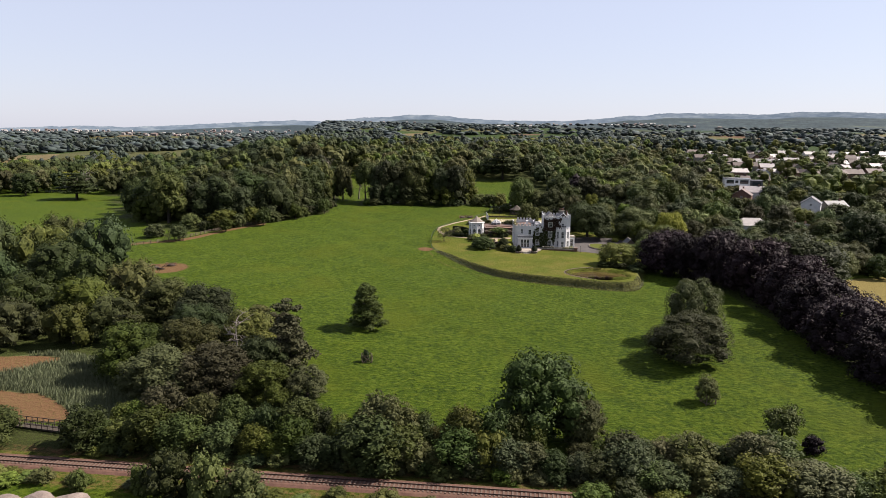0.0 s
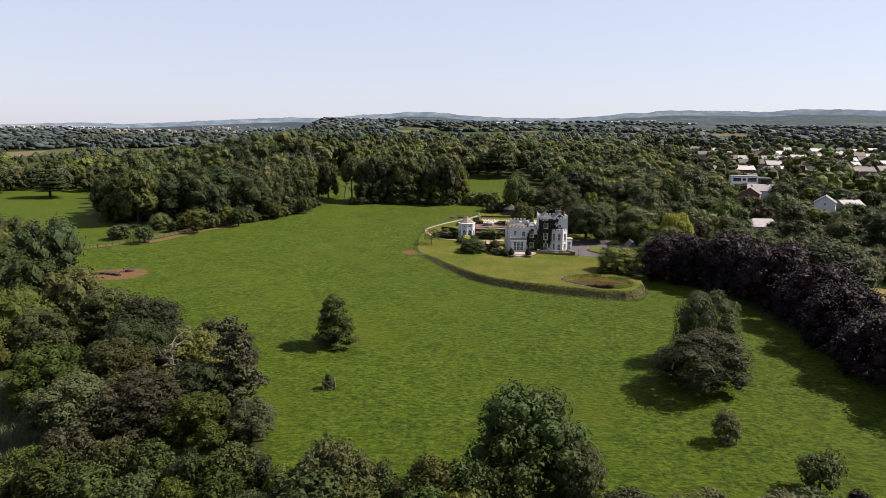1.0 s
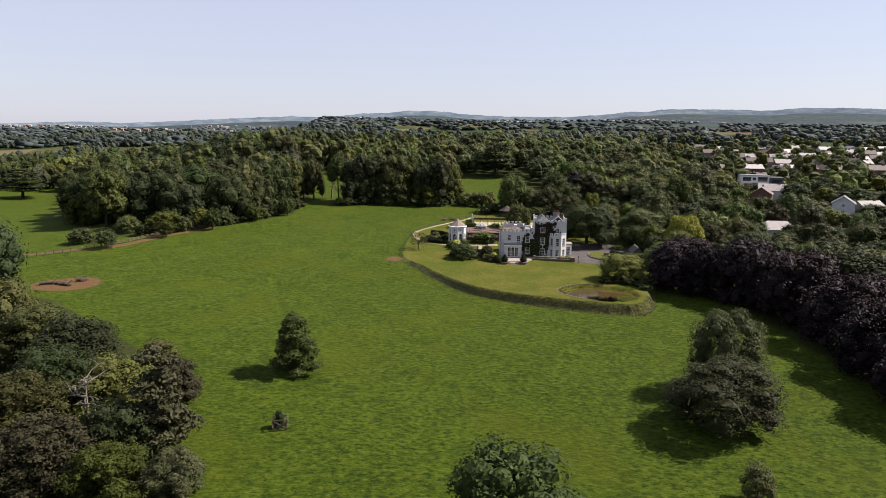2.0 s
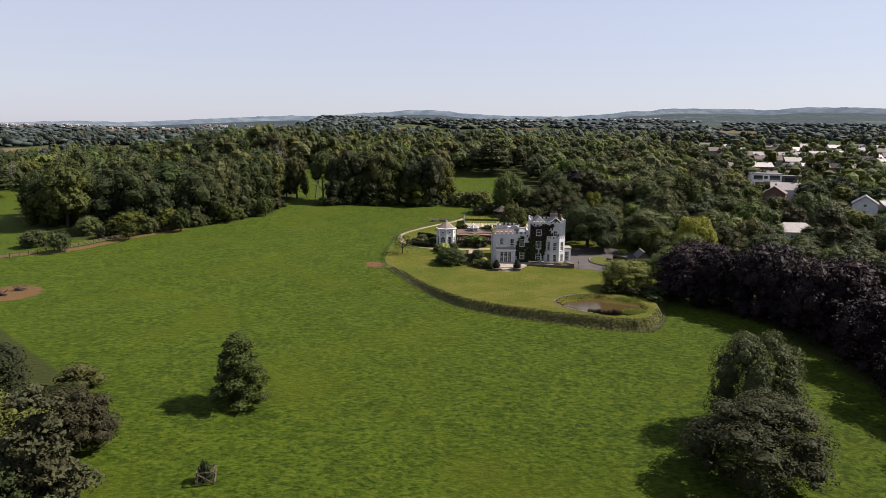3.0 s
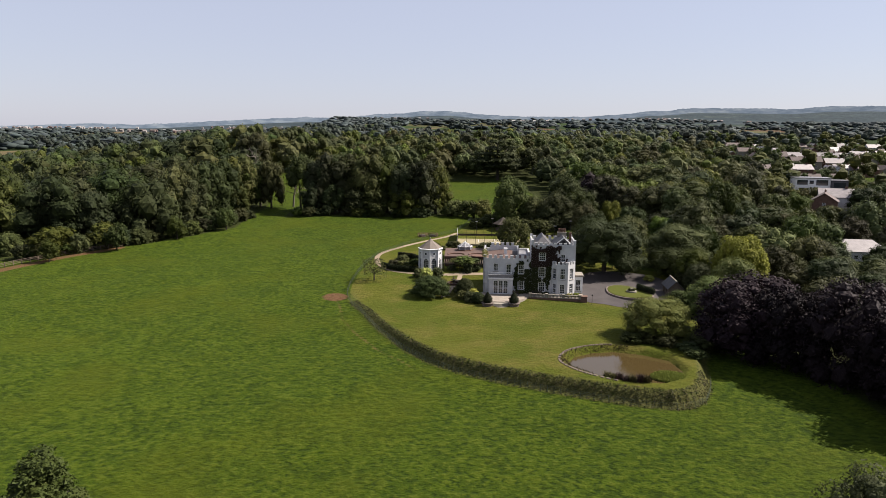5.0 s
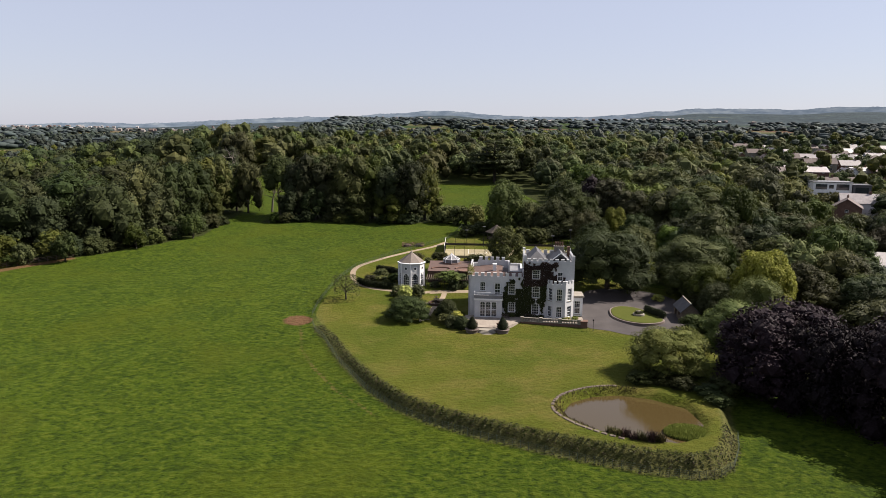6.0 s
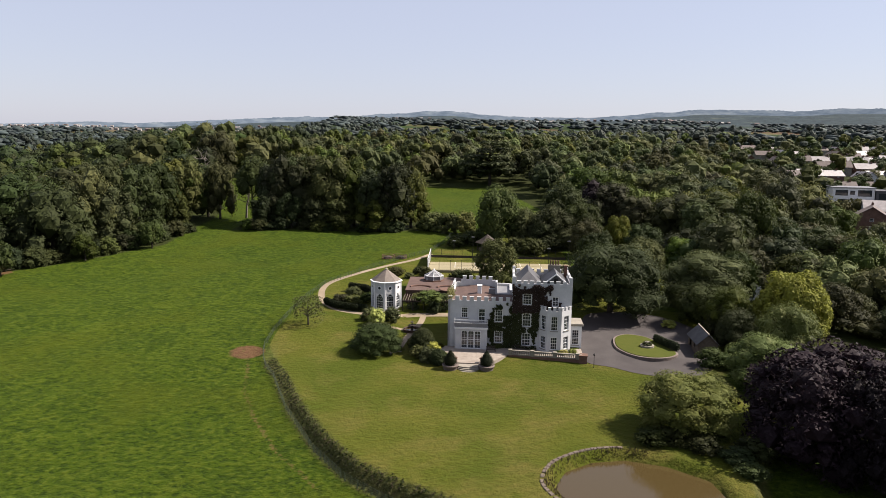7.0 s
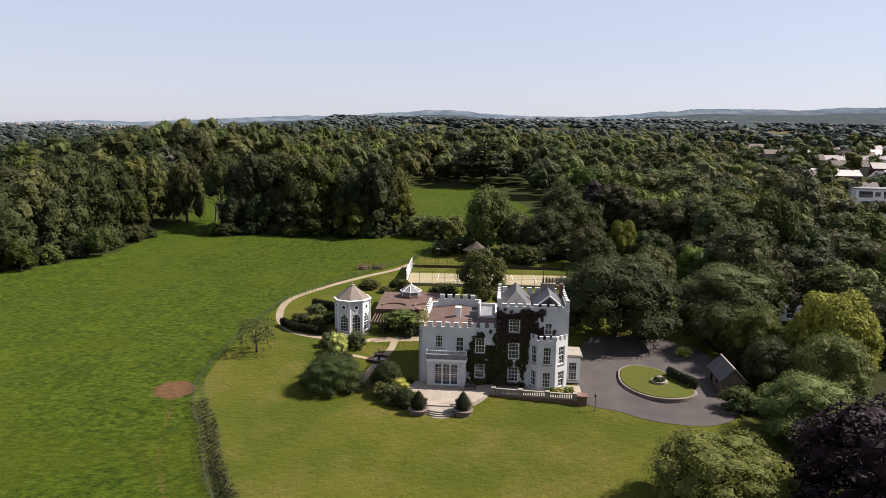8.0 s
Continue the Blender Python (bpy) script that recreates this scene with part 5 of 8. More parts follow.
def creeper():
    """Creeper on the front: red high up on the tall block, green lower down, thin over the wing."""
    r = random.Random(3)
    red, green = [], []
    for _ in range(30000):
        x, z = r.uniform(7.0, 21.0), r.uniform(0.1, 12.4)
        nz = noise.noise(Vector((x * 0.5, z * 0.4, 0.0))) + 0.5 * noise.noise(Vector((x * 1.4, z * 1.3, 5.0)))
        on_tower = x > 12.0
        if on_tower:
            edge = 17.3 + 0.6 * math.sin(z * 2.3) + max(0.0, 2.6 - 1.9 * abs(z - 8.5)) if z > 7.4 else 16.9 - 0.2 * max(0, 4 - z)
            dens = 1.2 if x < edge else 0.9 - (x - edge) * (0.9 if z < 7.6 else 0.30)
            if z < 4.4 and x > 14.6:
                dens -= 0.75
            if z > 11.2:
                dens -= (z - 11.2) * 0.7
            if x > 17.0 and z < 7.7:
                continue
        else:
            top = 8.2 - (12 - x) * 0.35
            dens = 1.05 - max(0, z - top) * 0.8 - max(0, 8.3 - x) * 0.9 - (0.45 if z > 6.3 else 0.0)
        if nz * (1.0 if dens > 1 else 1.6) + dens < 0.35 or r.random() > 0.85:
            continue
        ops = tow_open if on_tower else wing_open
        lx = x - 12 if on_tower else x
        if any(o[0] - 0.12 < lx < o[1] + 0.12 and o[2] - 0.15 < z < o[3] + 0.1 for o in ops):
            continue
        y = (-0.35 if on_tower else 0.0) - r.uniform(0.04, 0.3)
        (red if on_tower and z + nz * 1.5 > 6.8 else green).append((x, y, z))
    for mm, ops in faces:
        m = bay.matrix_local @ mm
        for k in range(5):
            x0 = r.uniform(0.05, 0.45) + (ops[0][1] if k % 2 else 0.0)
            for i in range(46):
                z = 0.15 + 0.085 * i * r.uniform(0.8, 1.25)
                x = x0 + 0.16 * math.sin(z * 1.9 + k) + r.gauss(0, 0.05)
                if not any(o[0] - 0.1 < x < o[1] + 0.1 and o[2] - 0.2 < z < o[3] + 0.1 for o in ops):
                    green.append(tuple(m @ Vector((x, -0.06 - r.uniform(0, 0.08), z))))
    for pts, mt, lb, nm in ((red, "creeper", "dark red creeper high on the white wall", "wall_creeper"), (green, "ivy", "dark green ivy on the white wall", "wall_ivy")):
        v, f = leaf_sheet(pts, (0, -1, 0.35), 0.16, 4)
        part(nm, mesh_from(nm, v, f, M[mt]), None, manor, lb)


creeper()
# golden plant on the wing's corner
pts = [(0.3 + random.gauss(0, 0.28), 2.6 + random.gauss(0, 1.7), WH + 0.3 + abs(random.gauss(0, 0.6))) for _ in range(700)]
v, f = leaf_sheet(pts, (0.2, -0.4, 0.8), 0.2, 6)
part("foliage", mesh_from("foliage", v, f, M["yellow"]), None, manor, "yellow-green plant on the wing's parapet")

# ---- terrace, steps, balustrade ----
TZ = HZ + 0.02
terrace = tagged(new("terrace_1"), "pale stone paved terrace before the house", "terrace", kind="structure")
outline = [(26.2, 291.2), (26.0, 287.0), (28.4, 283.4), (30.6, 281.4), (34.9, 281.2), (37.4, 283.0), (40.0, 286.6), (53.6, 284.6), (53.9, 291.0)]
bm = bmesh.new()
prism(bm, outline, 0.1, TZ)
part("terrace_slab", bm, M["paving"], terrace)
slabs = bmesh.new()
box(slabs, -0.452, 0.452, -0.452, 0.452, 0, 0.014)
slab_mesh = mesh_bm("paving_stone", slabs, M["paving"])
xs_, ys_ = np.meshgrid(np.arange(26.4, 40.5, 0.92), np.arange(281.6, 291, 0.92))
ok = inside(outline, xs_.ravel(), ys_.ravel()) > 0.62
for (px, py), o in zip(zip(xs_.ravel(), ys_.ravel()), ok):
    if o and not (py > 289.2 and 29 < px < 37):
        s = part("paving_stone", slab_mesh, None, terrace)
        s.matrix_local = pose(px, py, TZ - 0.004 + random.uniform(0, 0.008), 0, 0, random.uniform(-1, 1))
steps = thing("garden_steps", "curved stone steps from terrace to lawn", "steps", pose(32.75, 281.3, 0))
for i in range(5):
    r = 2.25 + 0.36 * (4 - i) * 0.55
    top = TZ - 0.17 * i - 0.17
    rr = 1.9 + 0.37 * i
    pts = [(2.2 * math.cos(a), -rr * abs(math.sin(a)) ** 0.8) for a in [math.pi * k / 14 for k in range(15)]]
    pts = [(p[0] * (1 + 0.02 * i), p[1]) for p in pts]
    bm = bmesh.new()
    prism(bm, pts[::-1], 0.0, top)
    part("step", bm, M["stone"], steps)


def planter(x, y):
    t = thing("topiary_planter", "clipped egg-shaped bush in a round stone planter", "planter", pose(x, y, gz(x, y)), "planters beside the steps")
    bm = bmesh.new()
    lathe(bm, [(1.15, -0.2), (1.2, 0.2), (1.38, 0.6), (1.45, 0.64), (1.45, 0.76), (1.15, 0.76)], 20)
    part("pot", bm, M["rock"], t)
    lob = [((0, 0, 1.35), (1.12, 1.12, 1.2)), ((0, 0, 2.1), (0.7, 0.7, 0.95)), ((0, 0, 2.7), (0.35, 0.35, 0.6))]
    part("topiary", crown_mesh("topiary", M["hedge"], 5, lob, 4200, 0.06, 2, 0.3, fill=0.9, tri=True), None, t)
    return t


planter(29.6, 279.9)
planter(35.9, 280.0)
for x, y in ((30.5, 281.9), (35.0, 281.8)):
    t = thing("stone_urn", "small dark stone urn at the head of the steps", "urn", pose(x, y, TZ), "urns on the terrace")
    bm = bmesh.new()
    lathe(bm, [(0.22, 0), (0.22, 0.12), (0.1, 0.2), (0.12, 0.4), (0.3, 0.62), (0.34, 0.8), (0.28, 0.8)], 10)
    part("bowl", bm, M["brick"], t)
balu = thing("balustrade", "pale stone balustrade on a dark base wall", "balustrade", pose(40.1, 286.5, 0, 0, 0, math.degrees(math.atan2(-1.9, 13.4))))
bm = bmesh.new()
box(bm, 0, 13.5, -0.25, 0.25, 0.1, TZ + 0.05)
part("base_wall", bm, M["brick"], balu, "dark stone base wall")
for nm, za, zb, hw in (("plinth", TZ + 0.05, TZ + 0.2, 0.22), ("coping", TZ + 0.85, TZ + 0.95, 0.2)):
    bm = bmesh.new()
    box(bm, 0, 13.0, -hw, hw, za, zb)
    part(nm, bm, M["stone"], balu)
bm = bmesh.new()
lathe(bm, [(0.10, 0), (0.10, 0.05), (0.06, 0.1), (0.11, 0.25), (0.06, 0.5), (0.1, 0.6), (0.1, 0.65)], 8)
bal_mesh = mesh_bm("baluster", bm, M["stone"], True)
bm = bmesh.new()
box(bm, -0.28, 0.28, -0.28, 0.28, 0, 0.95)
box(bm, -0.34, 0.34, -0.34, 0.34, 0.95, 1.08)
pier_mesh = mesh_bm("pier", bm, M["stone"])
for i in range(38):
    if i % 12 == 0:
        part("pier", pier_mesh, None, balu).matrix_local = pose(0.25 + i * 0.335, 0, TZ + 0.02)
    else:
        part("baluster", bal_mesh, None, balu).matrix_local = pose(0.25 + i * 0.335, 0, TZ + 0.2)
bm = bmesh.new()
box(bm, 12.6, 14.0, -0.5, 0.9, 0.1, TZ + 0.75)
box(bm, 12.5, 14.1, -0.6, 1.0, TZ + 0.75, TZ + 0.88)
part("end_block", bm, M["brick"], balu, "dark square block at the end")


def bench(x, y, rz, L=1.9):
    t = thing("garden_bench", "weathered wooden garden bench on the terrace", "bench", pose(x, y, TZ, 0, 0, rz), "benches on the terrace")
    for i in range(4):
        bm = bmesh.new()
        box(bm, -L / 2, L / 2, -0.3 + i * 0.14, -0.19 + i * 0.14, 0.42, 0.46)
        part("seat_slat", bm, M["darkwood"], t)
    bm = bmesh.new()
    box(bm, -L / 2, L / 2, 0.26, 0.32, 0.85, 1.0)
    for i in range(12):
        xx = -L / 2 + 0.1 + i * (L - 0.2) / 11
        box(bm, xx - 0.025, xx + 0.025, 0.27, 0.31, 0.46, 0.85)
    part("backrest", bm, M["darkwood"], t)
    bm = bmesh.new()
    box(bm, -0.04, 0.04, -0.04, 0.04, 0, 0.42)
    leg = mesh_bm("leg", bm, M["darkwood"])
    for sx in (-1, 1):
        for yy in (-0.25, 0.27):
            part("leg", leg, None, t).matrix_local = pose(sx * (L / 2 - 0.06), yy, 0)
        bm = bmesh.new()
        box(bm, sx * (L / 2 - 0.06) - 0.04, sx * (L / 2 - 0.06) + 0.04, -0.3, 0.3, 0.62, 0.68)
        part("armrest", bm, M["darkwood"], t)


bench(42.2, 288.9, 0, 2.6)
bench(36.9, 288.2, 8, 1.7)
for x, y, h, w, mt in [(50.2, 287.6, 0.9, 1.8, "yellow"), (51.8, 287.8, 1.0, 1.8, "light"), (49, 287.9, 0.7, 1.4, "light"), (38.3, 290.4, 0.8, 1.5, "oak"), (44.8, 290, 0.8, 1.4, "oak"), (27.5, 290.2, 0.9, 1.3, "oak")]:
    plant("bush", mt, x, y, h, w, "shrubs along the house", TZ, f"low {WORDS[mt]} shrub at the foot of the house")

# ---- octagonal summerhouse ----
def summerhouse():
    t = thing("summerhouse", "white octagonal summerhouse with arched windows and pointed roof", "summerhouse", pose(14.3, 316.2, 2.35, 0, 0, 22.5))
    R = 3.05
    side = 2 * R * math.tan(math.pi / 8)
    for i in range(8):
        mm = pose(0, 0, 0, 0, 0, 45 * i) @ pose(-side / 2, -R, 0)
        bm = bmesh.new()
        wall_panel(bm, side, 6.1, 0.3, [(0.4, side - 0.4, 0.35, 3.7)], mm)
        w = part("wall", bm, M["render"], t)
        sash(w, 0.4, side - 0.4, 0.35, 3.7, mm, 3, 6, True, pointed=True)
        bm = bmesh.new()
        lathe(bm, [(0.46, 0), (0.46, 0.09), (0.34, 0.09), (0.34, 0.05)], 14)
        rd = part("roundel", bm, M["white"], t, "round window with a white surround")
        rd.matrix_local = mm @ pose(side / 2, 0.02, 5.0, 90)
        bm = bmesh.new()
        lathe(bm, [(0.33, 0.055), (0.33, 0.07)], 14)
        part("pane", bm, M["glass"], rd)
        bm = bmesh.new()
        box(bm, -0.14, 0.14, -0.1, 0.2, 0, 6.1)
        part("corner_post", mesh_bm("corner_post", bm, M["white"]), None, t).matrix_local = pose(0, 0, 0, 0, 0, 45 * i + 22.5) @ pose(0, -R / math.cos(math.pi / 8) - 0.02, 0)
    bm = bmesh.new()
    lathe(bm, [(3.2, 6.1), (3.62, 6.15), (3.66, 6.34), (3.2, 6.5)], 8)
    c = part("cornice", bm, M["white"], t)
    c.matrix_local = pose(0, 0, 0, 0, 0, 22.5)
    for i in range(8):
        a0, a1 = math.pi / 4 * i + math.pi / 8, math.pi / 4 * (i + 1) + math.pi / 8
        bm = bmesh.new()
        p = [(3.5 * math.cos(a0), 3.5 * math.sin(a0), 6.35), (3.5 * math.cos(a1), 3.5 * math.sin(a1), 6.35), (0.25 * math.cos(a1), 0.25 * math.sin(a1), 8.75), (0.25 * math.cos(a0), 0.25 * math.sin(a0), 8.75)]
        a = [bm.verts.new(q) for q in p]
        b = [bm.verts.new((q[0] * 0.97, q[1] * 0.97, q[2] - 0.12)) for q in p]
        bm.faces.new(a)
        bm.faces.new(b[::-1])
        for k in range(4):
            bm.faces.new((a[k], b[k], b[(k + 1) % 4], a[(k + 1) % 4]))
        part("roof_panel", bm, M["palestone_roof"], t)
    bm = bmesh.new()
    lathe(bm, [(0.42, 8.65), (0.42, 8.8), (0.12, 8.95), (0.12, 9.2), (0.03, 9.35)], 10)
    part("finial", bm, M["stone"], t)
    bm = bmesh.new()
    lathe(bm, [(4.4, -1.2), (4.4, 0.02)], 16)
    part("base", bm, M["stone"], t)


summerhouse()

# ---- garden building with brick wall, red roof terrace and glazed lantern ----
M["oldbrick"] = plain("old_brick", (0.070, 0.042, 0.032), (0.110, 0.066, 0.050), 0.9, 0.9, fine=7, bump=0.4)
hall = thing("garden_building", "low brick garden building with a flat red roof", "building", pose(18.4, 319.6, 0))
bm = bmesh.new()
wall_panel(bm, 13.0, 5.6, 0.4, [(2.0, 3.2, 2.4, 4.6), (6, 7.2, 2.4, 4.6), (10, 11.2, 2.4, 4.6)])
box(bm, 0, 0.4, 0.4, 15, 1.5, 5.6)
box(bm, 12.6, 13.0, 0.4, 15, 1.5, 5.6)
box(bm, 0.4, 12.6, 14.6, 15, 1.5, 5.6)
part("wall", bm, M["oldbrick"], hall)
for xo in (2.0, 6.0, 10.0):
    sash(hall, xo, xo + 1.2, 2.4, 4.6, I4, 3, 4, frame_mat="darkwood")
bm = bmesh.new()
box(bm, -0.15, 13.15, -0.15, 15.15, 5.6, 5.72)
part("roof", bm, M["redroof"], hall)
bm = bmesh.new()
lathe(bm, [(1.7, 5.72), (1.9, 5.74), (1.9, 5.9), (1.7, 5.9)], 20, 9.6, 0.9)
part("roof_arch", bm, M["brick"], hall, "round brick vault on the roof")
for cx0, rad in ((3.2, 2.4), (9.6, 2.6)):
    bm = bmesh.new()
    tube(bm, [(cx0 + rad * math.cos(a), 2.6 + rad * 0.75 * math.sin(a), 5.86) for a in np.linspace(0.15, math.pi - 0.15, 14)], [0.2] * 14, 6)
    part("curved_parapet", bm, M["brick"], hall, "low curved brick parapet on the roof")
lant = thing("roof_lantern", "white glazed octagonal lantern on the red roof", "roof lantern", pose(24.3, 331.0, 5.72))
bm = bmesh.new()
lathe(bm, [(2.5, 0), (2.5, 0.3), (2.3, 0.3)], 8)
part("base", bm, M["brick"], lant)
for i in range(8):
    a0, a1 = math.pi / 4 * i, math.pi / 4 * (i + 1)
    q = lambda r, a, z: (r * math.cos(a), r * math.sin(a), z)
    bm = bmesh.new()
    bm.faces.new([bm.verts.new(p) for p in (q(2.2, a0, 0.3), q(2.2, a1, 0.3), q(2.2, a1, 1.25), q(2.2, a0, 1.25))])
    bm.faces.new([bm.verts.new(p) for p in (q(2.25, a0, 1.25), q(2.25, a1, 1.25), q(0.15, a1, 2.5), q(0.15, a0, 2.5))])
    # opaque lead grey stands in for the sky's light on the glass
    part("pane", bm, M["lead"], lant, "pane coloured pale for sky light")
    bm = bmesh.new()
    tube(bm, [q(2.26, a0, 0.3), q(2.3, a0, 1.27), q(0.1, a0, 2.56)], [0.09, 0.09, 0.07], 4)
    tube(bm, [q(2.28, a0, 1.27), q(2.28, a1, 1.27)], [0.1, 0.1], 4)
    tube(bm, [q(1.2, a0, 1.92), q(1.2, a1, 1.92)], [0.05, 0.05], 4)
    part("glazing_bar", bm, M["white"], lant)
bm = bmesh.new()
lathe(bm, [(0.2, 2.45), (0.2, 2.6), (0.03, 2.95)], 8)
part("finial", bm, M["white"], lant)

perg = thing("pergola", "weathered timber pergola with climbing plants over the terrace", "pergola", pose(18.0, 313.4, 1.9))
bm = bmesh.new()
box(bm, -0.06, 0.06, -0.3, 6.2, 2.75, 2.95)
raf = mesh_bm("rafter", bm, M["timber"])
for i in range(22):
    part("rafter", raf, None, perg).matrix_local = pose(0.3 + 0.55 * i, 0, 0)
bm = bmesh.new()
box(bm, 0, 12, -0.08, 0.08, 2.55, 2.75)
part("beam", bm, M["darkwood"], perg)
bm = bmesh.new()
box(bm, -0.08, 0.08, -0.08, 0.08, -0.2, 2.6)
pst = mesh_bm("post", bm, M["darkwood"])
for i in range(6):
    part("post", pst, None, perg).matrix_local = pose(0.2 + 2.3 * i, 0, 0)
for x, y, z, h, w, mt in [(24.3, 315.5, 3.9, 2.6, 6.6, "light"), (21.9, 316, 4.0, 1.8, 4.2, "oak"), (26.7, 315.6, 3.8, 2.2, 4.4, "oak"), (25.2, 313.2, 1.4, 3.6, 3.2, "dark")]:
    plant("bush", mt, x, y, h, w, "climbing plants on the pergola", z, "green climbing plant spread over the pergola")

# ---- paths, drive, island ----
def ribbon(name, pts, width, mat, label, cat, lift=0.035, closed=False, thick=0.12):
    """A path draped on the ground along a smoothed line."""
    p = [Vector((*q, 0)) for q in pts]
    line = []
    n = len(p)
    for i in range(n if closed else n - 1):
        a, b, c, d = p[(i - 1) % n if closed else max(0, i - 1)], p[i], p[(i + 1) % n], p[(i + 2) % n if closed else min(n - 1, i + 2)]
        for k in range(8):
            t = k / 8
            line.append(0.5 * ((2 * b) + (c - a) * t + (2 * a - 5 * b + 4 * c - d) * t * t + (3 * b - a - 3 * c + d) * t ** 3))
    if not closed:
        line.append(p[-1])
    V, F = [], []
    m = len(line)
    for i in range(m):
        d = (line[(i + 1) % m if closed else min(m - 1, i + 1)] - line[(i - 1) % m if closed else max(0, i - 1)]).normalized()
        s = Vector((-d.y, d.x, 0)) * width / 2
        l, r = line[i] + s, line[i] - s
        zl, zr = gz(l.x, l.y) + lift, gz(r.x, r.y) + lift
        V += [(l.x, l.y, zl), (r.x, r.y, zr), (l.x, l.y, zl - thick), (r.x, r.y, zr - thick)]
    for i in range(m if closed else m - 1):
        a, b = 4 * i, 4 * ((i + 1) % m)
        F += [(a, a + 1, b + 1, b), (a, b, b + 2, a + 2), (a + 1, a + 3, b + 3, b + 1)]
    return tagged(new(name, mesh_from(name, V, F, mat)), label, cat, kind="structure")


ribbon("path_1", [(21.5, 371), (17.5, 363.5), (10.2, 355), (2.5, 344.5), (-2.6, 334), (-1.6, 322.5), (2.5, 314.6), (8, 311.2), (14, 310.2), (22, 311.4), (29.5, 311.8)], 1.5, M["gravel"], "pale gravel path curving round the garden", "path")
ribbon("path_2", [(23.0, 311), (22.2, 305), (21.3, 300), (20.2, 293.5), (19.6, 288)], 1.3, M["gravel"], "straight gravel path past the fountain", "path", 0.045)
ribbon("path_3", [(13.5, 301.2), (17, 302), (21, 301.2)], 1.1, M["gravel"], "short gravel path to the fountain", "path", 0.055)
DRIVE = [(53.9, 284.9), (58.0, 282.6), (61.0, 280.2), (64.8, 278.6), (69.2, 278.2), (73.5, 280.2), (76.5, 284.5), (79, 289.5), (80, 296), (79.5, 305), (75, 312.5), (68, 315.5), (60, 314.5), (56.5, 309), (54.3, 300), (53.6, 291)]


def flat_sheet(name, poly, mat, label, cat, lift, cell=1.0):
    """A sheet draped on the ground inside an outline, with a clean edge."""
    bm = bmesh.new()
    vs = [bm.verts.new((x, y, 0)) for x, y in poly]
    bm.faces.new(vs)
    lo, hi = np.min(poly, axis=0), np.max(poly, axis=0)
    for ax in (0, 1):
        c = lo[ax] + cell
        while c < hi[ax]:
            co, no = [0, 0, 0], [0, 0, 0]
            co[ax], no[ax] = c, 1
            bmesh.ops.bisect_plane(bm, geom=bm.verts[:] + bm.edges[:] + bm.faces[:], plane_co=co, plane_no=no)
            c += cell
    hz = height(np.array([v.co.x for v in bm.verts]), np.array([v.co.y for v in bm.verts]))
    for v, z in zip(bm.verts, hz):
        v.co.z = z + lift
    return tagged(new(name, mesh_bm(name, bm, mat, True)), label, cat, kind="structure")


def smooth_loop(pts, k=6):
    out, n = [], len(pts)
    for i in range(n):
        a, b, c, d = (np.array(pts[(i + j) % n], float) for j in (-1, 0, 1, 2))
        for s in range(k):
            t = s / k
            out.append(tuple(0.5 * ((2 * b) + (c - a) * t + (2 * a - 5 * b + 4 * c - d) * t * t + (3 * b - a - 3 * c + d) * t ** 3)))
    return out


flat_sheet("drive", smooth_loop(DRIVE, 4), M["tarmac"], "grey tarmac drive and turning circle", "drive", 0.05)
ISLAND = smooth_loop([(61.0, 296.5), (60.7, 291.5), (62.6, 287.3), (66.0, 285.6), (69.5, 286.4), (71.4, 289.0), (70.2, 293.5), (68.2, 299.2), (64.8, 301.2), (62.2, 299.6)])
isl = thing("drive_island", "kerbed grass island in the drive", "island", Matrix.Identity(4))
bm = bmesh.new()
prism(bm, ISLAND, 0.6, gz(66, 293) + 0.42)
part("kerb", bm, M["rock"], isl, "low stone kerb")
cx_, cy_ = np.mean(ISLAND, axis=0)
bm = bmesh.new()
top_ = [(cx_ + (p[0] - cx_) * 0.955, cy_ + (p[1] - cy_) * 0.955) for p in ISLAND]
prism(bm, top_, gz(66, 293) + 0.3, gz(66, 293) + 0.52, 0.97)
kl = Nodes("island_grass")
M["turf"] = kl.done(kl.mix(kl.noise(0.8, 4), (0.036, 0.048, 0.005), (0.057, 0.060, 0.010)), 0.9, 0.0, kl.noise(3, 4), 0.5, 0.1, spec=0.1)
part("turf", bm, M["turf"], isl)
ring = thing("raised_flower_bed", "low stone ring of flowers on the island", "flower bed", pose(66.6, 292.5, gz(66, 293) + 0.5))
bm = bmesh.new()
lathe(bm, [(1.3, 0), (1.3, 0.35), (1.05, 0.35)], 14)
lathe(bm, [(0.5, 0.3), (0.35, 0.6), (0.55, 1.0)], 10)
part("rim", bm, M["stone"], ring)
plant("bush", "grey", 66.6, 292.5, 0.9, 1.9, "", gz(66, 293) + 0.7, "small grey-green plants in the stone ring")


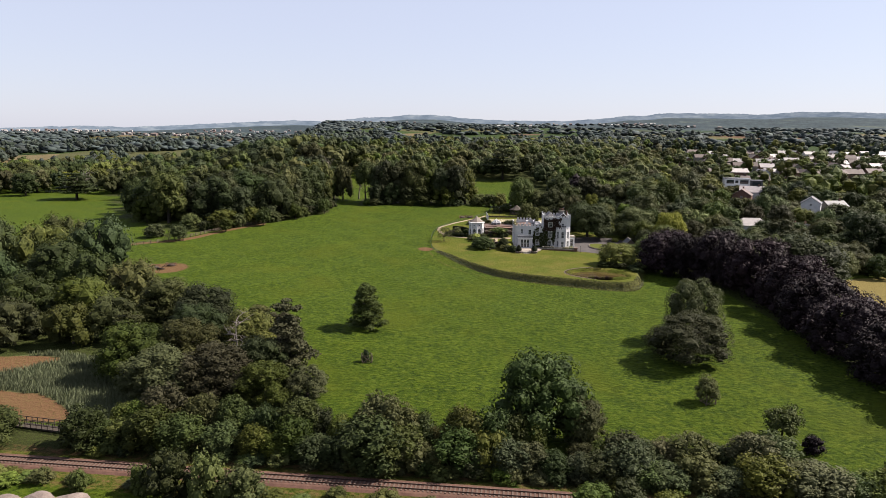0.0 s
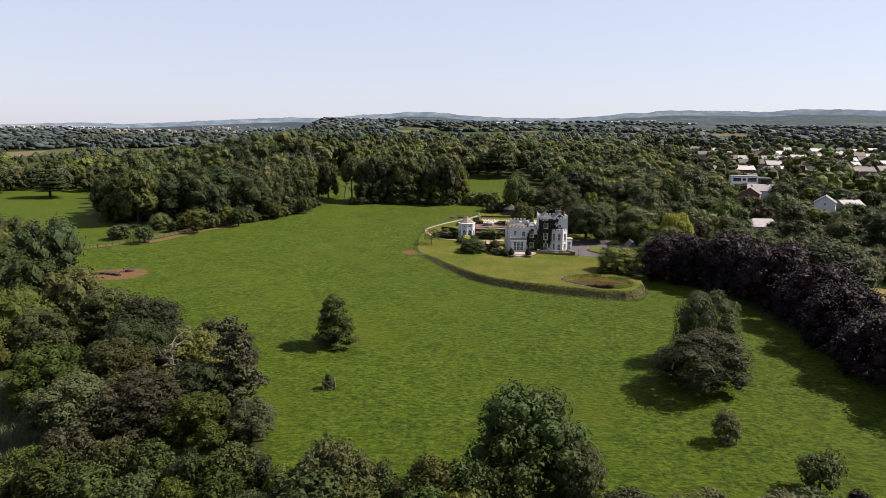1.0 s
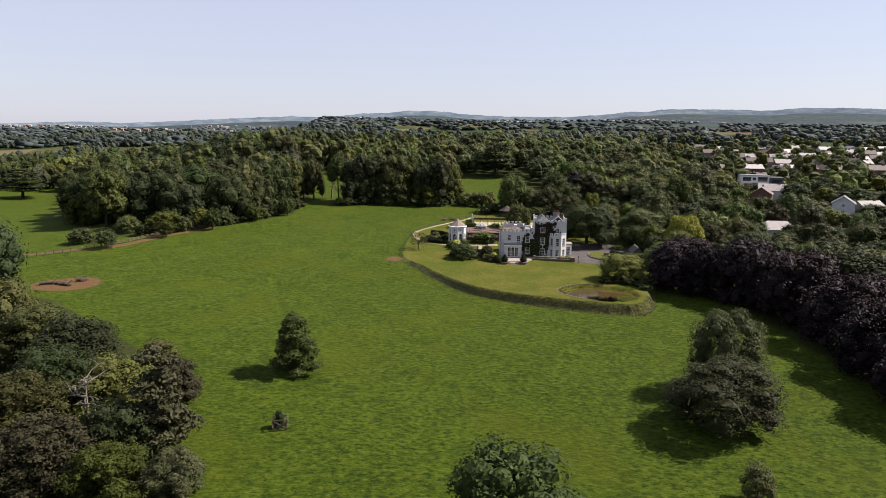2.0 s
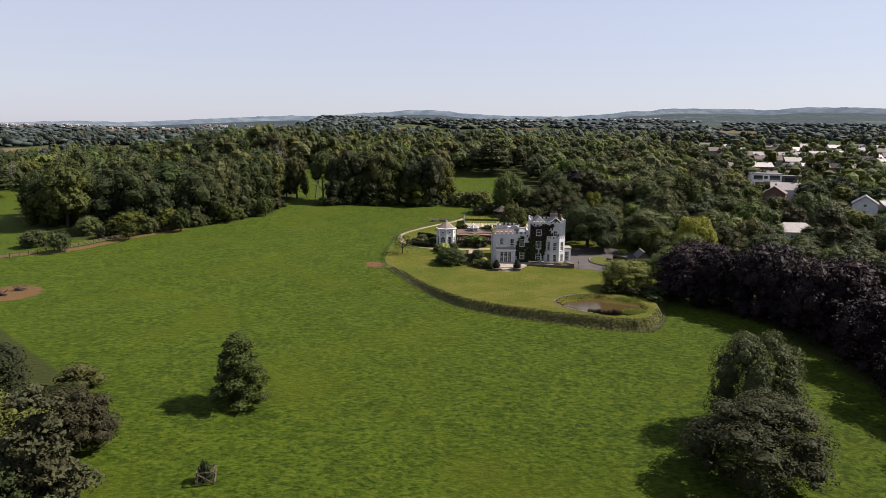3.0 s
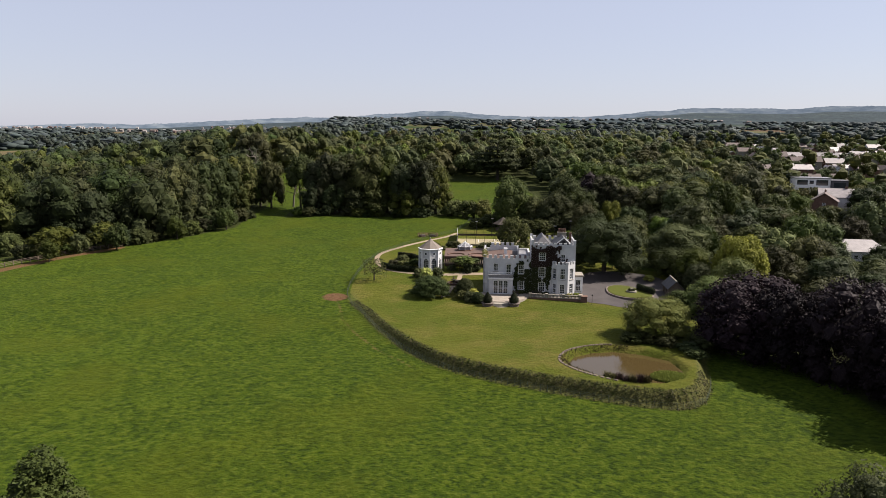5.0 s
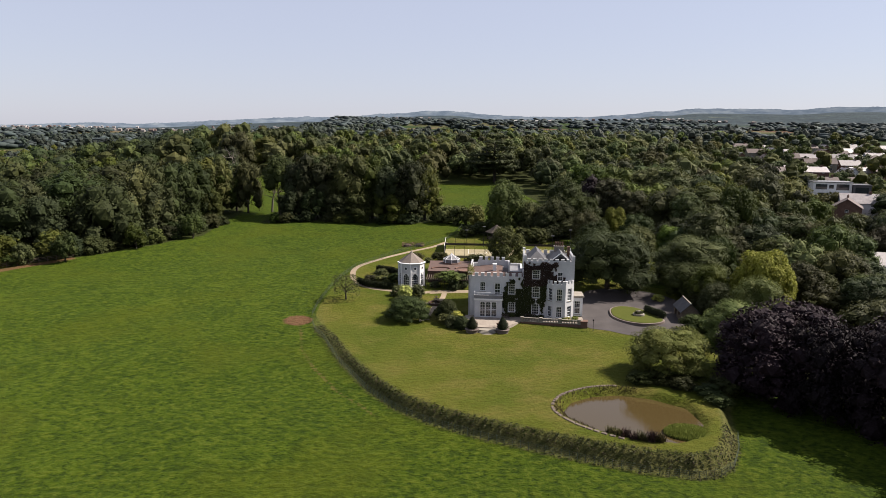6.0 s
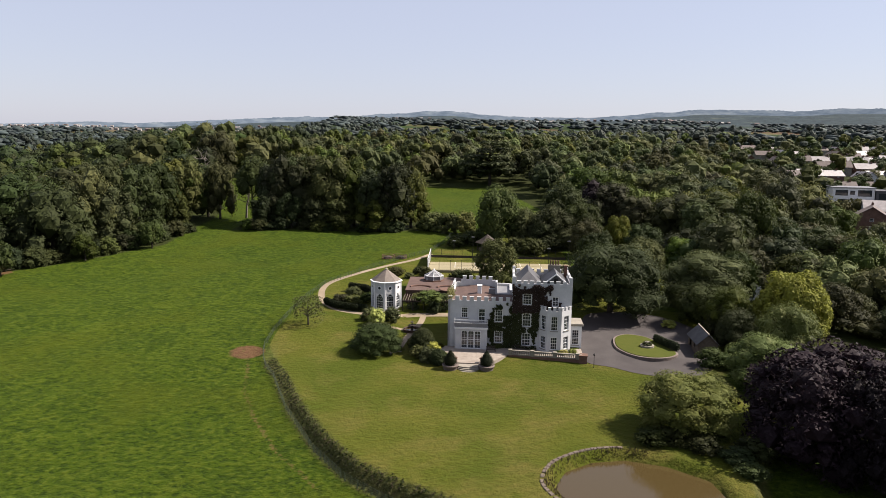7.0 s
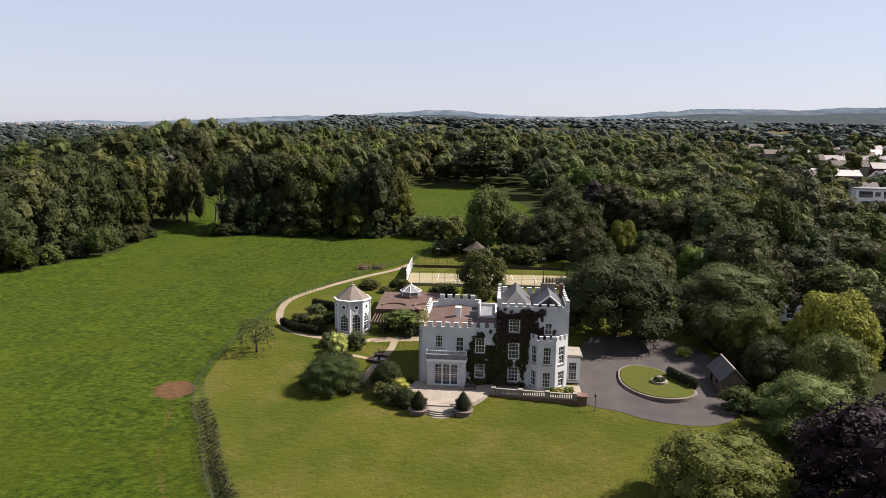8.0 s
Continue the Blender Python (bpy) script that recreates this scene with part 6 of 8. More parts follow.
def clipped_hedge(pts, w, h, mt, label, z=None, name="hedge"):
    """A clipped hedge along a line: a leafy block."""
    out = []
    rng = np.random.default_rng(len(pts) * 7 + int(abs(pts[0][0]) * 3))
    lobes = []
    for (x0, y0), (x1, y1) in zip(pts, pts[1:]):
        L = math.hypot(x1 - x0, y1 - y0)
        for i in range(max(1, int(L / (w * 0.42)))):
            t = (i + 0.5) / max(1, int(L / (w * 0.42)))
            x, y = x0 + (x1 - x0) * t, y0 + (y1 - y0) * t
            zz = gz(x, y) if z is None else z
            lobes.append(((x - pts[0][0] + rng.normal(0, 0.05), y - pts[0][1] + rng.normal(0, 0.05), zz + h * 0.5), (w * 0.5, w * 0.5, h * 0.56)))
    t = thing(name, label, "hedge", pose(pts[0][0], pts[0][1], 0))
    part("foliage", crown_mesh("foliage", M[mt], 3, lobes, min(5000, 260 * len(lobes)), 0.13, 2, 0.5), None, t)
    return t


clipped_hedge([(69.0, 296.0), (70.4, 292.5), (71.6, 290.2)], 1.2, 1.6, "hedge", "dark clipped hedge beside the drive island", 1.5)
clipped_hedge([(0.4, 317.2), (3.5, 314.0), (8.0, 312.4), (10.5, 312.2)], 1.3, 1.5, "hedge", "dark clipped hedge along the garden path")
clipped_hedge([(4.0, 328.5), (8.5, 326.5), (10.8, 322.5)], 1.2, 2.0, "hedge", "dark clipped hedge behind the summerhouse")
SHRUBS = "shrubs of the garden"
for x, y, h, w, mt, lb in [
    (14.0, 293.0, 4.0, 4.6, "grey", "grey-green bushy shrub beside the path"), (15.8, 297.0, 2.6, 3.4, "grey", "grey-green bushy shrub beside the path"),
    (13.8, 303.6, 3.4, 3.6, "yellow", "golden yellow rounded shrub beside the summerhouse"), (11.8, 306.6, 2.6, 3.4, "grey", "grey-green shrub beside the path"), (16.5, 306.0, 3.0, 3.6, "grey", "grey shrub at the summerhouse's foot"),
    (26.3, 286.2, 2.4, 2.8, "yellow", "yellow-green shrub beside the terrace"), (25.6, 283.6, 2.6, 3.4, "olive", "dark olive shrub beside the terrace"),
    (23.6, 285.4, 2.2, 2.8, "light", "light green shrub beside the garden steps"), (27.6, 282.0, 2.3, 2.9, "dark", "dark green shrub beside the terrace"), (28.6, 284.4, 1.5, 1.8, "yellow", "yellow shrub beside the terrace"),
    (22.4, 290.6, 1.8, 2.4, "light", "light green shrub beside the garden path"), (3.4, 319.0, 1.9, 3.8, "olive", "brown-green shrub bed by the path"), (6.4, 318.6, 1.9, 4.2, "light", "light green shrub bed by the path"),
    (9.6, 319.5, 2.2, 3.4, "oak", "green shrub bed beside the summerhouse"), (5.6, 324.0, 2.3, 4.0, "grey", "grey-green shrub bed by the path"), (20.5, 314.6, 1.8, 2.6, "grey", "pale flowering shrub under the pergola"), (27.5, 314.4, 1.7, 2.6, "grey", "pale flowering shrub under the pergola"),
    (13.5, 345, 2.2, 4.6, "olive", "tawny rounded shrub in the grass"), (19.5, 347, 2.0, 3.0, "dark", "dark shrub in the garden bed"), (21.5, 344, 2.6, 3.0, "oak", "green shrub in the garden bed"), (17.4, 342, 1.5, 2.6, "oak", "low green shrub in the garden bed"),
    (31, 338, 3.6, 6.5, "dark", "dark spreading bush behind the house"), (38, 338, 4.5, 5, "oak", "green bush behind the house"),
    (74.5, 306.5, 1.6, 3.0, "yellow", "yellow-green shrub by the drive"), (71, 316, 1.8, 3.4, "light", "light green shrub by the drive"), (83, 312, 2.2, 4, "light", "light green shrub by the drive"), (76, 284.0, 3.4, 5.4, "light", "light green bush by the drive"),
]:
    plant("bush", mt, x, y, h, w, SHRUBS, None, lb)
gs = thing("lawn_steps", "narrow stone steps between the shrubs", "steps", pose(19.3, 287.6, 0, 0, 0, 8))
for i in range(5):
    bm = bmesh.new()
    box(bm, -1.1, 1.1, -0.4 * i - 0.4, -0.4 * i, 0, gz(19.3, 288) + 0.1 - 0.12 * i)
    part("step", bm, M["stone"], gs)
ft = thing("fountain", "tiered stone fountain in a round basin", "fountain", pose(21.3, 301.0, gz(21.3, 301)))
bm = bmesh.new()
lathe(bm, [(1.75, -0.2), (1.75, 0.5), (1.85, 0.5), (1.85, 0.6), (1.5, 0.6), (1.5, 0.3)], 20)
part("basin", bm, M["oldbrick"], ft, "dark stone basin")
bm = bmesh.new()
lathe(bm, [(1.5, 0.28), (1.5, 0.36)], 20)
part("water", bm, M["water"], ft)
bm = bmesh.new()
lathe(bm, [(0.3, 0.3), (0.16, 0.8), (0.16, 1.1), (0.75, 1.35), (0.7, 1.4), (0.12, 1.4), (0.1, 1.8), (0.4, 1.95), (0.36, 2.0), (0.05, 2.0), (0.04, 2.4)], 14)
part("tier", bm, M["darkwood"], ft, "dark weathered stone bowls")


def lamp_post(x, y, h):
    t = thing("garden_lamp", "slim dark lamp post standing in the lawn", "lamp", pose(x, y, gz(x, y)))
    bm = bmesh.new()
    lathe(bm, [(0.1, -0.1), (0.1, 0.12), (0.045, 0.18), (0.04, h - 0.35)], 8)
    part("post", bm, M["iron"], t)
    bm = bmesh.new()
    lathe(bm, [(0.05, h - 0.35), (0.15, h - 0.3), (0.19, h - 0.05), (0.06, h + 0.08), (0.02, h + 0.14)], 8)
    part("lantern", bm, M["iron"], t)


lamp_post(54.8, 282.3, 2.5)


def dome_bush(x, y, w, h, mt, label, seed):
    """A dense bush grown into one rounded dome."""
    rg = np.random.default_rng(seed)
    lobes = [((0, 0, h * 0.42), (w * 0.45, w * 0.45, h * 0.54))]
    for i in range(34):
        a, s = 2.4 * i, (i + 0.5) / 34
        e = math.pi / 2 * s ** 1.3
        lobes.append(((w * 0.40 * math.cos(e) * math.cos(a), w * 0.40 * math.cos(e) * math.sin(a), h * (0.12 + 0.72 * math.sin(e))), (w * 0.13 * rg.uniform(0.8, 1.3),) * 2 + (h * 0.15 * rg.uniform(0.8, 1.2),)))
    t = thing("bush", label, "bush", pose(x, y, gz(x, y) - 0.1), SHRUBS)
    part("crown", crown_mesh("crown", M[mt], seed, lobes, 11000, 0.10, 1, 0.4, fill=0.8, tri=True), None, t)


dome_bush(15.8, 288.2, 9.8, 5.3, "dark", "large dark green rounded bush on the lawn's edge", 3)
dome_bush(24.2, 288.2, 4.6, 4.4, "oak", "green rounded shrub beside the terrace", 4)
dome_bush(27.4, 282.4, 3.2, 2.7, "dark", "dark green rounded shrub beside the terrace", 5)
# shed by the drive
shed = thing("garden_shed", "small shed with a grey slate roof beside the drive", "shed", pose(77.0, 292.6, gz(77, 293), 0, 0, -94))
bm = bmesh.new()
wall_panel(bm, 7.0, 2.2, 0.15, [(1.0, 2.4, 0, 2.0), (4.0, 5.2, 0.9, 1.8)], pose(-3.5, -1.8, 0))
box(bm, -3.5, 3.5, 1.65, 1.8, 0, 2.2)
box(bm, -3.5, -3.35, -1.65, 1.65, 0, 2.2)
box(bm, 3.35, 3.5, -1.65, 1.65, 0, 2.2)
for xx in (-3.5, 3.35):
    v = [bm.verts.new(p) for p in ((xx, -1.8, 2.2), (xx, 1.8, 2.2), (xx, 0, 3.9), (xx + 0.15, -1.8, 2.2), (xx + 0.15, 1.8, 2.2), (xx + 0.15, 0, 3.9))]
    for q in ((0, 1, 2), (5, 4, 3), (0, 3, 4, 1), (1, 4, 5, 2), (2, 5, 3, 0)):
        bm.faces.new([v[k] for k in q])
part("wall", bm, M["timber"], shed)
for s in (-1, 1):
    bm = bmesh.new()
    v = [bm.verts.new(p) for p in ((-3.8, s * 2.1, 2.0), (3.8, s * 2.1, 2.0), (3.8, 0, 4.0), (-3.8, 0, 4.0), (-3.8, s * 2.1, 2.12), (3.8, s * 2.1, 2.12), (3.8, 0, 4.12), (-3.8, 0, 4.12))]
    for q in ((0, 1, 2, 3), (7, 6, 5, 4), (0, 4, 5, 1), (1, 5, 6, 2), (3, 2, 6, 7), (0, 3, 7, 4)):
        bm.faces.new([v[k] for k in q])
    part("roof", bm, M["slate"], shed)
bm = bmesh.new()
box(bm, -3.85, 3.85, -0.12, 0.12, 4.05, 4.22)
part("ridge", bm, M["stone"], shed)

# ---- tennis court ----
CZ = gz(41, 358) + 0.15
court = thing("tennis_court", "sandy tennis court with pale line markings", "tennis court", pose(41, 358, CZ))
bm = bmesh.new()
box(bm, -19.5, 20.5, -9.5, 9.0, -1.6, 0)
part("court_surface", bm, M["court"], court)
for i, (xa, xb, ya, yb) in enumerate([(-12, 12, -5.5, -5.42), (-12, 12, 5.42, 5.5), (-12, -11.92, -5.42, 5.42), (11.92, 12, -5.42, 5.42), (-6.4, -6.32, -4.1, 4.1), (6.32, 6.4, -4.1, 4.1), (-6.3, 6.3, -0.04, 0.04)]):
    bm = bmesh.new()
    box(bm, xa, xb, ya, yb, 0, 0.006)
    part("line", bm, M["white"], court)
cf = thing("court_fence", "tall thin wire fence on dark posts round the court", "fence", pose(41, 358, CZ - 0.1))
bm = bmesh.new()
lathe(bm, [(0.05, -1.0), (0.05, 2.9)], 6)
cpost = mesh_bm("post", bm, M["iron"])
edge = [(-19.2, -9.2), (20.2, -9.2), (20.2, 8.7), (-19.2, 8.7)]
for (xa, ya), (xb, yb) in zip(edge, edge[1:] + edge[:1]):
    n = int(math.hypot(xb - xa, yb - ya) / 3)
    for i in range(n):
        part("post", cpost, None, cf).matrix_local = pose(xa + (xb - xa) * i / n, ya + (yb - ya) * i / n, 0)
    for z in (0.2, 1.5, 2.85):
        bm = bmesh.new()
        tube(bm, [(xa, ya, z), (xb, yb, z)], [0.02, 0.02], 4)
        part("wire", bm, M["iron"], cf)
bm = bmesh.new()
box(bm, -19.2, 20.2, 8.72, 8.75, 0.05, 1.1)
part("wind_screen", bm, M["darkwood"], cf, "dark low windbreak along the far side")
bm = bmesh.new()
box(bm, -19.3, -19.26, -9.2, 8.7, 0.05, 3.2)
part("net_screen", bm, M["white"], cf, "white netting along one end")
for x, y, h in [(34, 364.5, 7.0), (54.2, 349.5, 6.4), (28.5, 366.5, 5.5), (61.5, 363, 6.5)]:
    t = thing("court_light", "tall thin floodlight pole beside the court", "floodlight", pose(x, y, CZ - 0.2), "floodlights round the court")
    bm = bmesh.new()
    lathe(bm, [(0.09, -1.5), (0.05, h)], 8)
    part("pole", bm, M["iron"], t)
    bm = bmesh.new()
    box(bm, -0.45, 0.45, -0.15, 0.15, h - 0.05, h + 0.15)
    part("lamp_head", bm, M["lead"], t)
hut = thing("court_pavilion", "small open timber pavilion with a brown pyramid roof", "pavilion", pose(38.6, 377.5, gz(38.6, 377.5)))
bm = bmesh.new()
box(bm, -0.12, 0.12, -0.12, 0.12, -0.3, 2.5)
hp = mesh_bm("post", bm, M["darkwood"])
for i in range(6):
    part("post", hp, None, hut).matrix_local = pose(3.0 * math.cos(i * math.pi / 3), 3.0 * math.sin(i * math.pi / 3), 0)
bm = bmesh.new()
lathe(bm, [(3.9, 2.4), (3.9, 2.55), (2.2, 3.5), (0.1, 5.0)], 6)
part("roof", bm, M["darkwood"], hut)
bm = bmesh.new()
lathe(bm, [(2.7, 0), (2.7, 1.0)], 6)
part("low_wall", bm, M["timber"], hut)

# ---- pond ----
loop = smooth_loop(POND, 5)
bm = bmesh.new()
vs = [bm.verts.new((x, y, POND_Z - 0.25)) for x, y in [(POND_C[0] + (p[0] - POND_C[0]) * 1.03, POND_C[1] + (p[1] - POND_C[1]) * 1.03) for p in loop]]
bm.faces.new(vs)
tagged(new("water", mesh_bm("water", bm, M["water"])), "still brown pond water reflecting the sky", "pond", kind="structure")
edge_thing = thing("pond_edging", "pale stone edging round the pond", "edging", Matrix.Identity(4))
bm = bmesh.new()
bmesh.ops.create_cube(bm, size=1.0)
for v in bm.verts:
    v.co = Vector((v.co.x * 0.86, v.co.y * 0.5, v.co.z * 0.12)) * (1 - 0.12 * (v.co.z > 0))
stone_mesh = mesh_bm("stone", bm, plain("edging_stone", (0.13, 0.10, 0.078), (0.20, 0.16, 0.125), 0.9, 0.9, fine=5, bump=0.4))
big = [(POND_C[0] + (p[0] - POND_C[0]) * 1.085, POND_C[1] + (p[1] - POND_C[1]) * 1.085) for p in smooth_loop(POND, 12)]
acc = 0.0
for (xa, ya), (xb, yb) in zip(big, big[1:] + big[:1]):
    acc += math.hypot(xb - xa, yb - ya)
    ang = math.degrees(math.atan2(yb - POND_C[1], xb - POND_C[0])) % 360
    if acc > 0.72 and 95 < ang < 250:
        acc = random.uniform(-0.12, 0.02)
        s = part("stone", stone_mesh, None, edge_thing)
        s.matrix_local = pose(xb, yb, gz(xb, yb) + 0.06, random.uniform(-3, 3), random.uniform(-3, 3), math.degrees(math.atan2(yb - ya, xb - xa)) + random.uniform(-6, 6))


def blades(name, pts, h, w, mat, label, cat, seed, lean=0.35, kind="stuff"):
    """Upright blades of grass, reed or spiky leaves."""
    rng = np.random.default_rng(seed)
    V, F = [], []
    for i, (x, y, z) in enumerate(pts):
        a = rng.uniform(0, 6.28)
        hh = h * rng.uniform(0.6, 1.3)
        l = rng.uniform(0, lean) * hh
        dx, dy = math.cos(a), math.sin(a)
        sx, sy = -dy * w, dx * w
        b = len(V)
        V += [(x - sx, y - sy, z), (x + sx, y + sy, z), (x + dx * l * 0.4 + sx * 0.8, y + dy * l * 0.4 + sy * 0.8, z + hh * 0.6), (x + dx * l * 0.4 - sx * 0.8, y + dy * l * 0.4 - sy * 0.8, z + hh * 0.6), (x + dx * l, y + dy * l, z + hh)]
        F += [(b, b + 1, b + 2, b + 3), (b + 3, b + 2, b + 4)]
    return tagged(new(name, mesh_from(name, V, F, mat)), label, cat, kind=kind)


r = random.Random(8)
pts = []
for k in range(2600):
    q = big[r.randrange(len(big))]
    ang = math.degrees(math.atan2(q[1] - POND_C[1], q[0] - POND_C[0])) % 360
    s = r.uniform(0.86, 0.99)
    x, y = POND_C[0] + (q[0] - POND_C[0]) * s + r.gauss(0, 0.2), POND_C[1] + (q[1] - POND_C[1]) * s + r.gauss(0, 0.2)
    if 75 < ang < 225 and r.random() < 0.6:
        pts.append((x, y, 0))
hz = height(np.array([p[0] for p in pts]), np.array([p[1] for p in pts]))
pts = [(p[0], p[1], max(POND_Z - 0.3, z - 0.1)) for p, z in zip(pts, hz)]
blades("pond_rushes", pts, 0.42, 0.05, M["dry"], "yellowing rushes along the pond's margin", "rushes", 5)
pts = []
for k in range(4200):
    q, a = math.sqrt(r.random()), r.uniform(0, 6.283)
    pts.append((59.8 + 3.3 * q * math.cos(a), 235.0 + 2.6 * q * math.sin(a), POND_Z - 0.25 + 0.55 * (1 - q * q)))
blades("reed_bed", pts, 0.42, 0.07, M["yellow"], "bright green reed bed in the pond", "reeds", 6)
for x, y, s in [(48.6, 233.2, 0.85), (49.5, 232.4, 0.7), (50.4, 231.9, 0.9), (51.4, 231.2, 0.75), (52.4, 230.8, 0.85), (53.6, 230.5, 0.95), (54.7, 230.3, 0.85), (51.9, 232.6, 0.8)]:
    zz = gz(x, y) - 0.05
    pts = [(x + r.gauss(0, 0.3), y + r.gauss(0, 0.3), zz) for k in range(150)]
    blades("flax_plant", pts, 1.25 * s, 0.06, M["creeper"] if s > 0.74 and s != 0.85 else M["dry"], "spiky bronze flax plant at the pond's edge", "plant", int(x * 7), 0.9, kind="")

# ---- estate fence round the lawn ----
fence = thing("estate_fence", "thin green metal estate railing round the lawn", "fence", Matrix.Identity(4))
bm = bmesh.new()
box(bm, -0.03, 0.03, -0.02, 0.02, -0.3, 1.25)
fpost = mesh_bm("post", bm, plain("green_iron", (0.05, 0.075, 0.045), (0.09, 0.11, 0.07), 2.0, 0.6, 0.2, fine=15, bump=0.1))
run = [Vector((*p, 0)) for p in FENCE]
walkpts, dist = [], 0.0
for a, b in zip(run, run[1:]):
    L = (b - a).length
    n = max(1, round(L / 1.15))
    for i in range(n):
        walkpts.append((a + (b - a) * i / n, math.degrees(math.atan2(b.y - a.y, b.x - a.x))))
walkpts.append((run[-1], 90))
hz = height(np.array([p.x for p, a in walkpts]), np.array([p.y for p, a in walkpts]))
for (p, ang), h0 in zip(walkpts, hz):
    part("post", fpost, None, fence).matrix_local = pose(p.x, p.y, h0, random.uniform(-2, 2), random.uniform(-2, 2), ang)
for z in (0.3, 0.58, 0.86, 1.14):
    bm = bmesh.new()
    tube(bm, [(p.x, p.y, h0 + z) for (p, a), h0 in zip(walkpts, hz)], [0.018] * len(walkpts), 4)
    part("rail", bm, fpost.materials[0], fence)
# rough growth on the bank
pts = []
r = random.Random(12)
seg = [q for q in walkpts if q[0].y < 282]
for k in range(9000):
    p, a = seg[r.randrange(len(seg))]
    n = Vector((-math.sin(radians(a)), math.cos(radians(a)), 0))
    s = r.uniform(-0.1, 2.1)
    q = p + n * s + Vector((r.gauss(0, 0.25), r.gauss(0, 0.25), 0))
    pts.append((q.x, q.y, 0))
hz = height(np.array([p[0] for p in pts]), np.array([p[1] for p in pts]))
pts = [(p[0], p[1], z - 0.03) for p, z in zip(pts, hz)]
for nm, sl, mt, sz, lb, cat, up in (("bank_growth", pts[:3000], "tuft", 0.15, "rough green growth on the bank below the lawn", "undergrowth", 0.9), ("bank_weeds", pts[3000:6000], "dry", 0.13, "brown seeding weeds on the bank below the lawn", "undergrowth", 0.9), ("bank_grass", pts[6000:], "olive", 0.13, "dull green grass on the bank below the lawn", "grass", 0.9)):
    rg = np.random.default_rng(len(sl))
    p = np.array(sl) + np.stack([rg.normal(0, 0.1, len(sl)), rg.normal(0, 0.1, len(sl)), rg.uniform(0.0, 0.14, len(sl))], 1)
    n = rg.normal(0, 0.6, p.shape) + np.array([0.0, -0.5, up])
    v, f = leaf_quads(p, n / np.linalg.norm(n, axis=1)[:, None], sz, rg)
    tagged(new(nm, mesh_from(nm, v, f, M[mt])), lb, cat, kind="stuff")

# ---- dead trees ----
def dead_tree(x, y, h, seed, label):
    r = random.Random(seed)
    t = thing("dead_tree", label, "tree", pose(x, y, gz(x, y)))
    bm = bmesh.new()
    tube(bm, [(0, 0, -0.3), (h * 0.02, 0, h * 0.25), (h * 0.07, h * 0.02, h * 0.5), (h * 0.05, h * 0.05, h * 0.72), (h * 0.09, h * 0.04, h * 0.86)], [h * 0.024, h * 0.019, h * 0.013, h * 0.007, h * 0.002], 7)
    part("trunk", bm, M["deadwood"], t)
    for i in range(14):
        a, z0 = 2.4 * i, h * r.uniform(0.3, 0.8)
        L = h * r.uniform(0.16, 0.36)
        pts, p = [], Vector((0.06 * min(h, z0 * 2), 0.03 * min(h, z0 * 1.4), z0))
        d = Vector((math.cos(a), math.sin(a), r.uniform(0.1, 0.8))).normalized()
        bm = bmesh.new()
        for k in range(5):
            pts.append(tuple(p))
            p = p + d * L / 4
            d = (d + Vector((r.gauss(0, 0.3), r.gauss(0, 0.3), r.gauss(0.05, 0.25)))).normalized()
        tube(bm, pts, [h * 0.008 * (1 - k / 5.5) for k in range(5)], 5)
        for k in (1, 2, 3):
            q = Vector(pts[k])
            e = q + Vector((r.gauss(0, 1), r.gauss(0, 1), r.uniform(0, 1))).normalized() * L * 0.4
            tube(bm, [tuple(q), tuple((q + e) / 2 + Vector((0, 0, 0.1))), tuple(e)], [h * 0.006, h * 0.004, h * 0.0015], 4)
        part("limb", bm, M["deadwood"], t)


dead_tree(-46.5, 149.5, 14.5, 4, "bare grey dead tree among the leafy crowns")
dead_tree(-52, 427, 19, 5, "tall bare pale tree at the wood's edge")
dead_tree(-262, 515, 20, 6, "bleached dead tree standing in the park")
dead_tree(-74, 440, 29, 8, "pale bare tree among the wood's crowns")

# ---- tree guards in the pasture ----
def tree_guard(x, y, s=1.0):
    t = thing("tree_guard", "square timber guard round a small bushy sapling", "tree guard", pose(x, y, gz(x, y), 0, 0, 12), "tree guards in the pasture")
    for i in range(4):
        bm = bmesh.new()
        box(bm, -0.08, 0.08, -0.08, 0.08, -0.3, 1.9)
        part("post", bm, M["timber"], t).matrix_local = pose(0, 0, 0, 0, 0, 90 * i) @ pose(1.05 * s, 1.05 * s, 0)
        for z in (0.25, 1.75):
            bm = bmesh.new()
            box(bm, -1.05 * s, 1.05 * s, -0.03, 0.03, z - 0.06, z + 0.06)
            part("rail", bm, M["timber"], t).matrix_local = pose(0, 0, 0, 0, 0, 90 * i) @ pose(0, 1.12 * s, 0)
        for e, d in ((1, 1.2), (-1, 1.3)):
            bm = bmesh.new()
            tube(bm, [(-1.0 * s * e, d * s, 0.3), (1.0 * s * e, d * s, 1.65)], [0.07, 0.07], 4)
            part("brace", bm, M["timber"], t).matrix_local = pose(0, 0, 0, 0, 0, 90 * i)


tree_guard(-18.3, 159.6)
plant("bush", "dark", -18.5, 159.8, 3.1, 1.5, G_FIELD, None, "small bushy sapling inside a timber guard")
tree_guard(53.5, 138.6)
tree_guard(-112.8, 299.4)

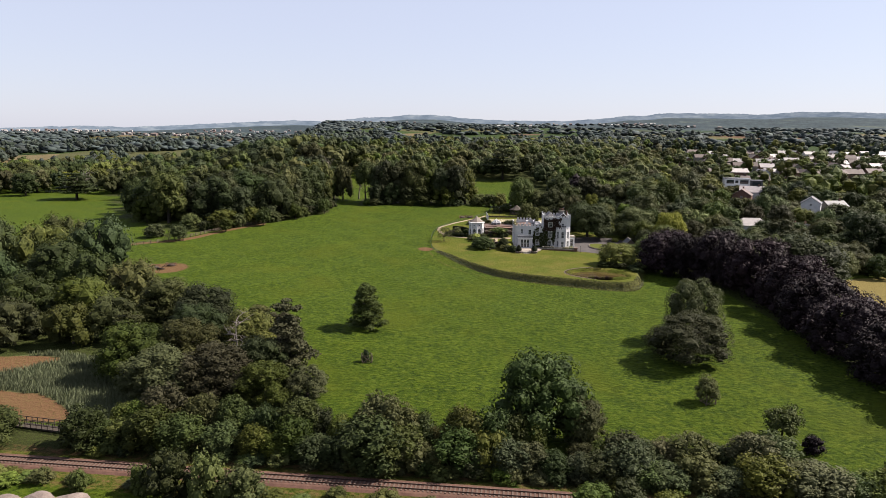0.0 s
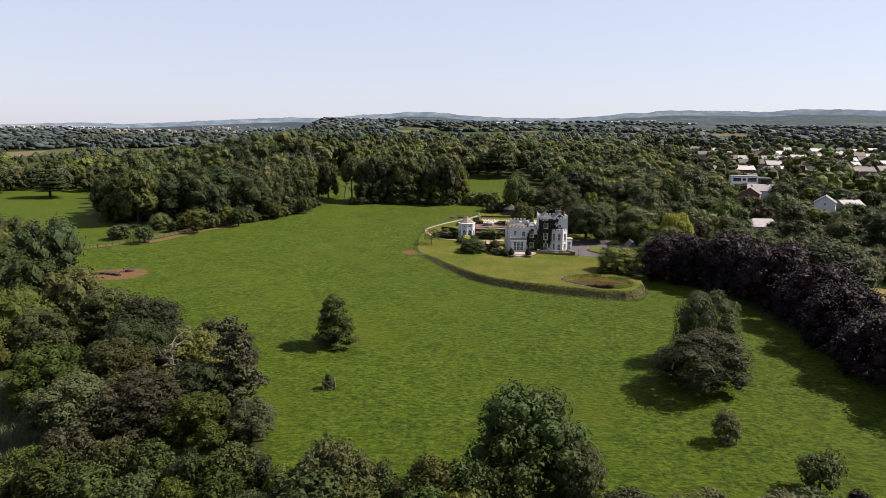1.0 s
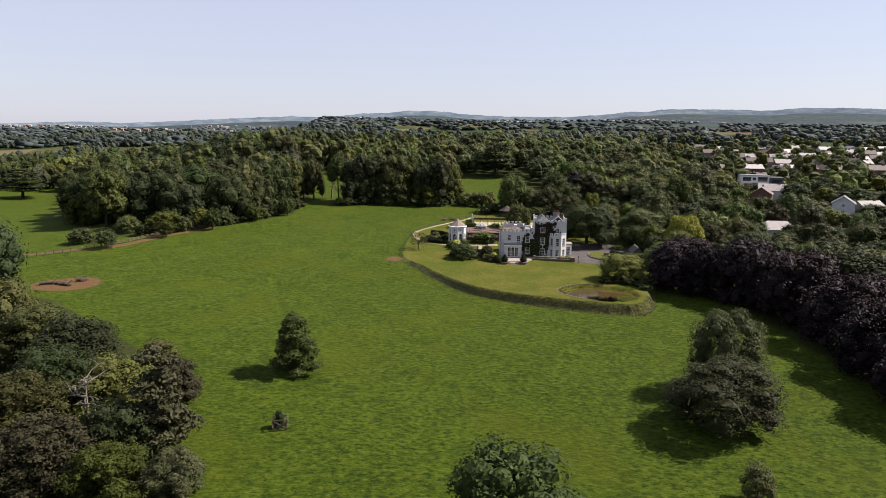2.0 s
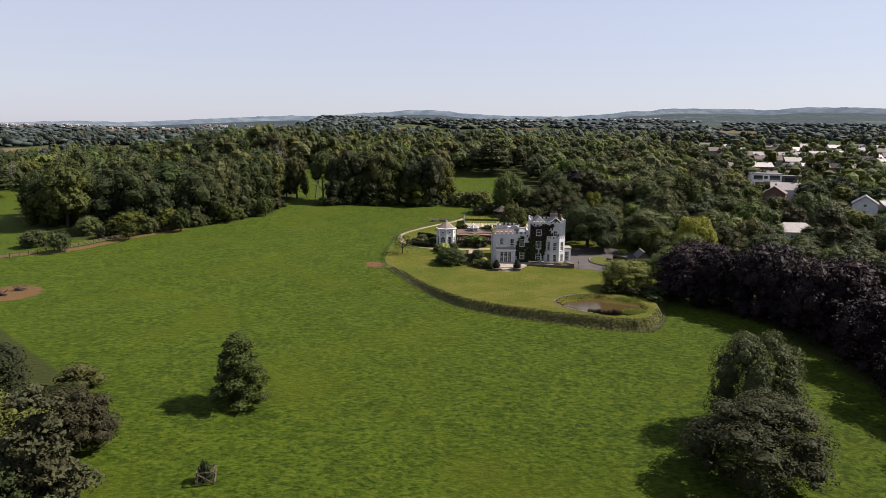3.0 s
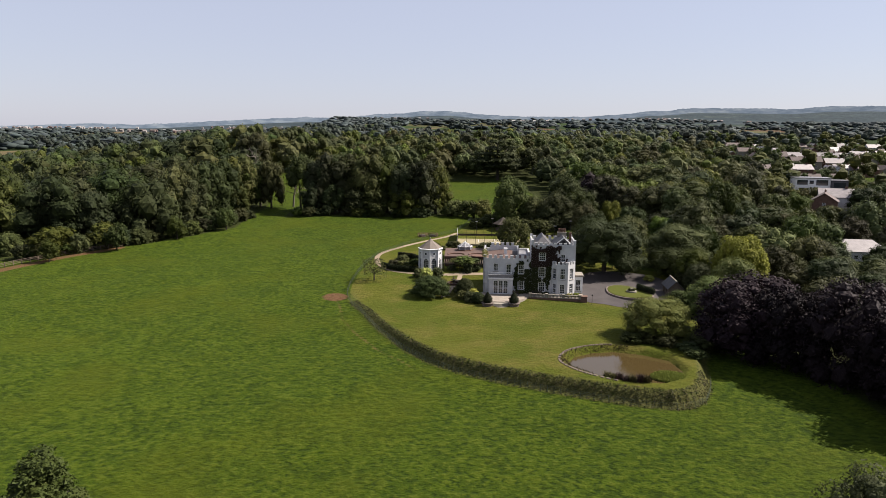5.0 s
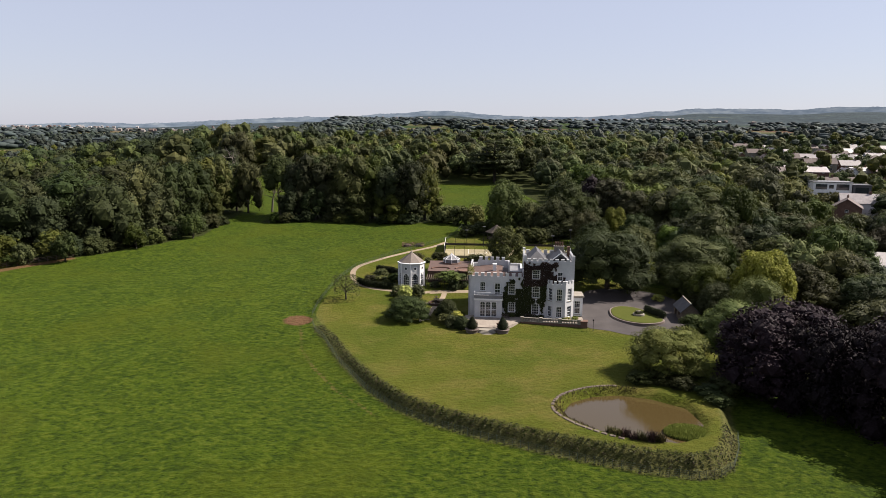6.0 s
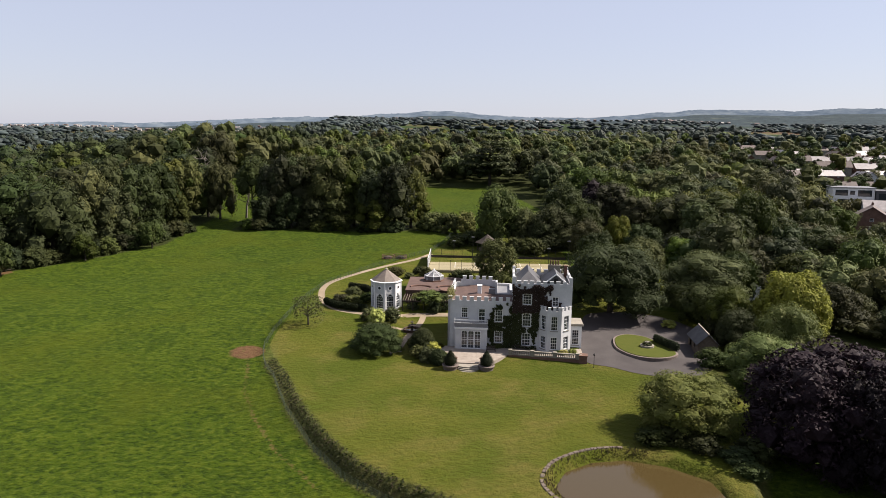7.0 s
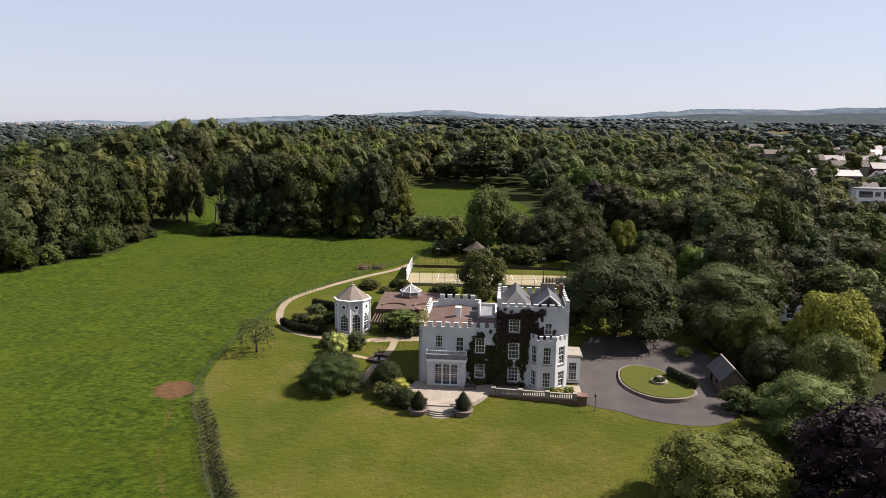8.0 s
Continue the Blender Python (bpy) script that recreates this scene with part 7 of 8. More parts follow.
# ---- cattle feeder on trodden earth ----
def feeder(x, y, rz):
    t = thing("cattle_feeder", "rusty red metal ring feeder on trodden red earth", "feeder", pose(x, y, gz(x, y), 0, 0, rz))
    for z in (0.25, 0.7, 1.15):
        bm = bmesh.new()
        n = 20
        pts = [(1.9 * math.cos(2 * math.pi * i / n), 1.2 * math.sin(2 * math.pi * i / n), z) for i in range(n + 1)]
        tube(bm, pts, [0.05] * (n + 1), 5)
        part("ring", bm, M["brick"], t)
    for i in range(14):
        a = 2 * math.pi * i / 14
        bm = bmesh.new()
        tube(bm, [(1.9 * math.cos(a), 1.2 * math.sin(a), 0), (1.9 * math.cos(a + 0.12), 1.2 * math.sin(a + 0.12), 1.25)], [0.035, 0.035], 4)
        part("bar", bm, M["brick"], t)
    bm = bmesh.new()
    lathe(bm, [(1.5, 0), (1.35, 0.5), (0.6, 0.8), (0.1, 0.85)], 12)
    for v in bm.verts:
        v.co.y *= 0.62
    part("fodder", bm, M["darkwood"], t)


feeder(-104.5, 251, 30)
feeder(-100, 254.5, 10)
feeder(12.9, 364.4, -20)
feeder(9.3, 364.0, 35)
def trunk_log(x, y, rz, L, rad):
    t = thing("fallen_trunk", "dark fallen tree trunk lying on the earth", "log", pose(x, y, gz(x, y) + rad * 0.8, 0, 0, rz), "fallen trunks")
    bm = bmesh.new()
    tube(bm, [(-L / 2, 0, 0), (-L / 6, 0.15, 0.1), (L / 5, -0.1, 0.05), (L / 2, 0.1, 0)], [rad, rad * 0.9, rad * 0.75, rad * 0.5], 9)
    part("stem", bm, M["darkwood"], t)
    bm = bmesh.new()
    tube(bm, [(L * 0.15, 0, 0.1), (L * 0.3, 0.6, 0.8), (L * 0.42, 0.9, 1.3)], [rad * 0.4, rad * 0.3, rad * 0.1], 6)
    part("branch", bm, M["darkwood"], t)


trunk_log(-107.5, 250.5, 25, 5.5, 0.5)
trunk_log(-102, 249, -15, 4.0, 0.4)

# ---- timber fence and pens beside the wood ----
pen = thing("timber_fence", "pale post and rail timber fence beside the track", "fence", Matrix.Identity(4))
bm = bmesh.new()
box(bm, -0.1, 0.1, -0.1, 0.1, -0.4, 1.5)
tp = mesh_bm("post", bm, M["timber"])
line = [(-132, 287), (-121, 294.5), (-114.5, 303), (-109, 313), (-103.5, 324.5), (-94, 334), (-87, 340)]
for (xa, ya), (xb, yb) in zip(line, line[1:]):
    n = max(1, round(math.hypot(xb - xa, yb - ya) / 2.6))
    for i in range(n):
        x0, y0, x1, y1 = (xa + (xb - xa) * i / n, ya + (yb - ya) * i / n, xa + (xb - xa) * (i + 1) / n, ya + (yb - ya) * (i + 1) / n)
        part("post", tp, None, pen).matrix_local = pose(x0, y0, gz(x0, y0))
        for z in (0.5, 0.95, 1.35):
            bm = bmesh.new()
            tube(bm, [(x0, y0, gz(x0, y0) + z), (x1, y1, gz(x1, y1) + z)], [0.075, 0.075], 4)
            part("rail", bm, M["timber"], pen)
crush = thing("cattle_crush", "dark metal cattle handling frame beside the track", "cattle crush", pose(-122.5, 307, gz(-122.5, 307), 0, 0, 20))
for i in range(5):
    bm = bmesh.new()
    tube(bm, [(i * 0.9, 0, 0), (i * 0.9, 0, 2.0), (i * 0.9, 1.2, 2.0), (i * 0.9, 1.2, 0)], [0.07] * 4, 5)
    part("hoop", bm, M["darkwood"], crush)
for z in (0.4, 0.8, 1.2, 1.6):
    for yy in (0, 1.2):
        bm = bmesh.new()
        tube(bm, [(0, yy, z), (3.6, yy, z)], [0.05, 0.05], 4)
        part("bar", bm, M["darkwood"], crush)

# ---- railway ----
def rail_y(x):
    return RAIL_Y0 + RAIL_SLOPE * x


RA = math.degrees(math.atan(RAIL_SLOPE))
bed = bmesh.new()
for (xa, xb) in ((-260, 260),):
    prof = [(-3.0, -8.6), (-1.9, -8.12), (1.9, -8.12), (3.0, -8.6)]
    a = [bed.verts.new((xa, rail_y(xa) + p[0], p[1])) for p in prof]
    b = [bed.verts.new((xb, rail_y(xb) + p[0], p[1])) for p in prof]
    for i in range(3):
        bed.faces.new((a[i], b[i], b[i + 1], a[i + 1]))
tagged(new("ballast_bed", mesh_bm("ballast_bed", bed, M["ballast"])), "reddish-brown railway ballast bed", "railway", kind="structure")
track = thing("railway_track", "single railway track of rusty rails on pale sleepers", "railway track", pose(0, RAIL_Y0, -8.12, 0, 0, RA))
bm = bmesh.new()
box(bm, -0.125, 0.125, -1.28, 1.28, -0.08, 0.09)
slp = mesh_bm("sleeper", bm, M["concrete"])
i = 0
for k in range(-150, 134):
    part("sleeper", slp, None, track).matrix_local = pose(k * 0.69, 0, random.uniform(-0.01, 0.01), 0, 0, random.uniform(-1, 1))
for s in (-1, 1):
    bm = bmesh.new()
    y0 = s * 0.7525
    box(bm, -230, 230, y0 - 0.07, y0 + 0.07, 0.09, 0.12)
    box(bm, -230, 230, y0 - 0.02, y0 + 0.02, 0.12, 0.2)
    box(bm, -230, 230, y0 - 0.038, y0 + 0.038, 0.2, 0.25)
    part("rail", bm, M["steel"], track)
# stone wall between railway and field
wl = tagged(new("boundary_wall"), "low old stone wall beside the railway", "wall", kind="structure")
bm = bmesh.new()
for i in range(26):
    xa, xb = 28 + i * 2.0, 30 + i * 2.0
    z = gz(xa, rail_y(xa) + 6.4)
    box(bm, xa, xb, rail_y(xa) + 6.2, rail_y(xa) + 6.65, -8.9, -7.3 + random.uniform(-0.12, 0.12))
part("wall_body", bm, plain("old_wall", (0.10, 0.085, 0.07), (0.18, 0.15, 0.125), 0.8, 0.9, fine=4, bump=0.6, dist=0.06), wl)
# pale boulders below the line
def boulder(x, y, r, sy, sz, rz):
    bm = bmesh.new()
    bmesh.ops.create_icosphere(bm, subdivisions=3, radius=r)
    for v in bm.verts:
        n = noise.noise(v.co * 0.7 / max(r, 0.5) + Vector((x, y, 0))) * 0.45 + noise.noise(v.co * 2 + Vector((y, x, 3))) * 0.12
        v.co = Vector((v.co.x, v.co.y * sy, max(-0.3 * r, v.co.z) * sz)) * (1 + n)
    t = thing("boulder", "pale pinkish sandstone boulder below the railway", "rock", pose(x, y, gz(x, y) - 0.2, 0, 0, rz), "boulders")
    part("stone_body", bm, M["rock"], t)


for q in [(-57.0, 100.2, 3.0, 0.7, 0.5, 20), (-61.5, 101, 2.6, 0.7, 0.42, -15), (-66.0, 100.6, 1.8, 0.9, 0.5, 40), (-53.2, 99.8, 1.6, 0.8, 0.4, 0)]:
    boulder(*q)
# footbridge over the marsh channel
br = thing("footbridge", "dark timber footbridge with closely spaced railings", "bridge", pose(-92, 128.0, -6.9, 0, 0, -13))
bm = bmesh.new()
box(bm, 0, 34, -0.9, 0.9, -0.35, -0.1)
part("deck", bm, M["darkwood"], br)
for yy in (-0.85, 0.85):
    for z in (0.5, 1.15):
        bm = bmesh.new()
        box(bm, 0, 34, yy - 0.04, yy + 0.04, z - 0.06, z + 0.06)
        part("handrail", bm, M["darkwood"], br)
bm = bmesh.new()
box(bm, -0.06, 0.06, -0.06, 0.06, -0.3, 1.2)
bp = mesh_bm("post", bm, M["darkwood"])
for i in range(29):
    for yy in (-0.85, 0.85):
        part("post", bp, None, br).matrix_local = pose(i * 1.2 + 0.1, yy, 0)
bm = bmesh.new()
box(bm, -0.15, 0.15, -0.15, 0.15, -2.2, -0.3)
pp = mesh_bm("pile", bm, M["darkwood"])
for i in range(9):
    for yy in (-0.7, 0.7):
        part("pile", pp, None, br).matrix_local = pose(i * 4.2 + 0.2, yy, 0)
# reeds of the marsh
r = random.Random(31)
cand = np.array([(r.uniform(-112, -60), r.uniform(127, 166)) for _ in range(30000)])
mud = np.max([inside(p, cand[:, 0], cand[:, 1]) for p in MUD], axis=0)
edge = np.array([0.9 * noise.noise(Vector((x / 2.5, y / 2.5, 0))) for x, y in cand])
cand = cand[(inside(MARSH, cand[:, 0], cand[:, 1]) > -0.5) & (mud < edge)]
pts = [(x, y, z) for (x, y), z in zip(cand, height(cand[:, 0], cand[:, 1]))]
blades("marsh_reeds", pts, 1.15, 0.075, M["reed"], "pale grey-green reeds in the marsh", "reeds", 32, 0.4)

# ---- white garden room among the trees ----
room = thing("garden_room", "white garden room with a pale ridged roof among trees", "garden room", pose(97.5, 332, gz(97.5, 332) - 0.1, 0, 0, -4))
bm = bmesh.new()
wall_panel(bm, 14, 2.9, 0.2, [(1 + 2.6 * i, 2.8 + 2.6 * i, 0.4, 2.4) for i in range(5)], pose(-7, -3.5, 0), -0.5)
box(bm, -7, 7, 3.3, 3.5, -0.5, 2.9)
box(bm, -7, -6.8, -3.3, 3.3, -0.5, 2.9)
box(bm, 6.8, 7, -3.3, 3.3, -0.5, 2.9)
part("wall", bm, M["white"], room)
for i in range(5):
    sash(room, 1 + 2.6 * i, 2.8 + 2.6 * i, 0.4, 2.4, pose(-7, -3.5, 0), 2, 2, sill=False)
for s in (-1, 1):
    bm = bmesh.new()
    p = [(-7.3, s * 3.8, 2.75), (7.3, s * 3.8, 2.75), (7.3, 0, 4.6), (-7.3, 0, 4.6)]
    a, b = [bm.verts.new(q) for q in p], [bm.verts.new((q[0], q[1], q[2] + 0.12)) for q in p]
    bm.faces.new(a)
    bm.faces.new(b[::-1])
    for k in range(4):
        bm.faces.new((a[k], b[k], b[(k + 1) % 4], a[(k + 1) % 4]))
    part("roof", bm, M["white"], room)

# ---- houses of the village ----
def gable_house(x, y, z, w, d, h, rh, rz, wall="render", roof="slate", label="", hip=False, chim=True, wins=3, storeys=2, name="house", group="village houses"):
    t = thing(name, label, "house", pose(x, y, z, 0, 0, rz), group)
    ops = []
    for s in range(storeys):
        z0 = 0.9 + s * 2.7
        for i in range(wins):
            c = w * (i + 0.5) / wins
            ops.append((c - 0.6, c + 0.6, z0, z0 + 1.2))
    bm = bmesh.new()
    wall_panel(bm, w, h, 0.3, ops, pose(-w / 2, -d / 2, 0), -1.5)
    box(bm, -w / 2, w / 2, d / 2 - 0.3, d / 2, -1.5, h)
    side = [(d / 2 - 0.6, d / 2 + 0.6, 0.9 + s * 2.7, 2.1 + s * 2.7) for s in range(storeys)]
    wall_panel(bm, d - 0.6, h, 0.3, [(o[0] - 0.3, o[1] - 0.3, o[2], o[3]) for o in side], pose(-w / 2, d / 2 - 0.3, 0, 0, 0, -90), -1.5)
    wall_panel(bm, d - 0.6, h, 0.3, [], pose(w / 2, -d / 2 + 0.3, 0, 0, 0, 90), -1.5)
    if not hip:
        for sx in (-1, 1):
            xa, xb = sx * w / 2, sx * (w / 2 - 0.3)
            v = [bm.verts.new(p) for p in ((xa, -d / 2, h), (xa, d / 2, h), (xa, 0, h + rh), (xb, -d / 2, h), (xb, d / 2, h), (xb, 0, h + rh))]
            for q in ((0, 1, 2), (5, 4, 3), (1, 4, 5, 2), (2, 5, 3, 0)):
                bm.faces.new([v[k] for k in q])
    part("wall", bm, M[wall], t)
    e = 0.45
    dz = -e * rh / (d / 2)
    rx = w / 2 - d / 2 * 0.8 if hip else w / 2 + e
    for s in (-1, 1):
        bm = bmesh.new()
        p = [(-w / 2 - e, s * (d / 2 + e), h + dz), (w / 2 + e, s * (d / 2 + e), h + dz), (rx, 0, h + rh + 0.05), (-rx, 0, h + rh + 0.05)]
        a, b = [bm.verts.new(q) for q in p], [bm.verts.new((q[0], q[1], q[2] + 0.16)) for q in p]
        bm.faces.new(a)
        bm.faces.new(b[::-1])
        for k in range(4):
            bm.faces.new((a[k], b[k], b[(k + 1) % 4], a[(k + 1) % 4]))
        part("roof", bm, M[roof], t)
        if hip:
            bm = bmesh.new()
            p = [(s * (w / 2 + e), -d / 2 - e, h + dz), (s * (w / 2 + e), d / 2 + e, h + dz), (s * rx, 0, h + rh + 0.05)]
            a, b = [bm.verts.new(q) for q in p], [bm.verts.new((q[0], q[1], q[2] + 0.16)) for q in p]
            bm.faces.new(a)
            bm.faces.new(b[::-1])
            for k in range(3):
                bm.faces.new((a[k], b[k], b[(k + 1) % 3], a[(k + 1) % 3]))
            part("roof", bm, M[roof], t)
    if chim:
        bm = bmesh.new()
        box(bm, w * 0.3 - 0.45, w * 0.3 + 0.45, -0.35, 0.35, h + rh * 0.5, h + rh + 1.0)
        box(bm, w * 0.3 - 0.3, w * 0.3 - 0.1, -0.1, 0.1, h + rh + 1.0, h + rh + 1.4)
        box(bm, w * 0.3 + 0.1, w * 0.3 + 0.3, -0.1, 0.1, h + rh + 1.0, h + rh + 1.4)
        part("chimney", bm, M["brick"], t)
    for o in ops:
        sash(t, *o, pose(-w / 2, -d / 2, 0), 2, 2, sill=False)
    for o in side:
        sash(t, o[0] - 0.3, o[1] - 0.3, o[2], o[3], pose(-w / 2, d / 2 - 0.3, 0, 0, 0, -90), 2, 2, sill=False)
    return t


M["paleroof"] = plain("pale_tile_roof", (0.30, 0.27, 0.265), (0.42, 0.38, 0.37), 0.6, 0.5, fine=4, bump=0.2)
M["browntile"] = plain("brown_tile_roof", (0.10, 0.072, 0.064), (0.155, 0.118, 0.106), 0.6, 0.75, fine=4, bump=0.3)
gable_house(147, 337, gz(147, 337) - 0.4, 15, 9, 3.4, 2.9, -8, "render", "paleroof", "white bungalow with a pale hipped roof", True, False, 4, 1)
gable_house(158, 321, gz(158, 321) - 0.4, 9, 9, 3.6, 3.0, 25, "stone", "slate", "stone cottage with slate gables and tall chimney", False, True, 2, 1)
gable_house(164, 326, gz(164, 326) - 0.4, 11, 8, 3.4, 2.8, -62, "stone", "slate", "stone cottage wing with a slate roof", False, True, 2, 1)
gable_house(174.5, 414, 9.6, 12, 10, 5.4, 3.2, 62, "brick", "browntile", "red brick house with a brown tiled gable roof", False, True, 3, 2)
gable_house(184, 424, 11.0, 13, 10, 5.0, 3.2, -20, "render", "paleroof", "rendered house with a pale tiled roof", False, True, 3, 2)
gable_house(188, 362, 10.2, 11, 9, 5.0, 3.0, 60, "render", "slate", "pale blue-white house with a slate roof", False, False, 3, 2)
gable_house(205, 372, 9.6, 12, 8, 3.2, 2.5, 15, "stone", "slate", "low stone house with a grey roof", False, True, 3, 1)
# flat-roofed white villa
villa = thing("modern_villa", "flat-roofed white modern villa with dark glazing", "house", pose(184, 447, 15.5, 0, 0, -12), "village houses")
bm = bmesh.new()
wall_panel(bm, 15, 7.0, 0.3, [(1, 5.5, 4.0, 6.2), (6.2, 8, 4.4, 6.0), (9, 14, 3.8, 6.3), (2, 6, 0.6, 2.6)], pose(-7.5, -4, 0), -6)
box(bm, -7.5, -7.2, -3.7, 5, -6, 7.0)
box(bm, 7.2, 7.5, -3.7, 5, -6, 7.0)
box(bm, -7.2, 7.2, 4.7, 5, -6, 7.0)
weld(bm)
part("wall", bm, M["white"], villa)
bm = bmesh.new()
box(bm, -7.8, 7.8, -4.4, 5.3, 7.0, 7.3)
part("roof", bm, M["lead"], villa)
for o in [(1, 5.5, 4.0, 6.2), (6.2, 8, 4.4, 6.0), (9, 14, 3.8, 6.3), (2, 6, 0.6, 2.6)]:
    sash(villa, *o, pose(-7.5, -4, 0), 3, 1, sill=False, frame_mat="iron")
bm = bmesh.new()
wall_panel(bm, 7, 6.0, 0.3, [(1, 6, 0.6, 5.2)], pose(7.6, -5, 0), -6)
box(bm, 14.3, 14.6, -4.7, 4, -6, 6.0)
box(bm, 7.6, 14.3, 3.7, 4.0, -6, 6.0)
box(bm, 7.4, 14.8, -5.2, 4.2, 6.0, 6.3)
weld(bm)
part("side_wing", bm, M["slate"], villa, "dark grey side wing")
sash(villa, 1, 6, 0.6, 5.2, pose(7.6, -5, 0), 4, 2, sill=False, frame_mat="iron")
# rows of houses further off
r = random.Random(77)
proto = {}
for i, (wl_, rf, lb) in enumerate([("brick", "browntile", "brick terraced house with a brown tiled roof"), ("render", "paleroof", "rendered house with a pale roof"), ("brick", "paleroof", "brick house with a pale sunlit roof"), ("stone", "browntile", "pale house with a brown tiled roof")]):
    proto[i] = gable_house(-2000, -900 - 30 * i, -8, 13, 9, 4.6, 3.0, 0, wl_, rf, lb, False, True, 2, 2, group="village rows")
rows = [((205, 560), (345, 560), 11), ((225, 600), (400, 600), 13), ((215, 640), (430, 650), 14), ((240, 700), (470, 700), 14), ((260, 780), (500, 790), 12), ((150, 500), (235, 510), 6)]
for (xa, ya), (xb, yb), n in rows:
    for i in range(n):
        t = (i + r.uniform(0.2, 0.8)) / n
        x, y = xa + (xb - xa) * t, ya + (yb - ya) * t + r.uniform(-6, 6)
        s = r.uniform(0.8, 1.05)
        copy_thing(proto[r.randrange(4)], pose(x, y, gz(x, y), 0, 0, r.choice([0, 0, 8, -10, 90]) + r.uniform(-6, 6)) @ Matrix.Diagonal((s * r.uniform(1.0, 1.3), s, r.uniform(0.85, 1.1), 1)))
for i, ob in proto.items():
    x, y = 300 + 22 * i, 655 + 6 * i
    ob.matrix_world = pose(x, y, gz(x, y), 0, 0, 5 * i - 8)

# ---- far woods and hedgerow trees, past counting ----
def far_woods(name, mat, n, seed, rmin, rmax, size, dens, blobs, label, leaf=0.0, flat=1.0):
    rng = np.random.default_rng(seed)
    iv, fc = ICO[1]
    X, Y = [], []
    while len(X) < n:
        az = rng.uniform(-41, 41)
        r = rmin * (rmax / rmin) ** rng.random()
        x, y = r * math.sin(radians(az)) + 15, r * math.cos(radians(az))
        if dens(x, y, r, rng):
            X.append(x)
            Y.append(y)
    Z = height(np.array(X), np.array(Y))
    V, F, base, T = [], [], 0, []
    for x, y, z in zip(X, Y, Z):
        first, shade = base, rng.random()
        s = rng.uniform(*size)
        h = s * rng.uniform(0.75, 1.1) * flat
        for k in range(blobs):
            up = (k + 0.5) / blobs
            c = np.array([x + rng.normal(0, s * 0.27 * (1.2 - up)), y + rng.normal(0, s * 0.27 * (1.2 - up)), z + h * (0.2 + 0.6 * up)])
            j = 1 + rng.normal(0, 0.17, (len(iv), 1))
            axes = np.array([s, s, h]) * (0.36 if blobs < 3 else 0.29) * rng.uniform(0.75, 1.15)
            V.append(c + iv * j * axes * (0.85 if leaf else 1.0))
            F += [tuple(f) for f in (fc + base)]
            base += len(iv)
            if leaf:
                d = unit_dirs(24, rng)
                d[:, 2] = np.abs(d[:, 2]) - 0.2
                nv = d + rng.normal(0, 0.45, d.shape)
                lv, lf = leaf_quads(c + d * axes * rng.uniform(0.85, 1.15, (24, 1)), nv / np.linalg.norm(nv, axis=1)[:, None], leaf * 0.85, rng, tri=True)
                V.append(lv)
                F += [tuple(f) for f in (lf + base)]
                base += len(lv)
        T += [shade] * (base - first)
    ob = new(name, tone(mesh_from(name, np.concatenate(V), F, mat, not leaf), T))
    return tagged(ob, label, "woodland", kind="stuff")


def hedgerows(x, y, r, rng):
    """Trees stand in woods and in lines between the fields."""
    if math.hypot(x + 490, (y - 735) * 0.8) < 85:
        return False
    if r < 720 and -75 < x < 175:
        return False
    if y < 560 and x < -150 and not (x < -330 or y > 560):
        return False
    n = noise.noise(Vector((x / 230, y / 420, 3.1))) + 0.4 * noise.noise(Vector((x / 60, y / 110, 1.0)))
    if 190 < x < 520 and 480 < y < 830:
        return rng.random() < 0.07
    line = abs(noise.noise(Vector((x / 150, y / 330, 9.0)))) < 0.07
    return n > (0.1 if r < 1100 else 0.2) or line


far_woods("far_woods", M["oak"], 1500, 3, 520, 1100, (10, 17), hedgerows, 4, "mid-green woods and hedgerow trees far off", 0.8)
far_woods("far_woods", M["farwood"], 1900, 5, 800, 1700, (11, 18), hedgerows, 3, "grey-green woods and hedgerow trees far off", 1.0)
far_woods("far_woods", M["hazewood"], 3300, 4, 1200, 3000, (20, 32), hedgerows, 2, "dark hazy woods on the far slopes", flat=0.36)


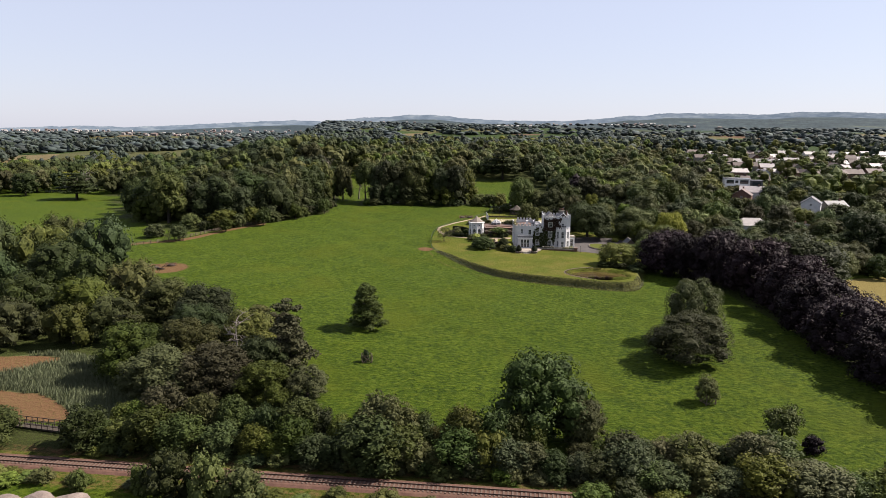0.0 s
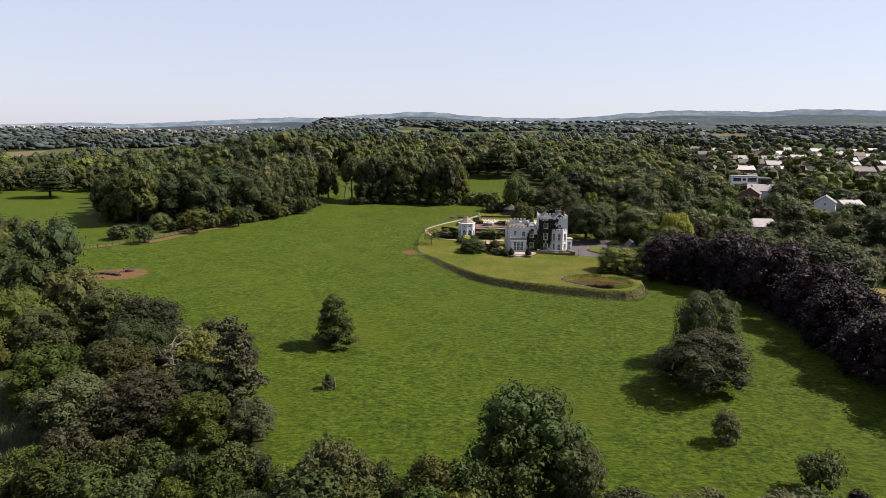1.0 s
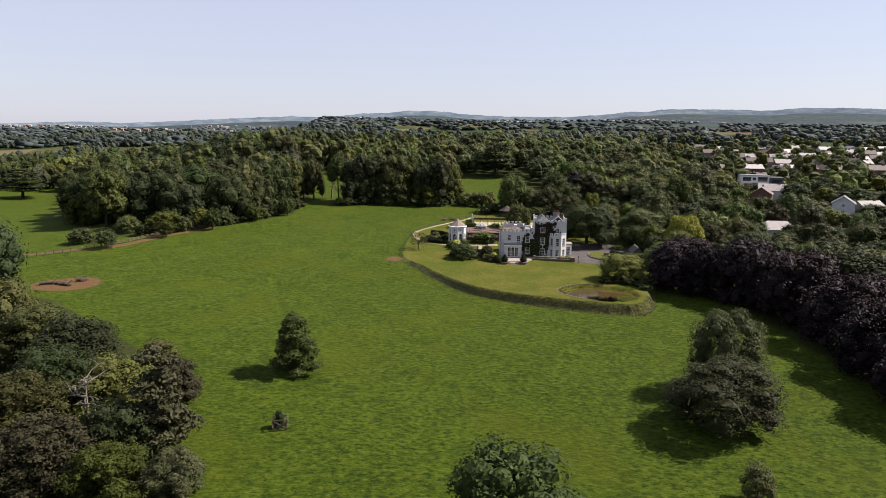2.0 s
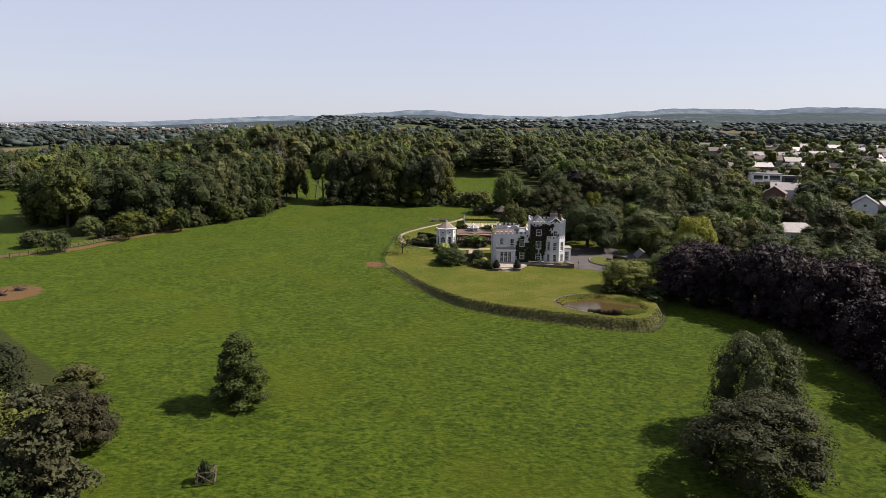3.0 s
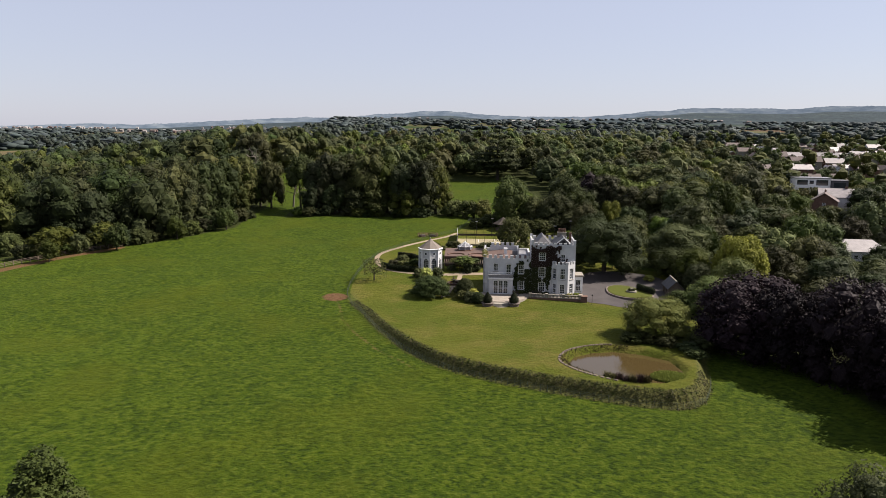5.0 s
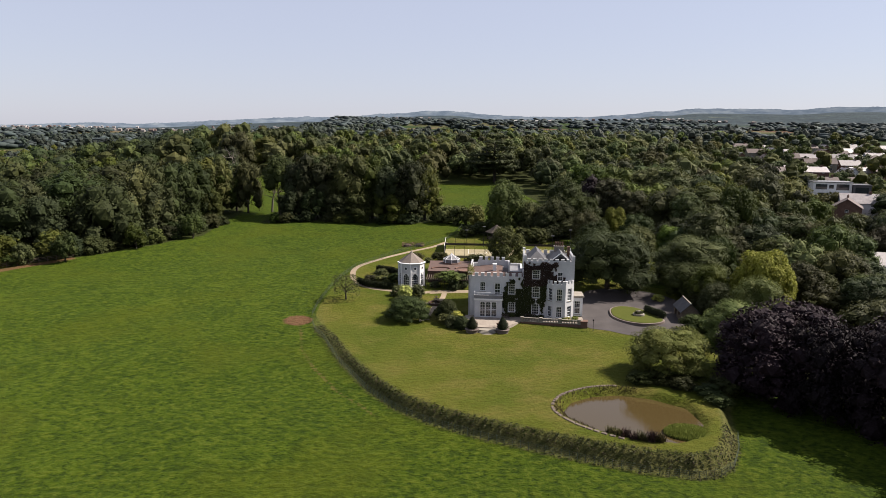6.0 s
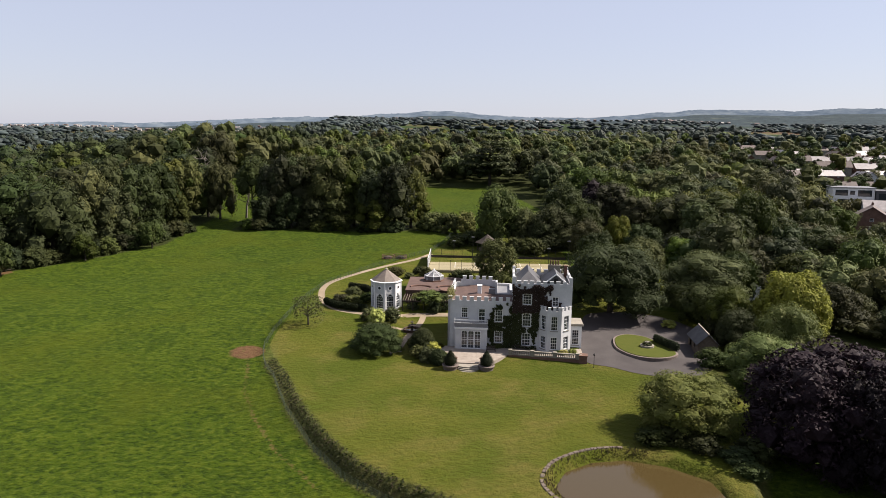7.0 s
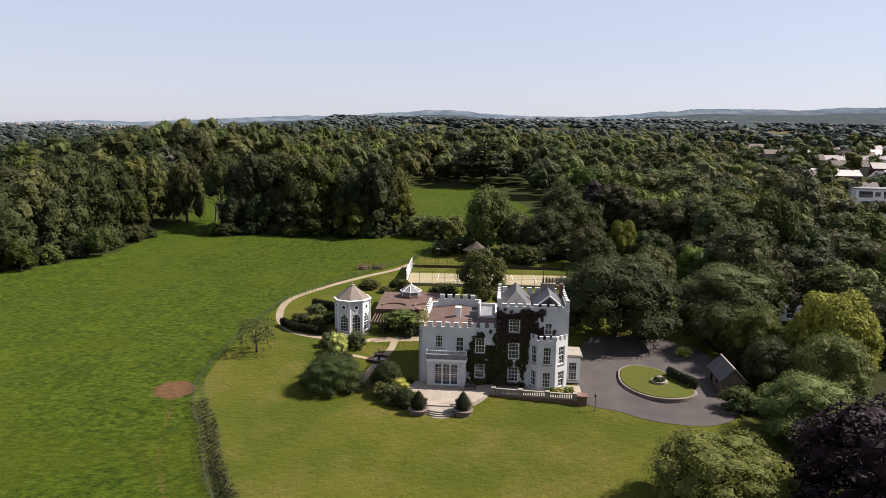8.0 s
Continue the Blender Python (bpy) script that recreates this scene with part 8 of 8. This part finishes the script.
def far_town():
    """Small pale houses of distant towns and farms, past counting."""
    rng = np.random.default_rng(12)
    V, F = [], []
    while len(V) < 240 * 10:
        az = rng.uniform(-33, 22)
        r = rng.uniform(2300, 3500)
        x, y = r * math.sin(radians(az)), r * math.cos(radians(az))
        if noise.noise(Vector((x / 340, y / 500, 4.0))) + (0.18 if az < -6 else 0.0) < rng.uniform(0.1, 0.45):
            continue
        z = gz(x, y) + 2
        w, d, h, b = rng.uniform(3, 6), rng.uniform(3, 4), rng.uniform(2.5, 5), len(V)
        V += [(x + sx * w, y + sy * d, z + hz) for hz in (-6, h) for sx, sy in ((-1, -1), (1, -1), (1, 1), (-1, 1))] + [(x - w, y, z + h + 2.2), (x + w, y, z + h + 2.2)]
        F += [(b + i, b + (i + 1) % 4, b + 4 + (i + 1) % 4, b + 4 + i) for i in range(4)]
        F += [(b + 4, b + 5, b + 9, b + 8), (b + 6, b + 7, b + 8, b + 9), (b + 7, b + 4, b + 8), (b + 5, b + 6, b + 9)]
    k = Nodes("far_houses")
    col = k.ramp(k.island(), [(0.0, (0.30, 0.29, 0.28)), (0.5, (0.18, 0.16, 0.15)), (0.8, (0.10, 0.07, 0.06))])
    tagged(new("far_town", mesh_from("far_town", V, F, k.done(col, 0.8))), "tiny pale houses of distant towns among trees", "houses", kind="stuff")


far_town()


def far_hills():
    """The skyline of low hills, plain and far behind everything."""
    V, F = [], []
    n = 900
    for i in range(n):
        az = -52 + 104 * i / (n - 1)
        top = float(ridge(az)) + 4.5 * noise.noise(Vector((az * 1.3, 0, 0))) + 2.5 * noise.noise(Vector((az * 9, 1, 0))) + 2.5 * noise.noise(Vector((az * 31, 2, 0)))
        for z in (20, top * 0.45, top * 0.78, top):
            r = 4580 - 2.5 * (200 - z)
            V.append((r * math.sin(radians(az)), r * math.cos(radians(az)), z))
    for i in range(n - 1):
        for k in range(3):
            a, b = 4 * i + k, 4 * (i + 1) + k
            F.append((a, b, b + 1, a + 1))
    k = Nodes("far_hills")
    # the blue haze of distance is put into these hill colours
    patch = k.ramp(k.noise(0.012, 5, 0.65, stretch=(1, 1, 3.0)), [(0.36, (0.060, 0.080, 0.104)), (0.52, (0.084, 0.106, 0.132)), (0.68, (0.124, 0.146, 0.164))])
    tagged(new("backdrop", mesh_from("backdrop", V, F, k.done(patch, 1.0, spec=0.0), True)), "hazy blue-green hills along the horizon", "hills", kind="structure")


far_hills()
